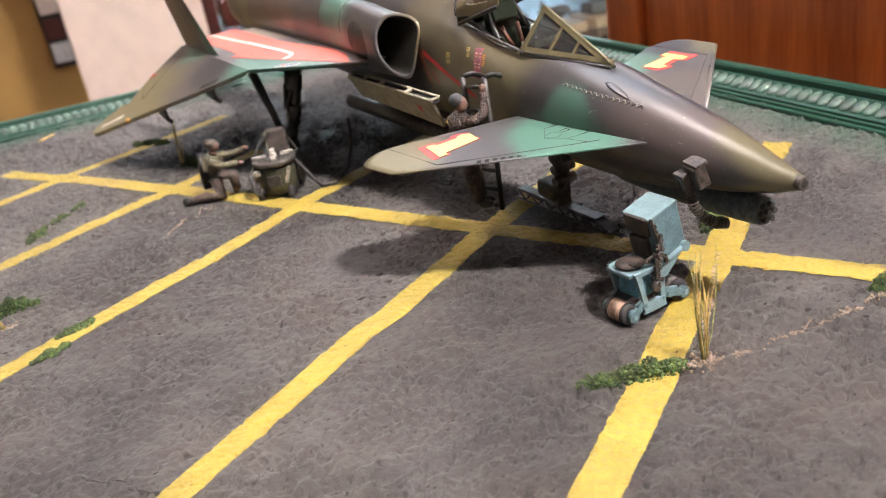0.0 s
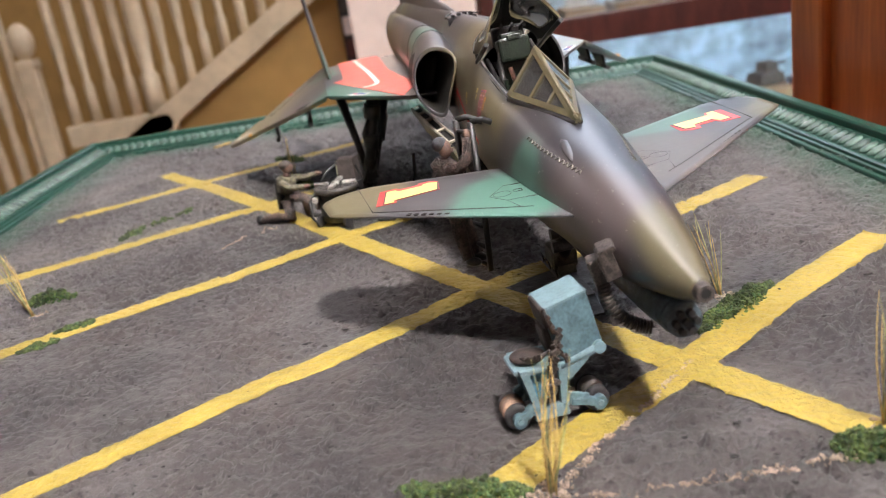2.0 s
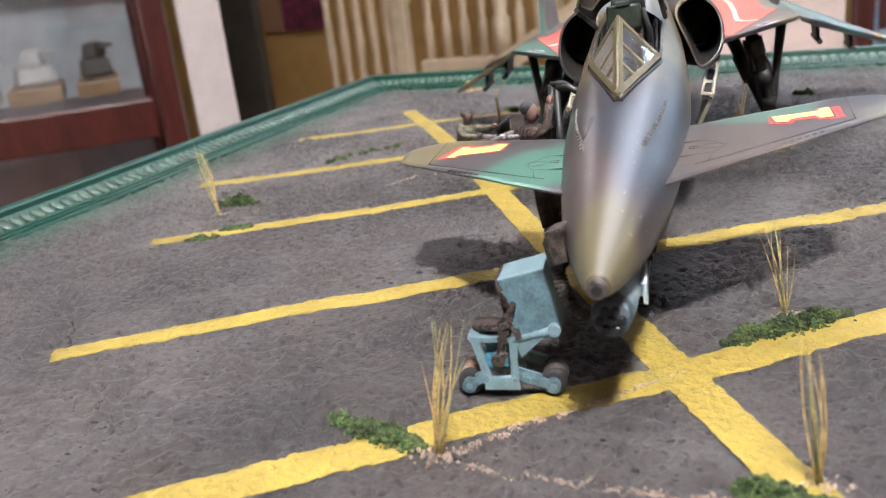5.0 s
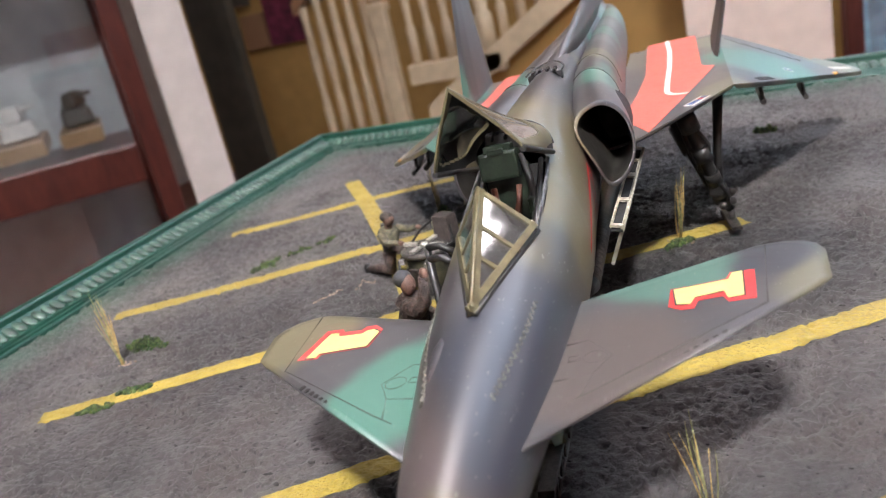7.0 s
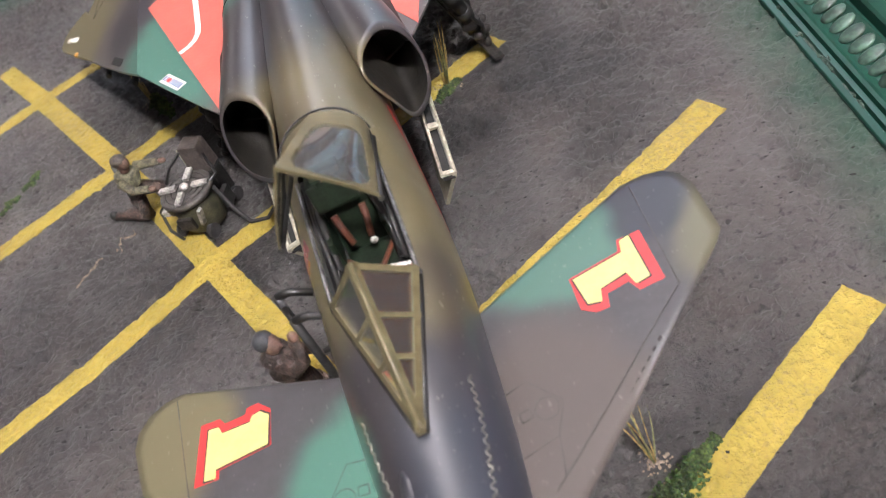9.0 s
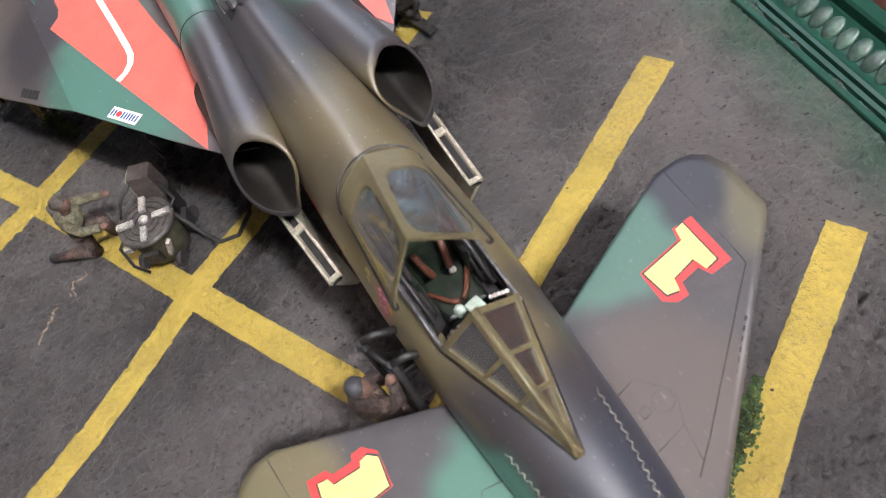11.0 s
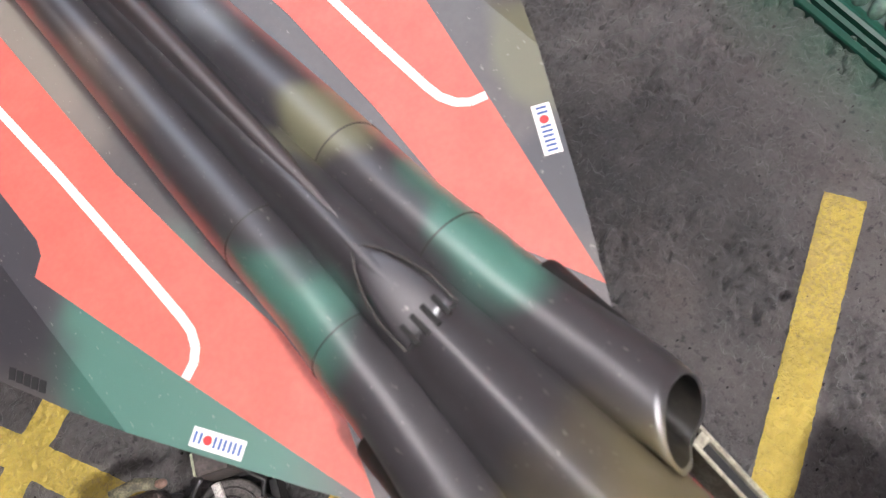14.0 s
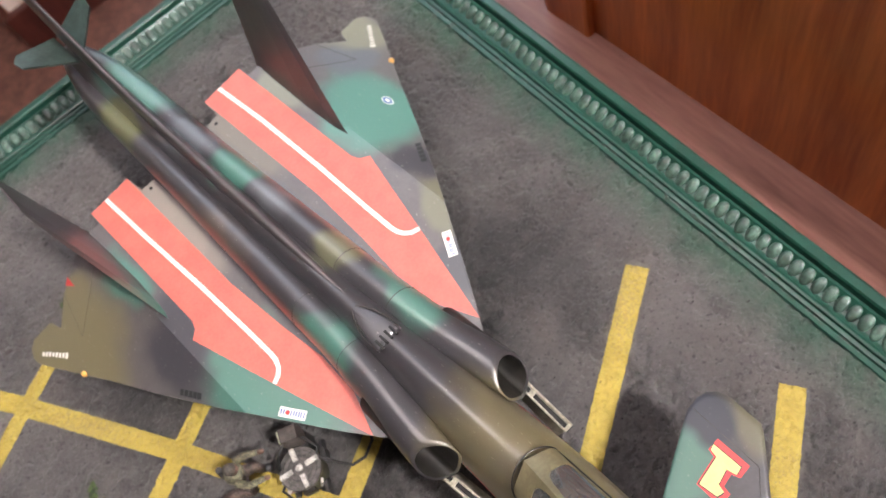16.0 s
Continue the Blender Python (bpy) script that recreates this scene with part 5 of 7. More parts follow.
            plate = part("data_plate", bm, mat, jet, "small yellow data plate")
            bm = shape()
            for k in range(2):
                side_patch([(y - 0.2, z - h * (0.28 + 0.4 * k)), (y - w + 0.2, z - h * (0.28 + 0.4 * k)), (y - w + 0.2, z - h * (0.4 + 0.4 * k)), (y - 0.2, z - h * (0.4 + 0.4 * k))], 0.15)
            part("plate_lines", bm, M_DECAL_BLACK, plate)
    # sponsor plates on the wings: plain shapes in their colours
    for s in (-1, 1):
        bm = shape()
        lift = lambda d: (lambda x, y: wing_z(x, y) + d)
        at = lambda u, v: (s * (34.4 + 0.51 * u + 0.86 * v), 14.0 + 0.86 * u - 0.51 * v)
        slab(bm, [at(-4.4, -1.5), at(4.4, -1.5), at(4.4, 1.5), at(-4.4, 1.5)], lift(0.12), lift(-0.2))
        plate = part("wing_plate", bm, M_DECAL_WHITE, jet, "small white plate with blue bars and a red dot")
        bm = shape()
        for k in range(5):
            if k != 3:
                u = -3.3 + k * 1.65
                slab(bm, [at(u - 0.62, -0.85), at(u - 0.25, -0.85), at(u - 0.25, 0.85), at(u - 0.62, 0.85)], lift(0.2), lift(0))
                slab(bm, [at(u + 0.25, -0.85), at(u + 0.62, -0.85), at(u + 0.62, 0.85), at(u + 0.25, 0.85)], lift(0.2), lift(0))
        part("plate_bars", bm, M_DECAL_BLUE, plate)
        bm = shape()
        slab(bm, [at(1.65 + 0.75 * math.cos(a), 0.75 * math.sin(a)) for a in (math.tau * k / 12 for k in range(12))], lift(0.2), lift(0))
        part("plate_dot", bm, M_DECAL_RED, plate)
        # pale and dark bars near the tip, small amber light
        bm = shape()
        for k in range(8):
            px, py = 78.6 + k * 0.98, 103.0 + k * 1.55
            tall = (1.0, 0.75, 0.8, 0.9, 0.6, 0.75, 0.8, 0.7)[k]
            slab(bm, [(s * (px + 0.26 * a - 0.85 * b * tall), py + 0.42 * a + 0.5 * b * tall) for a, b in ((-1, -1), (1, -1), (1, 1), (-1, 1))], lift(0.14), lift(-0.2))
        part("tip_bars", bm, M_DECAL_WHITE, jet, "row of pale bars by the wing tip")
        bm = shape()
        for k in range(5):
            u = k * 1.9
            px, py = 51.6 + u * 0.46, 43.6 + u * 0.89
            slab(bm, [(s * (px + 0.42 * a - 0.85 * b), py + 0.66 * a + 0.5 * b) for a, b in ((-1, -1), (1, -1), (1, 1), (-1, 1))], lift(0.14), lift(-0.2))
        part("dark_bars", bm, M_DECAL_BLACK, jet, "row of dark bars on the wing")
        # socket drawn as a flat disc with its inner shade as colour
        bm = shape()
        slab(bm, [(s * (16.0 + 0.7 * math.cos(a)), 114.0 + 0.7 * math.sin(a)) for a in (math.tau * k / 12 for k in range(12))], lift(0.06), lift(-0.3))
        part("wing_hole", bm, M_INSIDE_BLACK, jet, "flat near-black disc for a small socket in the wing")
        for (x0, y0), (x1, y1) in (((64, 116.5), (69, 100)), ((46, 110), (69, 100)), ((19.6, 116), (36.6, 116))):
            bm = shape()
            tube(bm, [(s * x0, y0, wing_z(x0, y0)), (s * x1, y1, wing_z(x1, y1))], 0.10, 4)
            part("wing_panel_line", bm, M_BROWN_LINE, jet)
        if s < 0:
            bm = shape()
            slab(bm, [(s * 58.6, 119.0), (s * 61.2, 118.0), (s * 58.8, 113.8)], lift(0.10), lift(-0.2))
            part("red_triangle", bm, M_DECAL_RED, jet, "small red triangle mark")
        else:
            for name, grow, mat, d in (("oval_plate", 1.0, M_DECAL_WHITE, 0.1), ("oval_field", 0.8, M_DECAL_BLUE, 0.17), ("oval_dot", 0.42, M_DECAL_WHITE, 0.24)):
                bm = shape()
                slab(bm, [(s * (62.3 + 1.5 * grow * math.cos(a)), 74.5 + 2.6 * grow * math.sin(a)) for a in (math.tau * k / 18 for k in range(18))], lift(d), lift(-0.2))
                part(name, bm, mat, jet, "white-rimmed blue oval plate")
        bm = shape()
        ball(bm, (s * 77.6, 91.6, wing_z(77.6, 91) - 0.1), (1.2, 1.6, 0.6), 10, (0, 0, -s * 30))
        part("wing_light", bm, M_AMBER, jet, "amber leading-edge light")


M_HINGE = material("worn_pale_hinge", (0.15, 0.14, 0.115), 0.4, 0.3, vary=0.5, scale=900)
M_ORANGE = material("orange_decal", (0.62, 0.28, 0.05), 0.4, vary=0.1, bump=0)
M_PINK = material("pink_red_decal", (0.45, 0.12, 0.15), 0.45, vary=0.35, scale=900, bump=0)
M_AMBER = material("amber_plastic", (0.62, 0.33, 0.08), 0.3, vary=0.1, bump=0)

build_fuselage()
for side in (-1, 1):
    build_nacelle(side)
    build_wing(side)
    build_foreplane(side)
build_tail()
build_glazing()
build_cockpit()
build_underside()
build_jet_markings()


# ---- things on the tarmac ----
def drape(points, width, lift, seg=1.0, rough=0.4):
    """An uneven strip lying on the tarmac along points, mm."""
    bm = shape()
    pts = [Vector(p) for p in points]
    path = []
    for a, b in zip(pts, pts[1:]):
        n = max(1, int((b - a).length / seg))
        path += [a.lerp(b, k / n) for k in range(n)]
    path.append(pts[-1])
    rows = []
    for i, p in enumerate(path):
        d = (path[min(i + 1, len(path) - 1)] - path[max(i - 1, 0)]).normalized()
        s = Vector((-d.y, d.x))
        p = p + s * rough * 2 * noise.noise(Vector((p.x * 0.35, p.y * 0.35, 9)))
        w = width * max(0.05, 0.25 + 1.6 * noise.noise(Vector((p.x * 0.5, p.y * 0.5, 4)))) * (0.3 if i in (0, len(path) - 1) else 1)
        row = []
        for k in (-1, 0, 1):
            q = p + s * (k * w / 2)
            row.append(bm.verts.new(Vector((q.x, q.y, ground_height(q.x, q.y) + (lift if k == 0 else -0.05))) * MM))
        rows.append(row)
    for a, b in zip(rows, rows[1:]):
        for k in range(2):
            bm.faces.new((a[k], a[k + 1], b[k + 1], b[k])).smooth = True
    return bm


def grains(points, width, seed):
    """A broken trail of sand grains lying on the tarmac along points, mm."""
    rnd = random.Random(seed)
    bm = shape()
    pts = [Vector(p) for p in points]
    for a, b in zip(pts, pts[1:]):
        for _ in range(int((b - a).length * 16)):
            p = a.lerp(b, rnd.random())
            if noise.noise(Vector((p.x * 0.45, p.y * 0.45, 2))) < -0.22:
                continue
            s = Vector((a.y - b.y, b.x - a.x)).normalized()
            p = p + s * (rnd.gauss(0, 0.28 * width) + 1.1 * noise.noise(Vector((p.x * 0.25, p.y * 0.25, 9))))
            r = rnd.uniform(0.08, 0.26)
            pebble(bm, (p.x, p.y, ground_height(p.x, p.y) + 0.22), (r, r, r), rnd, 0.35)
    return bm


M_SAND = material("pale_sandy_grit", (0.33, 0.25, 0.19), 0.85, vary=0.35, scale=900, bump=0.8)
M_CRACK = material("dark_crack", (0.018, 0.016, 0.014), 0.9, vary=0.3, scale=600)
M_PIT = material("dark_grit", (0.03, 0.027, 0.025), 0.85, vary=0.5, scale=500, bump=0.3)
M_GRASS = material("coarse_green_foam_foliage", (0.056, 0.080, 0.022), 0.85, vary=0.55, scale=420, bump=0.4)
M_GRASS_DARK = material("dark_green_foam_foliage", (0.028, 0.06, 0.016), 0.8, vary=0.5, scale=420, bump=0.4)
M_STRAW = material("dry_straw", (0.42, 0.29, 0.10), 0.7, vary=0.3, scale=300, bump=0.1)
M_STRAW_GREEN = material("greenish_straw", (0.24, 0.24, 0.10), 0.7, vary=0.3, scale=300, bump=0.1)

for pts, w, lift, mat, label in (
        ([(-13, -152.6), (-9.8, -154.6), (7.4, -155.6), (27.6, -155.8), (52, -153)], 1.1, 0.42, M_SAND, "pale sandy crack across the tarmac"),
        ([(-10.6, -152.6), (-3.0, -142.6), (4.7, -136.0), (13.4, -126.4), (20, -119.6)], 1.2, 0.34, M_SAND, "sandy crack along a yellow line"),
        ([(-74.5, 14.4), (-81.8, 10.0), (-91, 1.2)], 0.55, 0.14, M_SAND, "pale sandy crack across the tarmac"),
        ([(-119.0, -117.2), (-112.9, -122.4), (-109.5, -127.9), (-104, -133.0)], 1.5, 0.25, M_CRACK, "dark open crack in the tarmac")):
    tagged(part("tarmac_crack", grains(pts, w, len(label)) if mat is M_SAND else drape(pts, w, lift), mat), label, "crack", kind="structure")


def scatter_grit():
    bm = shape()
    rnd = random.Random(5)
    for _ in range(5200):
        x, y = rnd.uniform(LEFT + 4, RIGHT - 4), rnd.uniform(-205, BACK - 4)
        if noise.noise(Vector((x * 0.045, y * 0.045, 11))) + rnd.uniform(-0.35, 0.35) < 0.05:
            continue
        r = rnd.uniform(0.10, 0.30) * (1.9 if rnd.random() < 0.08 else 1)
        pebble(bm, (x, y, ground_height(x, y) + 0.08), (r * rnd.uniform(0.8, 2.4), r * rnd.uniform(0.7, 1.2), r * 0.45), rnd, 0.45)
    tagged(part("loose_grit", bm, M_PIT), "scattered dark grit and pits on the tarmac", "grit", kind="stuff")


scatter_grit()


def bush(x0, y0, x1, y1, thick, high, seed):
    """A low clump of crumbled green foam, longest from one end to the other."""
    rnd = random.Random(seed)
    a, b = Vector((x0, y0)), Vector((x1, y1))
    d = b - a
    s = Vector((-d.y, d.x)).normalized()
    m = (a + b) / 2
    root = thing("grass_tuft", pose(m.x * MM, m.y * MM, ground_height(m.x, m.y) * MM), "low clump of crumbled green model foliage", "grass tuft", "green tufts on the tarmac")
    for name, mat, share in (("foliage", M_GRASS, 0.6), ("undergrowth", M_GRASS_DARK, 0.4)):
        bm = shape()
        count = int((d.length * thick * 7.5 + 120) * share)
        for _ in range(count):
            u = rnd.random()
            v = rnd.gauss(0, 0.42)
            if abs(v) > 1:
                continue
            swell = (math.sin(math.pi * min(max(u, 0.04), 0.96)) ** 0.5) * (0.65 + 0.5 * noise.noise(Vector((u * 5, seed, 0))))
            p = a + d * u + s * (v * thick * 0.62 * swell) - m
            h = high * swell * (1 - v * v) * rnd.random() ** (0.55 if name == "foliage" else 1.3)
            r = rnd.uniform(0.16, 0.46)
            g = ground_height(p.x + m.x, p.y + m.y) - ground_height(m.x, m.y)
            pebble(bm, (p.x, p.y, g + h + 0.1), (r, r, r), rnd, 0.5)
        part(name, bm, mat, root)


for k, row in enumerate((
        (-34.2, -147.0, -14.6, -152.4, 6.5, 4.2), (24.6, -109.4, 46.0, -92.6, 8.0, 4.5), (29.4, -152.6, 47.0, -159.0, 10.0, 5.5), (-142.6, -25.6, -127.6, -25.2, 7.0, 5.0),
        (-123.4, -53.0, -114.4, -48.6, 4.8, 1.8), (-129.0, -62.6, -120.4, -57.6, 4.4, 1.7), (-132.4, 29.6, -126.4, 40.6, 6.0, 1.3), (-124.8, 43.4, -119.4, 52.4, 5.0, 1.1), (-118.4, 54.0, -114.0, 61.0, 4.5, 1.0), (-90.6, 131.6, -76.4, 118.4, 7.0, 3.4),
        (35.8, 138.2, 44.2, 139.2, 6.0, 4.0), (-76.0, 78.7, -67.4, 64.9, 7.0, 4.0), (14.6, 23.9, 21.8, 29.8, 5.0, 2.4))):
    bush(*row, seed=k + 3)


def stalks(base, tip, count, spread, seed):
    """A sheaf of dry grass blades."""
    rnd = random.Random(seed)
    base, tip = Vector(base), Vector(tip)
    root = thing("dry_grass_stalks", pose(base.x * MM, base.y * MM, ground_height(base.x, base.y) * MM), "upright sheaf of dry straw-coloured model grass", "dry grass", "dry grass stalks")
    lean = tip - Vector((base.x, base.y, 0))
    for k in range(count):
        bm = shape()
        a = Vector((rnd.uniform(-1, 1) * 0.5, rnd.uniform(-1, 1) * 0.5, -0.2))
        e = lean * rnd.uniform(0.6, 1.02) + Vector((rnd.gauss(0, spread), rnd.gauss(0, spread), 0))
        bend = Vector((rnd.gauss(0, 0.5), rnd.gauss(0, 0.5), 0))
        pts = [a.lerp(e, u) + bend * math.sin(math.pi * u) for u in (0, 0.25, 0.5, 0.75, 1)]
        tube(bm, pts, [0.18, 0.16, 0.13, 0.10, 0.04], 5)
        part("blade", bm, M_STRAW if rnd.random() < 0.7 else M_STRAW_GREEN, root)
    bm = shape()
    for _ in range(60):
        p = Vector((rnd.gauss(0, 1.6), rnd.gauss(0, 1.4), rnd.uniform(-0.1, 0.35)))
        r = rnd.uniform(0.15, 0.45)
        pebble(bm, p, (r, r, r), rnd, 0.2)
    part("sandy_foot", bm, M_SAND, root, "sandy grit round the foot")


stalks((-11.6, -153.9), (-9.4, -151.3, 21), 13, 1.6, 1)
stalks((34.8, -93.6), (30.0, -90, 20), 8, 2.0, 2)
stalks((39.5, -148.6), (37.6, -151.6, 23), 7, 0.5, 3)
stalks((-136.0, -35.6), (-143.6, -30.6, 22.5), 18, 1.4, 4)
stalks((18.2, 28), (21.0, 20, 25), 12, 1.2, 5)
stalks((-76, 78), (-75, 74, 21), 10, 1.0, 6)


# ---- the seat on its handling trolley ----
def build_seat():
    root = thing("ejection_seat", pose(-0.0075, -0.1303, 0.0, 0, 0, 9) @ Matrix.Diagonal((0.93, 0.9, 1.0, 1.0)), "worn blue-grey ejection seat on a wheeled trolley", "aircraft seat")
    bm = shape()
    box(bm, (4.6, 0.6, 16.2), (8.2, 8.4, 10.6), (0, -13, 0), bevel=0.45)
    back = part("seat_back", bm, M_SEAT_BLUE, root, "blue-grey headbox and backrest block")
    bm = shape()
    box(bm, (3.4, 0.6, 21.5), (8.4, 8.5, 0.5), (0, -13, 0), bevel=0.2)
    part("top_plate", bm, M_SEAT_EDGE, back, "pale edged top plate")
    bm = shape()
    box(bm, (6.2, 0.6, 11.3), (7.0, 8.6, 1.6), (0, -18, 0), bevel=0.3)
    part("lower_flange", bm, M_SEAT_BLUE, back)
    bm = shape()
    box(bm, (-0.2, 0.6, 18.8), (1.2, 7.0, 4.2), (0, -13, 0), bevel=0.5)
    box(bm, (0.6, 0.6, 14.0), (1.8, 5.4, 5.2), (0, -13, 0), bevel=0.8)
    part("back_cushion", bm, M_SEAT_BROWN, root, "dark brown back pad")
    bm = shape()
    ball(bm, (-3.4, 0.4, 11.6), (3.3, 3.1, 0.9), 18)
    part("seat_cushion", bm, M_SEAT_BROWN, root, "round brown seat cushion")
    bm = shape()
    box(bm, (-3.2, 0.4, 10.5), (7.6, 7.2, 0.9), bevel=0.3)
    part("seat_pan", bm, M_SEAT_EDGE, root)
    for s, out in ((-4.0, -1), (4.2, 1)):
        # splayed U-shaped bracket with a boxed foot
        bm = shape()
        for top, foot in ((-5.4, -3.6), (1.4, 1.2)):
            loft(bm, [[(top + u * 0.75, s + v * 0.55, 10.6) for u, v in ((-1, -1), (1, -1), (1, 1), (-1, 1))], [(top * 0.45 + foot * 0.55 + u * 0.6, s + v * 0.5, 6.4) for u, v in ((-1, -1), (1, -1), (1, 1), (-1, 1))], [(foot + u * 0.7, s + v * 0.5, 3.4) for u, v in ((-1, -1), (1, -1), (1, 1), (-1, 1))]], smooth=False)
        box(bm, (-1.2, s, 2.9), (6.6, 1.3, 2.4), bevel=0.35, taper=0.86)
        box(bm, (-2.0, s, 10.7), (8.6, 0.9, 0.9), bevel=0.2)
        bracket = part("side_bracket", bm, M_SEAT_EDGE, root, "pale blue splayed side bracket")
        bm = shape()
        for x in (-3.9, 1.2):
            rod(bm, (x, s + out * 0.4, 3.6), (x, s + out * 0.85, 3.6), 0.42, 0.36, 10)
        part("bracket_bolt", bm, M_SEAT_BLUE, bracket)
        # strut up to the headbox, with a gusset below it
        bm = shape()
        tube(bm, [(1.2, s, 10.4), (5.0, s, 11.4), (8.4, s, 12.4)], [0.65, 0.6, 0.7], 8)
        rod(bm, (8.6, s - 0.7, 12.4), (8.6, s + 0.7, 12.4), 1.1, 1.1, 14)
        loft(bm, [[(1.6, y, 10.2), (7.6, y, 11.8), (2.6, y, 7.6)] for y in (s - 0.25, s + 0.25)], smooth=False)
        part("back_strut", bm, M_SEAT_EDGE, root, "pale blue strut with a round bolt")
    bm = shape()
    box(bm, (-2.2, 0.4, 7.4), (4.4, 6.4, 5.6), (0, 0, 0), bevel=0.6, taper=0.9)
    part("pan_shell", bm, M_SEAT_DEEP, root, "deep blue pan shell")
    for x, d in ((-7.2, -1), (7.8, 1)):
        for s, out in ((-3.8, -1), (4.0, 1)):
            bm = shape()
            a, b = Vector((-1.2 + d * 2.2, s, 4.4)), Vector((x, s, 2.3))
            tilt = math.degrees(math.atan2(a.z - b.z, abs(b.x - a.x))) * d
            box(bm, (a + b) / 2, ((b - a).length, 1.1, 1.5), (0, tilt, 0), bevel=0.3)
            box(bm, (a + b) / 2 + Vector((-d * 0.6, 0, 1.1)), ((b - a).length * 0.62, 0.9, 1.0), (0, tilt, 0), bevel=0.25)
            box(bm, (a + b) / 2 + Vector((-d * 1.2, out * 0.5, 0.2)), (1.5, 0.7, 1.1), (0, tilt, 0), bevel=0.2)
            rod(bm, (x, s - 0.65, 2.3), (x, s + 0.65, 2.3), 1.25, 1.25, 18)
            arm = part("trolley_arm", bm, M_SEAT_BLUE, root, "layered blue trolley arm")
            bm = shape()
            rod(bm, (x, s + out * 0.6, 2.3), (x, s + out * 0.95, 2.3), 0.62, 0.5, 12)
            part("arm_bolt", bm, M_SEAT_EDGE, arm, "round bolt end")
        bm = shape()
        loft(bm, [[(x + r * math.cos(a), y, 2.35 + r * math.sin(a)) for a in (math.tau * k / 24 for k in range(24))] for y, r in ((-3.1, 1.7), (-3.0, 2.2), (-1.9, 2.35), (-1.7, 2.1), (2.1, 2.1), (2.3, 2.35), (3.2, 2.2), (3.3, 1.7))])
        wheel = part("trolley_wheel", bm, M_TYRE, root, "black roller wheel")
        bm = shape()
        rod(bm, (x, -1.6, 2.35), (x, 2.0, 2.35), 2.3, 2.3, 24)
        part("roller_tread", bm, M_ROLLER if d < 0 else M_FEED, wheel, "worn tan roller middle" if d < 0 else "dark worn roller middle")
    # harness: several lumpy straps hanging over the pan's edge, with a buckle
    rnd = random.Random(31)
    for pts in ([(1.6, -4.1, 16.4), (0.4, -4.7, 14.6), (-0.6, -4.9, 12.6), (-0.9, -5.1, 10.4), (-1.3, -5.2, 8.4), (-1.0, -5.2, 7.0)],
                [(1.8, -3.9, 17.2), (1.2, -4.8, 15.0), (0.5, -4.8, 13.2), (-0.2, -5.0, 11.2), (-0.2, -5.1, 9.2)],
                [(-0.4, -4.4, 13.8), (-2.2, -4.0, 12.9), (-3.9, -3.0, 12.5), (-5.0, -1.2, 12.1)],
                [(0.2, -4.4, 14.2), (1.6, -4.6, 12.8), (2.6, -4.5, 11.6)],
                [(-0.7, -4.2, 21.0), (-0.2, -4.4, 18.6), (0.6, -4.3, 16.6)]):
        bm = shape()
        pts = [Vector(p) for p in pts]
        tube(bm, pts, 0.34, 7)
        for a, b in zip(pts, pts[1:]):
            for k in range(3):
                c = a.lerp(b, (k + rnd.random()) / 3) + Vector((rnd.uniform(-0.35, 0.35), rnd.uniform(-0.2, 0.1), 0))
                box(bm, c, (rnd.uniform(0.5, 1.0), 0.6, rnd.uniform(0.5, 1.1)), (rnd.uniform(-30, 30), rnd.uniform(-60, 60), rnd.uniform(-30, 30)), bevel=0.15)
        part("harness_strap", bm, M_SEAT_BROWN, root, "dark brown harness strap")
    bm = shape()
    loft(bm, [[(-1.4 + r * math.cos(a), y, 7.4 + r * math.sin(a)) for a in (math.tau * k / 16 for k in range(16))] for y, r in ((-6.0, 0.6), (-5.8, 1.15), (-5.0, 1.25))])
    box(bm, (-0.2, -5.5, 8.6), (1.5, 0.7, 0.9), (0, 30, 0), bevel=0.2)
    box(bm, (0.2, -5.2, 13.6), (1.4, 0.8, 1.0), (0, -20, 0), bevel=0.2)
    part("harness_buckle", bm, M_FEED, root, "worn dark harness buckle")


M_ROLLER = material("worn_tan_roller_paint", (0.20, 0.125, 0.085), 0.6, vary=0.4, scale=500)
M_SEAT_DEEP = material("deep_blue_paint", (0.045, 0.14, 0.20), 0.45, vary=0.3, scale=420)
build_seat()


# ---- figures: plain painted model men ----
M_SKIN = material("painted_skin", (0.13, 0.074, 0.054), 0.6, vary=0.25, scale=700)
M_HAIR = material("dark_grey_hair_paint", (0.028, 0.028, 0.031), 0.6, vary=0.4, scale=900)


def limb(bm, pts, radii, mat):
    n = len(bm.faces)
    tube(bm, pts, radii, 10)
    bm.faces.ensure_lookup_table()
    for f in bm.faces[n:]:
        f.material_index = mat


def blob(bm, c, s, mat, turn=(0, 0, 0)):
    n = len(bm.faces)
    ball(bm, c, s, 12, turn)
    bm.faces.ensure_lookup_table()
    for f in bm.faces[n:]:
        f.material_index = mat


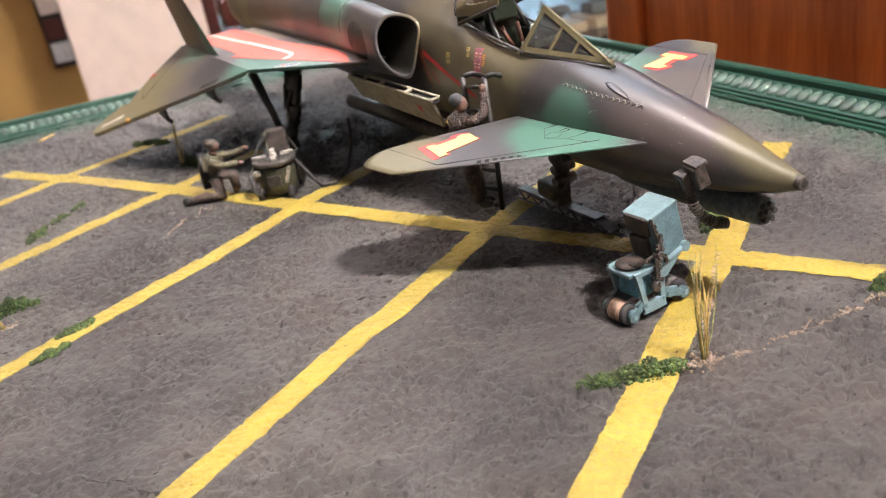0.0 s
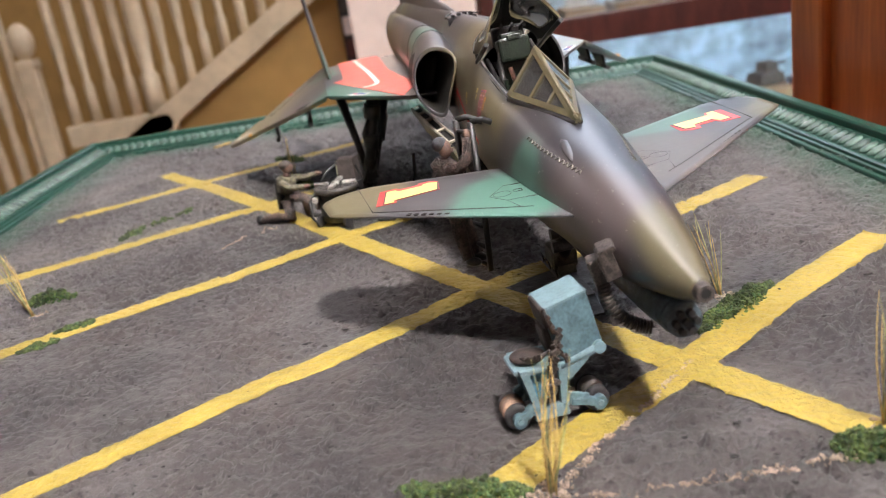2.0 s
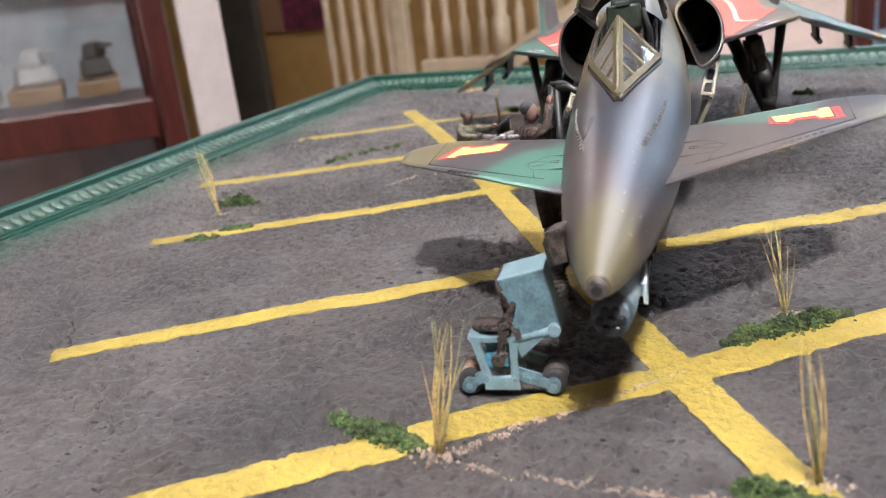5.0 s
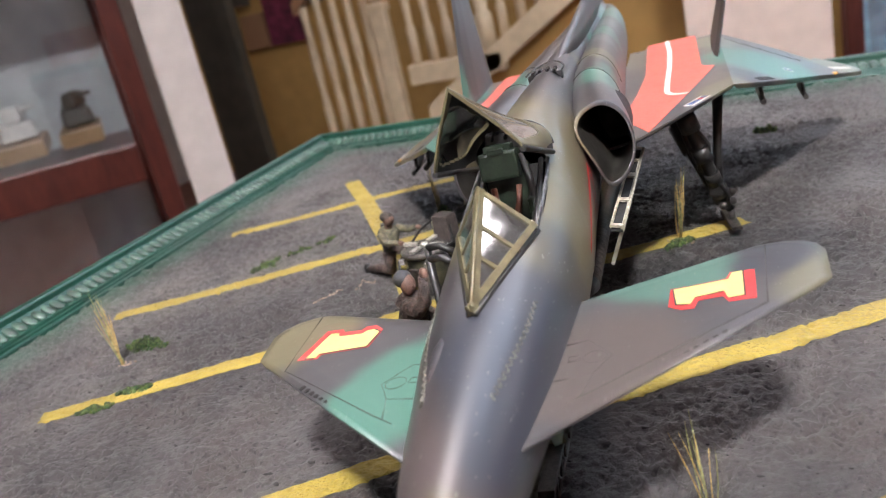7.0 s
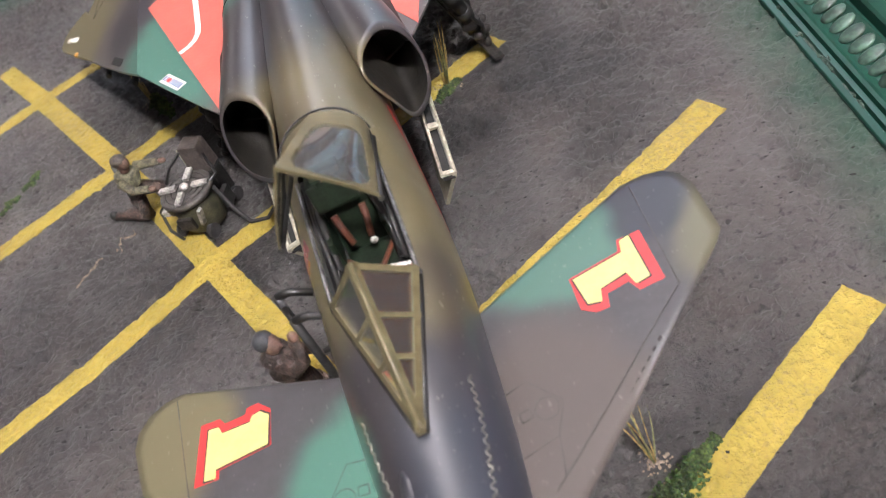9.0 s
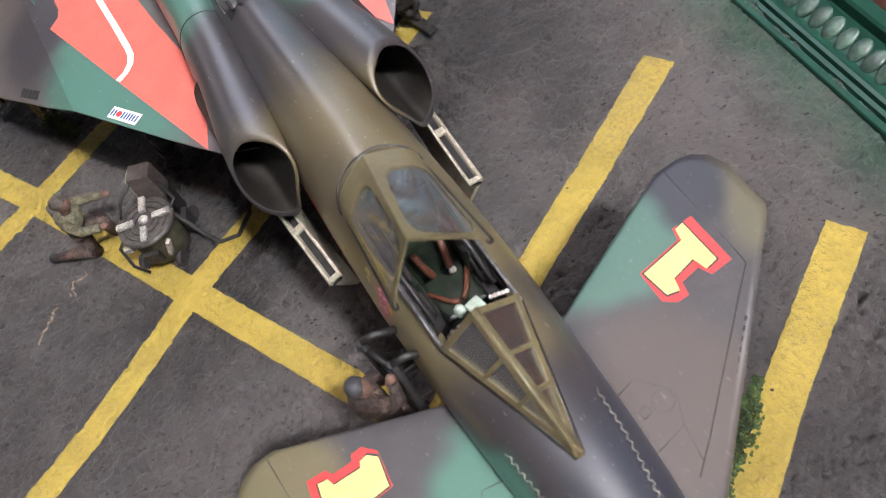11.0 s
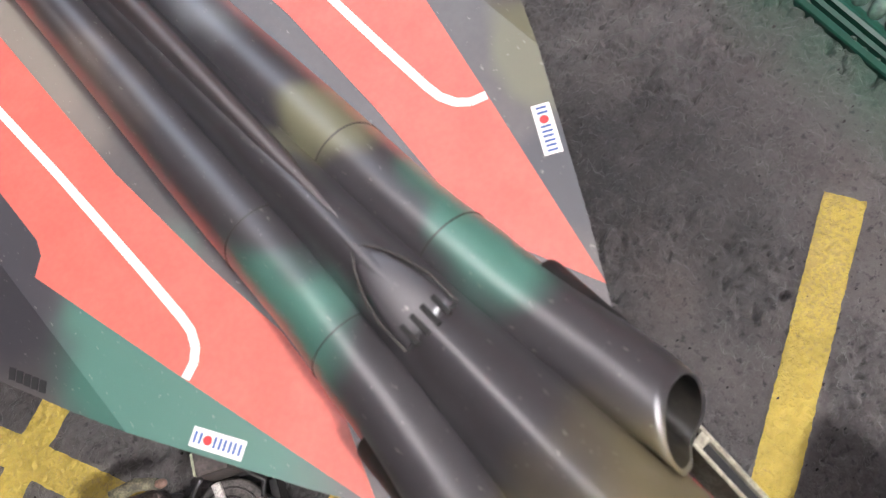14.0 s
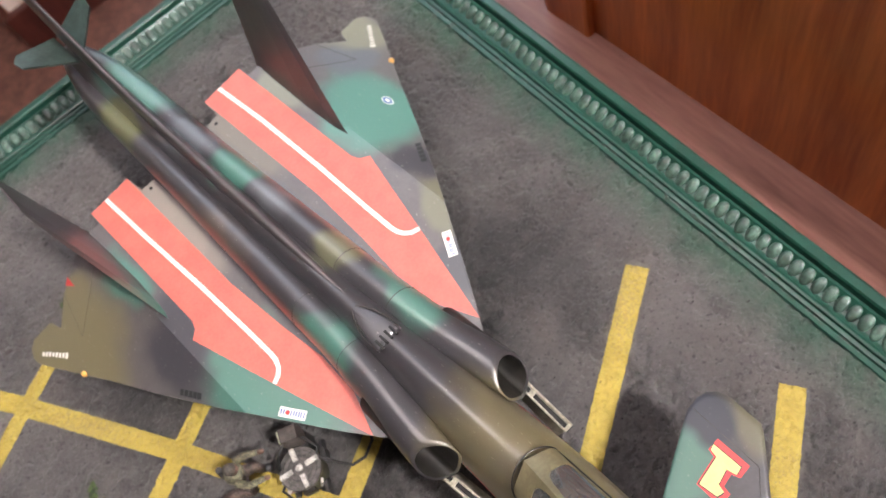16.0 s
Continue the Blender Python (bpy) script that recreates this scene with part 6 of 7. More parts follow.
def build_climber():
    """A figure on the ladder, one arm raised to it, in the jet's frame."""
    bm = shape()
    limb(bm, [(-20.5, -70.5, 8.2), (-21.3, -69.6, 14), (-21.5, -70, 20)], [1.5, 1.8, 2.1], 0)
    limb(bm, [(-18.6, -68.0, 8.2), (-19.0, -68.4, 14), (-20.6, -69.2, 20)], [1.4, 1.7, 2.1], 0)
    for x, y in ((-20.2, -71.4), (-18.2, -69.0)):
        blob(bm, (x + 0.4, y - 0.6, 7.7), (1.6, 2.3, 1.0), 3, (0, 0, 30))
    limb(bm, [(-21.2, -69.6, 19), (-21.8, -69.8, 23), (-22.3, -70.2, 28), (-22.2, -70.5, 31.4), (-21.9, -70.9, 32.8)], [2.6, 2.6, 3.2, 2.9, 1.4], 0)
    blob(bm, (-21.9, -68.6, 30.8), (1.7, 1.6, 1.6), 0)
    blob(bm, (-21.6, -72.4, 30.9), (1.7, 1.6, 1.6), 0)
    limb(bm, [(-22.2, -70.4, 30), (-21.8, -70.8, 33)], [1.1, 1.0], 1)
    blob(bm, (-21.3, -71.3, 34.8), (1.55, 1.7, 2.1), 1)
    blob(bm, (-22.2, -70.9, 35.9), (1.85, 1.95, 1.7), 2)
    blob(bm, (-20.0, -71.9, 34.4), (0.45, 0.45, 0.55), 1)
    limb(bm, [(-21.4, -72.6, 30.6), (-19.4, -74.6, 30.4), (-17.4, -75.4, 32.4), (-16.6, -74.6, 37.0)], [1.6, 1.45, 1.3, 1.05], 0)
    blob(bm, (-16.4, -74.5, 37.6), (0.9, 0.9, 1.2), 1)
    limb(bm, [(-22.4, -67.8, 29), (-20.4, -66.2, 26), (-17.6, -67.4, 25.6)], [1.5, 1.3, 1.0], 0)
    man = part("model_figure", bm, [M_FIG_DARK, M_SKIN, M_HAIR, M_BLACK])
    man.matrix_basis = JET @ pose(0, -0.001, 0.0022)
    tagged(man, "painted model man in brown overalls standing on the boarding ladder", "model figure")
    bm = shape()
    lo, hi = 7.5, 42.0
    for x, y in ((-17.6, -68.0), (-15.4, -74.6)):
        tube(bm, [(x - 1.0, y, lo), (x - 0.2, y, 20), (x + 0.4, y, hi)], 0.75, 8)
        tube(bm, [(x + 0.4, y, hi), (x + 3.0, y - 0.4, hi + 0.2), (x + 6.2, y - 0.8, hi - 1.6)], 0.7, 8)
    for z in (8.5, 13, 18, 23, 28, 33.5, 39.5):
        k = (z - lo) / (hi - lo) * 1.4 - 1.0
        tube(bm, [(-17.6 + k, -68.0, z), (-15.4 + k, -74.6, z)], 0.55, 8)
    for y in (-68.4, -74.4):
        tube(bm, [(-16.4, y, 26), (-10.6, y - 0.2, 26.4)], 0.6, 8)
    part("boarding_ladder", bm, M_BLACK, jet, "black boarding ladder hooked to the cockpit side")


def build_kneeler():
    bm = shape()
    w = pose(-0.0700, 0.0215, 0, 0, 0, -28) @ Matrix.Diagonal((1.12, 1.12, 0.95, 1.0))
    # facing +x in its own frame
    limb(bm, [(-8.5, -3.5, 1.4), (-3.0, -3.2, 2.4), (1.5, -3.0, 2.2), (0.6, -1.6, 8.2)], [1.2, 1.7, 2.0, 2.2], 1)
    limb(bm, [(4.6, 2.6, 1.4), (4.4, 2.4, 7.2), (0.2, 1.2, 8.2)], [1.3, 1.8, 2.2], 1)
    blob(bm, (-9.4, -3.6, 1.6), (1.4, 1.2, 1.8), 2)
    blob(bm, (5.6, 2.6, 0.9), (2.4, 1.2, 0.9), 2)
    limb(bm, [(0, 0, 7.4), (-0.4, 0, 11), (0.6, 0, 15), (1.0, 0, 16.4)], [2.8, 2.7, 3.2, 2.0], 0)
    limb(bm, [(1.0, 0, 16), (1.4, 0, 18)], [1.2, 1.1], 3)
    blob(bm, (1.8, 0, 19.2), (1.9, 1.6, 2.0), 3)
    blob(bm, (1.2, 0, 20.2), (2.1, 1.9, 1.7), 4)
    limb(bm, [(0.8, -3.0, 14.8), (4.6, -4.2, 13.2), (9.2, -3.4, 13.4)], [1.3, 1.15, 0.9], 0)
    limb(bm, [(0.8, 3.0, 14.8), (4.6, 4.6, 14.2), (8.8, 4.0, 15.6)], [1.3, 1.15, 0.9], 0)
    blob(bm, (10.0, -3.3, 13.5), (1.1, 0.8, 0.8), 3)
    blob(bm, (9.6, 3.9, 15.9), (1.1, 0.8, 0.8), 3)
    limb(bm, [(-3.4, 1.6, 16.5), (-3.8, 1.4, 10), (-3.6, 0.6, 4.0)], [1.0, 1.5, 1.2], 2)
    man = part("model_figure", bm, [M_FIG_OLIVE, M_FIG_DARK, M_BLACK, M_SKIN, M_HELMET], m=w)
    tagged(man, "painted model mechanic in olive shirt kneeling at a ground cart", "model figure")


M_HELMET = material("dusty_olive_helmet_paint", (0.055, 0.044, 0.034), 0.6, vary=0.5, scale=900)


def build_cart():
    root = thing("ground_power_cart", pose(-0.0520, 0.0078, 0, 0, 0, -30), "dark olive ground power cart with a round top and control box", "service cart")
    bm = shape()
    rings = [[(r * math.cos(a), r * math.sin(a) * 0.9, z) for a in (math.tau * k / 24 for k in range(24))] for z, r in ((1.6, 5.6), (2.2, 6.2), (10.5, 6.4), (11.2, 6.0))]
    loft(bm, rings)
    body = part("drum_body", bm, M_OLIVE_GEAR, root)
    bm = shape()
    loft(bm, [[(r * math.cos(a), r * math.sin(a), z) for a in (math.tau * k / 28 for k in range(28))] for z, r in ((11.2, 6.6), (11.8, 7.2), (12.6, 7.2), (13.0, 6.8))])
    top = part("round_top", bm, M_CART_TOP, root, "round grey-brown top plate")
    bm = shape()
    for r in (2.4, 4.0, 5.6):
        tube(bm, [(r * math.cos(a), r * math.sin(a), 13.05) for a in (math.tau * k / 24 for k in range(25))], 0.22, 5)
    part("top_ring", bm, M_DARK_METAL, top)
    for a in (20, 110, 200, 290):
        bm = shape()
        c, s = math.cos(radians(a)), math.sin(radians(a))
        box(bm, (c * 4.6, s * 4.6, 13.7), (4.6, 1.7, 1.0), (0, 0, a), bevel=0.3)
        part("clamp_arm", bm, M_PALE_METAL, root, "pale worn clamp arm")
    bm = shape()
    ball(bm, (0, 0, 13.6), (1.3, 1.3, 0.9), 10)
    part("centre_cap", bm, M_PALE_METAL, root)
    bm = shape()
    box(bm, (-1.0, 10.0, 15.4), (6.4, 5.2, 8.4), (0, 0, 10), bevel=0.5, taper=0.92)
    ctrl = part("control_box", bm, M_BOX_BROWN, root, "brown-grey control box")
    bm = shape()
    box(bm, (-4.4, 9.5, 15.4), (0.5, 4.0, 6.6), (0, 0, 10), bevel=0.15)
    face = part("dial_face", bm, M_DIAL, ctrl, "pale dial panel")
    bm = shape()
    for k in range(3):
        box(bm, (-4.75, 8.5 + k * 1.05, 17.0), (0.3, 0.6, 1.8), (0, 0, 10), bevel=0.05)
    box(bm, (-4.75, 9.4, 13.4), (0.3, 1.2, 0.9), (0, 0, 10), bevel=0.05)
    part("dials", bm, M_BLACK, face)
    bm = shape()
    box(bm, (-1, 9.5, 6.4), (7, 5.4, 9.6), (0, 0, 10), bevel=0.6)
    part("engine_block", bm, M_BLACK, root)
    for x, y in ((-5.0, -4.4), (5.0, -4.0), (-5.6, 8.0), (4.6, 9.0)):
        bm = shape()
        rod(bm, (x - 0.7, y, 2.0), (x + 0.7, y, 2.0), 2.0, 2.0, 16)
        part("cart_wheel", bm, M_TYRE, root)
    bm = shape()
    box(bm, (-6.6, -2.2, 8.4), (0.8, 2.6, 5.6), bevel=0.2)
    box(bm, (5.2, -4.6, 8.0), (1.0, 1.6, 5.6), (0, 20, 0), bevel=0.2)
    part("latch_plate", bm, M_PALE_METAL, root)
    bm = shape()
    tube(bm, [(6.0, 3.0, 11.0), (10.5, 1.2, 5.0), (14.0, 0.6, 0.9), (18.5, 2.2, 1.0), (22.5, 6.0, 5.0), (24.5, 9.0, 13.0), (24.6, 10.0, 20.0)], 0.55, 8)
    part("supply_hose", bm, M_TYRE, root, "black supply hose")
    for pts, r in (([(-5.0, -3.0, 11.6), (-7.6, -5.0, 9.0), (-6.2, -7.0, 4.0), (-3.0, -7.4, 1.4)], 0.45), ([(-3.0, 7.0, 18.6), (-6.0, 4.0, 16.0), (-6.4, 0.5, 13.4)], 0.4), ([(3.0, 8.6, 17.0), (6.4, 6.0, 13.0), (5.6, 2.0, 12.6)], 0.45)):
        bm = shape()
        tube(bm, pts, r, 7)
        part("control_cable", bm, M_BLACK, root)
    for x, y, z, sx, sy, sz, mat in ((-6.4, 1.8, 6.0, 1.6, 3.0, 4.4, M_BLACK), (0.8, -6.4, 6.6, 4.4, 1.4, 3.6, M_DARK_METAL), (6.6, 4.6, 6.0, 1.6, 4.0, 5.0, M_BLACK), (-4.6, -5.4, 9.6, 2.2, 2.0, 1.6, M_PALE_METAL)):
        bm = shape()
        box(bm, (x, y, z), (sx, sy, sz), (0, 0, 12), bevel=0.3)
        part("side_unit", bm, mat, root)


M_CART_TOP = material("grey_brown_worn_paint", (0.065, 0.058, 0.052), 0.45, 0.2, vary=0.35, scale=600)
M_BOX_BROWN = material("brown_grey_box_paint", (0.065, 0.052, 0.046), 0.5, vary=0.25, scale=500)
M_DIAL = material("pale_green_dial_paint", (0.34, 0.35, 0.23), 0.5, vary=0.2, scale=600)
build_climber()
build_kneeler()
build_cart()

# pale splinter lying near the back of the board
bm = shape()
box(bm, (0, 0, 0.6), (1.6, 11, 0.8), (0, 0, 0), bevel=0.25)
tagged(part("wood_splinter", bm, M_STRAW, m=pose(-0.128, 0.192, 0.0004, 0, 0, -35)), "pale wood splinter lying on the tarmac", "splinter")


# ---- the room round the board ----
def solid(name, c, s, mat, label, category, kind="", bevel=0.0, turn=(0, 0, 0), parent=None):
    """A box in metres."""
    bm = shape()
    box(bm, [v * 1000 for v in c], [v * 1000 for v in s], turn, bevel * 1000)
    ob = part(name, bm, mat, parent)
    return tagged(ob, label, category, kind=kind) if category else ob


M_WALL_TAN = material("tan_wall_paint", (0.40, 0.235, 0.070), 0.7, vary=0.08, scale=3, bump=0.1, dist=0.002)
M_WALL_CREAM = material("cream_wall_paint", (0.38, 0.33, 0.30), 0.7, vary=0.06, scale=3, bump=0.1, dist=0.002)
M_CEILING = material("white_ceiling", (0.55, 0.53, 0.52), 0.8, vary=0.05, scale=3, bump=0.1, dist=0.002)
M_CARPET = material("brown_red_carpet", (0.12, 0.045, 0.03), 0.9, vary=0.25, scale=30, bump=0.3, dist=0.004)
M_STAIR_CREAM = material("cream_stair_paint", (0.62, 0.50, 0.33), 0.5, vary=0.08, scale=8, bump=0.05)
M_CREAM = material("cream_card", (0.72, 0.60, 0.52), 0.6, vary=0.05, scale=6, bump=0.05)
M_WHITE_POST = material("white_post_paint", (0.54, 0.49, 0.45), 0.55, vary=0.06, scale=6, bump=0.05)
M_DARK_RED = wood("dark_mahogany", (0.042, 0.010, 0.008), (0.095, 0.024, 0.017), 8, (4, 4, 0.8), 0.3)
M_DARK_DOOR = material("dark_green_grey_door", (0.055, 0.050, 0.038), 0.5, vary=0.15, scale=6)
M_PANEL_LAMP = lamp_material("ceiling_lamp_panel", (1.0, 0.93, 0.92), PANEL_LIGHT)
M_KEY_LAMP = lamp_material("bright_ceiling_lamp_panel", (0.97, 0.94, 0.93), KEY_LIGHT)
M_NORTH_LAMP = lamp_material("cool_ceiling_lamp_panel", (0.76, 0.85, 1.0), NORTH_LIGHT)
M_TOP_LAMP = lamp_material("warm_ceiling_lamp_panel", (1.0, 0.90, 0.88), TOP_LIGHT)
M_FILL_LAMP = lamp_material("dim_fill_lamp_panel", (0.92, 0.93, 1.0), SOFT_LIGHT)

FLOOR, CEIL = -0.93, 1.75
solid("floor", (0, 0.6, FLOOR - 0.05), (7.4, 7.4, 0.1), M_CARPET, "brown red carpet floor", "floor", "structure")
solid("ceiling", (0, 0.6, CEIL + 0.05), (7.4, 7.4, 0.1), M_CEILING, "plain white ceiling", "ceiling", "structure")
for name, c, s, mat in (("wall_north", (0, 4.25, 0.41), (7.4, 0.1, 2.68), M_WALL_TAN), ("wall_south", (0, -3.05, 0.41), (7.4, 0.1, 2.68), M_WALL_CREAM), ("wall_east", (3.65, 0.6, 0.41), (0.1, 7.2, 2.68), M_WALL_CREAM), ("wall_west", (-3.65, 0.6, 0.41), (0.1, 7.2, 2.68), M_WALL_CREAM)):
    solid(name, c, s, mat, "plain painted wall", "wall", "structure")
# out of view: first three follow shadows and highlights, the rest are added fill
for x, y in ((0.44, -1.10), (0.42, 1.55), (-0.10, 0.30), (-2.2, -0.9), (2.3, -0.9), (-2.0, 2.6), (0.5, 2.9), (2.3, 2.2)):
    lamp = thing("ceiling_light", pose(x, y, CEIL - 0.03), "flat lit ceiling light panel out of view", "ceiling light", "ceiling lights")
    wide = 0.32 if y == -1.10 else 2.2 if y == 1.55 else 1.0
    bm = shape()
    box(bm, (0, 0, -12), (580 * wide, 580 * wide, 8), bevel=3)
    part("diffuser", bm, M_KEY_LAMP if y == -1.10 else M_NORTH_LAMP if y == 1.55 else M_TOP_LAMP if y == 0.30 else M_PANEL_LAMP if y > 2 else M_FILL_LAMP, lamp)
    bm = shape()
    for s in (-1, 1):
        box(bm, (s * (290 * wide + 10), 0, 0), (20, 580 * wide + 40, 60), bevel=3)
        box(bm, (0, s * (290 * wide + 10), 0), (580 * wide, 20, 60), bevel=3)
    part("lamp_frame", bm, M_CEILING, lamp)

# shelf under the board and the cherry panel beside it
shelf = thing("shelf_unit", pose(-0.028, -0.015, FLOOR), "walnut veneer shelf unit carrying the board", "shelf")
bm = shape()
box(bm, (0, 0, 899), (356, 500, 36), bevel=2)
part("shelf_board", bm, M_WALNUT, shelf)
bm = shape()
box(bm, (0, 0, 439.5), (340, 480, 879), bevel=2)
part("shelf_base", bm, M_WALNUT, shelf)
cabinet = thing("cherry_cabinet", pose(0.243, -0.575, -0.30, 0, 0, 1.7), "tall cherry veneer cabinet with a plain side panel", "cabinet")
bm = shape()
box(bm, (55, 340, -40), (270, 680, 920), bevel=3)
part("cabinet_side", bm, M_CHERRY, cabinet)
bm = shape()
box(bm, (-81, 668, -40), (6, 26, 920), bevel=2)
part("edge_strip", bm, M_CHERRY, cabinet)

# square cream column standing on the floor behind the board
col = thing("cream_column", pose(-0.002, 1.64, FLOOR), "plain cream painted square column", "column")
bm = shape()
box(bm, (0, 0, 1340), (256, 256, 2678), bevel=4)
part("shaft", bm, M_CREAM, col)
bm = shape()
box(bm, (0, 0, 50), (290, 290, 100), bevel=6)
part("plinth", bm, M_DARK_RED, col, "dark red wooden plinth")

# staircase with a cream balustrade
stairs = thing("staircase", pose(0, 2.15, 0), "cream painted staircase rail with turned balusters over a tan wall", "staircase")
slope = 0.61
string = lambda x: -0.145 + (x + 0.61) * slope
bm = shape()
for a, b, lift, thick in ((-0.96, 0.12, 0.0, 0.20),):
    slab(bm, [(a * 1000, -25), (b * 1000, -25), (b * 1000, 25), (a * 1000, 25)], lambda x, y: string(x / 1000) * 1000 + 30, lambda x, y: string(x / 1000) * 1000 - 40)
part("stringer", bm, M_STAIR_CREAM, stairs)
for k in range(19):
    x = -0.972 + k * 0.057
    bm = shape()
    z0 = max(string(x), -0.21) * 1000
    z1 = min(z0 + 840, 1730)
    thick = 1.9 if k == 4 else 1.0
    loft(bm, [[(x * 1000 + thick * r * math.cos(a), thick * r * math.sin(a), z) for a in (math.tau * (q + 0.5) / 8 for q in range(8))] for z, r in ((z0, 14), (z0 + 110, 14), (z0 + 125, 9), (z0 + 230, 15), (z0 + (z1 - z0) * 0.75, 9), (z1 - 160, 14), (z1, 14))])
    part("baluster", bm, M_STAIR_CREAM, stairs)
bm = shape()
box(bm, (-850, 0, -232), (300, 50, 60), bevel=5)
part("landing_rail", bm, M_STAIR_CREAM, stairs)
bm = shape()
box(bm, (-1060, 0, -475), (46, 46, 900), bevel=6)
ball(bm, (-1060, 0, 42), (34, 34, 50), 16)
box(bm, (-1060, 0, -20), (56, 56, 28), bevel=8)
part("newel_post", bm, M_STAIR_CREAM, stairs, "cream newel post with a ball cap")
for k in range(5):
    x = -1115 - k * 52
    z1, z0 = 25 + (x + 1325) * 0.85, -300 + (x + 1325) * 0.30
    bm = shape()
    loft(bm, [[(x + r * math.cos(a), 20 + r * math.sin(a), z) for a in (math.tau * (q + 0.5) / 8 for q in range(8))] for z, r in ((z0 - 300, 14), (z0, 14), (z0 + 60, 10), (z0 + 130, 15), (z1 - 60, 10), (z1, 14))])
    part("baluster", bm, M_STAIR_CREAM, stairs)
bm = shape()
slab(bm, [(-1345, -5), (-1085, -5), (-1085, 45), (-1345, 45)], lambda x, y: 60 + (x + 1325) * 0.85, lambda x, y: 22 + (x + 1325) * 0.85)
part("lower_handrail", bm, M_TAN, stairs, "brown wooden handrail")
bm = shape()
slab(bm, [(-950, 30), (130, 30), (130, 70), (-950, 70)], lambda x, y: min(string(x / 1000), 1.74) * 1000 - 20, lambda x, y: -930)
part("stair_wall", bm, M_WALL_TAN, stairs, "tan painted wall below the stairs")

# pictures on the far wall
M_PURPLE = material("dark_red_purple_cloth", (0.10, 0.012, 0.03), 0.7, vary=0.5, scale=12)
for x, z, w, h, mat, label in ((-2.60, -0.02, 0.27, 0.38, M_PURPLE, "dark red and purple hanging banner"), (-2.885, 0.12, 0.12, 0.15, M_DARK_DOOR, "small dark framed picture"), (-2.90, 0.31, 0.12, 0.14, M_DARK_DOOR, "small dark framed picture"), (-2.83, -0.11, 0.16, 0.20, M_TAN, "small brown framed picture"), (-2.44, 0.10, 0.20, 0.24, M_BLACK, "dark round wall ornament")):
    solid("wall_picture", (x, 4.18, z), (w, 0.03, h), mat, label, "picture", bevel=0.004)


def display_cabinet(name, m, width, label, lit):
    """A mahogany-framed glass case, its front along its own x axis, with shelves and models in it."""
    root = thing(name, m, label, "display cabinet")
    for x in (0, width):
        bm = shape()
        box(bm, (x, 0, 1150), (38, 50, 2300), bevel=4)
        box(bm, (x, 480, 1150), (55, 55, 2300), bevel=4)
        part("post", bm, M_DARK_RED, root)
    for z in (90, 790, 1290, 1800):
        bm = shape()
        box(bm, (width / 2, 0, z), (width - 56, 40, 70 if z == 790 else 46), bevel=4)
        part("rail", bm, M_DARK_RED, root)
        bm = shape()
        box(bm, (width / 2, 240, z), (width - 60, 430, 22), bevel=2)
        part("cabinet_shelf", bm, M_DARK_RED, root)
    bm = shape()
    box(bm, (width / 2, 500, 1150), (width, 14, 2300))
    part("back_panel", bm, M_CASE_BLUE if lit else M_CASE_BACK, root, "pale blue-grey back panel" if lit else "pale grey back panel")
    bm = shape()
    box(bm, (width / 2, -8, 1150), (width - 60, 4, 2280))
    part("glass_front", bm, M_CASE_GLASS, root, "clear glass front").visible_shadow = False
    if lit:
        bm = shape()
        box(bm, (width / 2, 240, 500), (width - 60, 430, 14), bevel=2)
        part("glass_shelf", bm, M_CASE_GLASS, root, "clear glass shelf").visible_shadow = False
        for z in (770, 1270, 1780):
            bm = shape()
            rod(bm, (60, 34, z), (width - 60, 34, z), 8, 8, 10)
            part("case_lamp", bm, M_CASE_LAMP, root, "glowing white tube lamp")


M_CASE_BACK = material("pale_grey_case_lining", (0.50, 0.52, 0.52), 0.6, vary=0.12, scale=4)
M_CASE_BLUE = material("pale_blue_case_lining", (0.42, 0.53, 0.60), 0.5, vary=0.35, scale=5)
M_CASE_GLASS = glass("case_glass", (0.93, 0.96, 0.97), 0.02, 0.3)
M_CASE_LAMP = lamp_material("case_tube_lamp", (0.66, 0.86, 1.0), 55.0)
WEST_CASE = pose(-1.93, 0.16, FLOOR, 0, 0, 43)
EAST_CASE = pose(0.19, 1.95, FLOOR, 0, 0, -3)
display_cabinet("display_cabinet", WEST_CASE, 1240, "mahogany framed glass display cabinet with models", False)
display_cabinet("display_cabinet", EAST_CASE, 1750, "mahogany framed glass display cabinet with lit models", True)


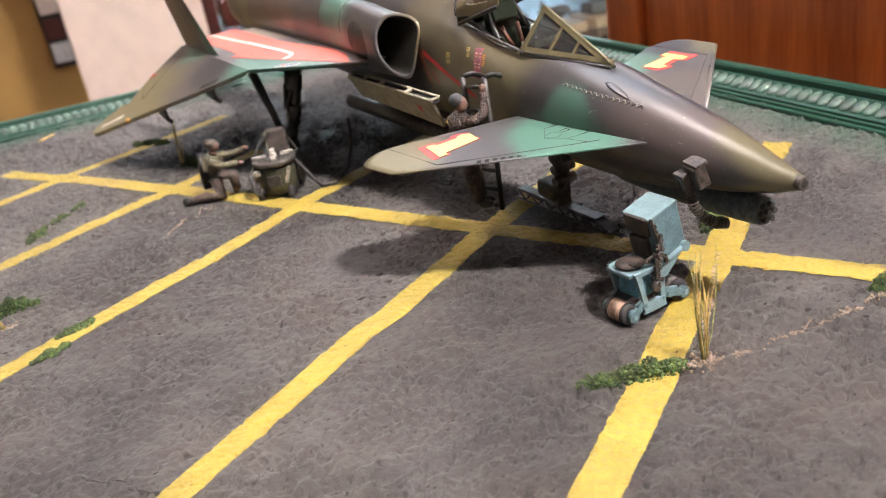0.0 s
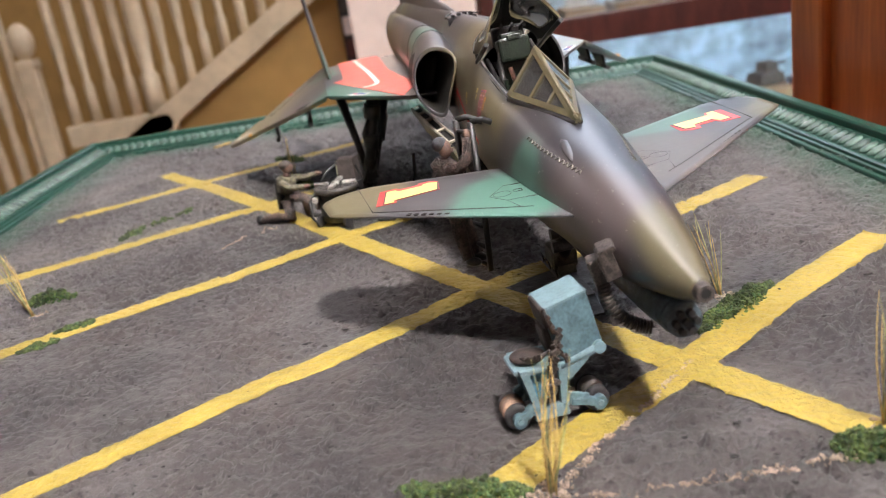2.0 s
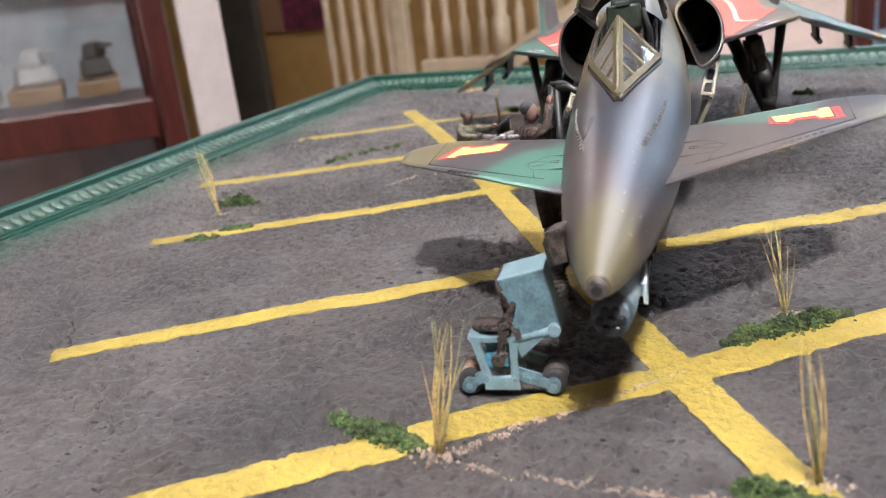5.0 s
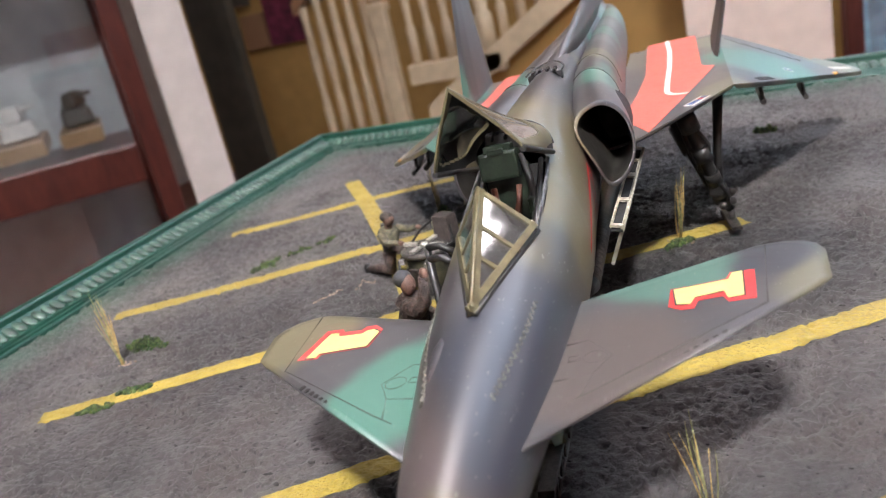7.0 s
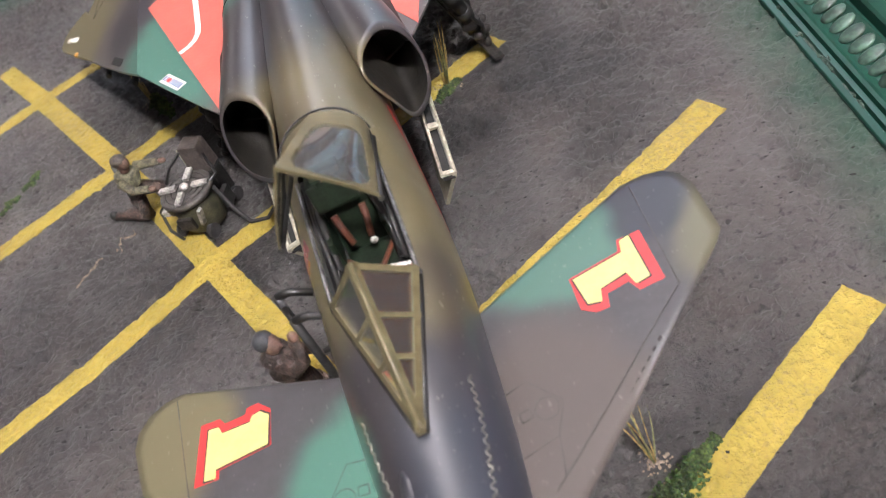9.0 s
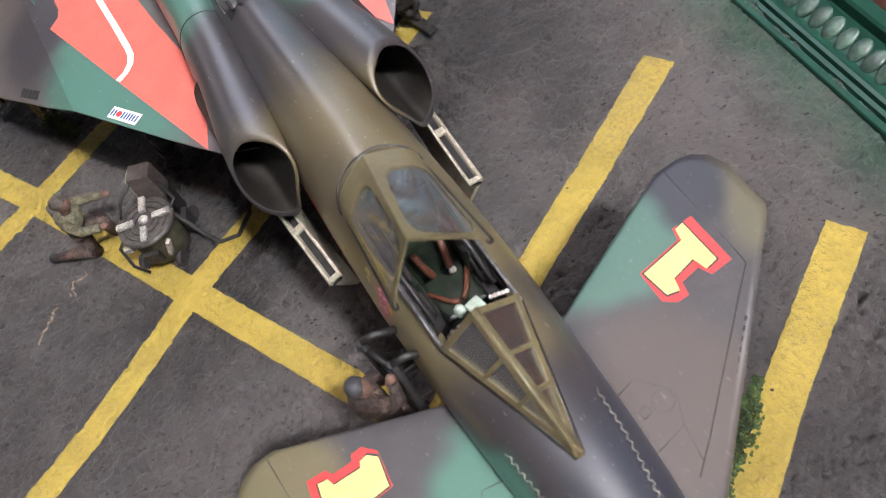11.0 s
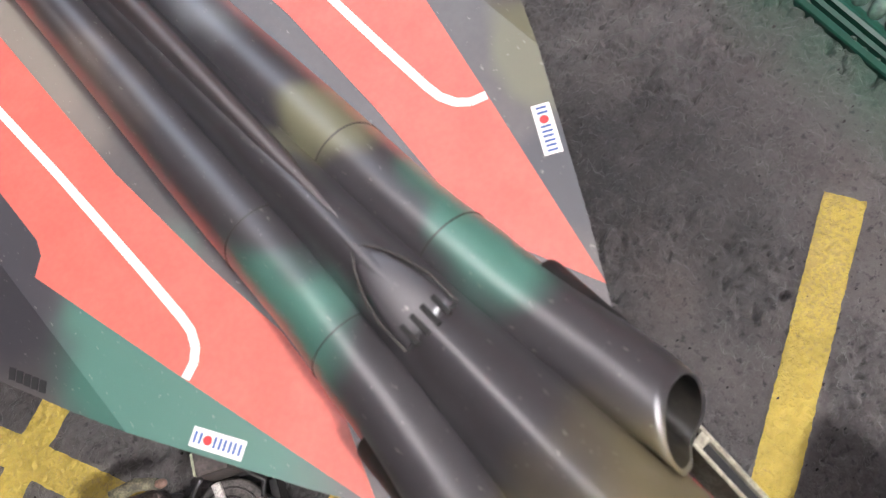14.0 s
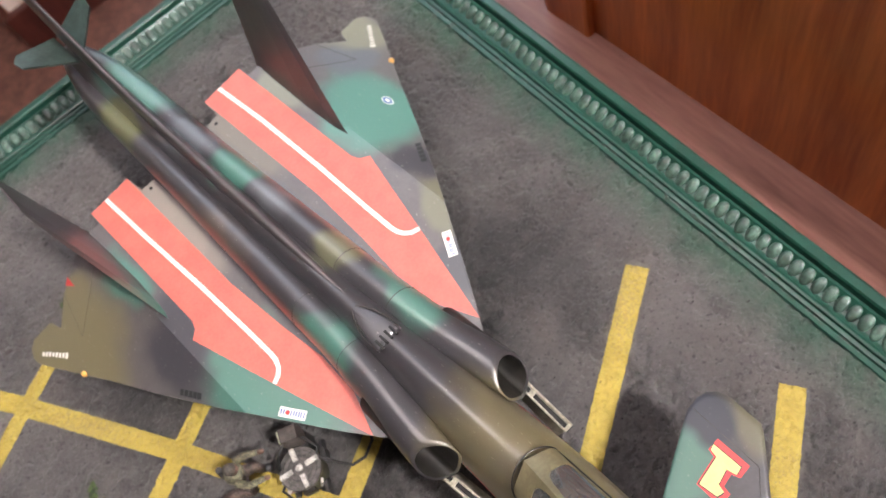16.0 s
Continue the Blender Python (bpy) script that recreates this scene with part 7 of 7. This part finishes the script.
def case_models(m, width, z, seed, pale):
    """Small model scenes on plinths in a case."""
    rnd = random.Random(seed)
    x = 110.0
    while x < width - 120:
        w = rnd.uniform(80, 150)
        spot = m @ pose((x + w / 2) * MM, 0.22, z * MM)
        kind = rnd.random()
        root = thing("boxed_model", spot, rnd.choice(("small dark model on a wooden plinth", "small pale model on a wooden plinth")), "model")
        bm = shape()
        box(bm, (0, 0, 16), (w * 0.86, 180, 30), bevel=4)
        part("plinth", bm, M_CASE_WOOD if kind < 0.7 else M_DARK_RED, root)
        bm = shape()
        if kind < 0.45:
            box(bm, (0, 0, 52), (w * 0.66, 84, 34), (0, 0, rnd.uniform(-20, 20)), bevel=8, taper=0.85)
            box(bm, (w * 0.04, 0, 84), (w * 0.34, 58, 30), (0, 0, rnd.uniform(-30, 30)), bevel=8, taper=0.8)
            tube(bm, [(w * 0.1, 0, 86), (w * 0.42, -14, 92)], [5, 4], 8)
        else:
            ball(bm, (0, 0, 62), (w * 0.44, 20, 20), 12, (0, 0, rnd.uniform(-25, 25)))
            box(bm, (0, 0, 62), (w * 0.20, 150, 6), (0, 0, rnd.uniform(-25, 25)), bevel=2)
            box(bm, (-w * 0.34, 6, 84), (w * 0.12, 5, 44), (0, 0, 0), bevel=2, taper=0.6)
            rod(bm, (0, 0, 30), (0, 0, 50), 5, 4, 8)
        part("model_body", bm, rnd.choice((M_BLACK, M_DARK_DOOR, M_DARK_METAL, M_CASE_PALE) if pale else (M_BLACK, M_DARK_DOOR, M_PIT)), root)
        x += w + rnd.uniform(4, 26)


M_CASE_WOOD = wood("pale_oak_plinth", (0.25, 0.15, 0.07), (0.45, 0.30, 0.17), 12, (1, 5, 5), 0.4)
M_CASE_PALE = material("pale_model_plastic", (0.55, 0.53, 0.50), 0.5, vary=0.1, scale=20)
for m, w, seed, pale in ((WEST_CASE, 1240, 2, True), (EAST_CASE, 1750, 8, True)):
    for z in ((101, 826, 1302) if m is WEST_CASE else (101, 507, 801, 1301)):
        case_models(m, w, z, seed + z, pale)

# white post and dark doorway between cabinet and stairs
post = thing("white_post", pose(-0.988, 1.09, FLOOR, 0, 0, 40), "plain white painted square post", "post")
bm = shape()
box(bm, (0, 0, 1340), (78, 78, 2678), bevel=4)
part("post_shaft", bm, M_WHITE_POST, post)
bm = shape()
box(bm, (0, 0, 40), (125, 125, 80), bevel=4)
part("post_foot", bm, M_WHITE_POST, post)
solid("dark_door", (-1.785, 2.35, 0.12), (0.17, 0.05, 2.1), M_DARK_DOOR, "dark grey-green painted door", "door", bevel=0.004)

# row of small framed photographs on the tan wall
rack = thing("photo_strip", pose(-0.168, 2.168, -0.085), "dark vertical strip frame holding small photographs", "picture frame")
bm = shape()
box(bm, (0, 0, 0), (58, 14, 250), bevel=3)
part("strip_frame", bm, M_BLACK, rack)
for z, mat in ((96, M_DARK_DOOR), (34, M_CREAM), (-28, M_DARK_RED), (-88, M_CASE_PALE)):
    bm = shape()
    box(bm, (0, -8.5, z), (46, 3, 50), bevel=1)
    part("photograph", bm, mat, rack)
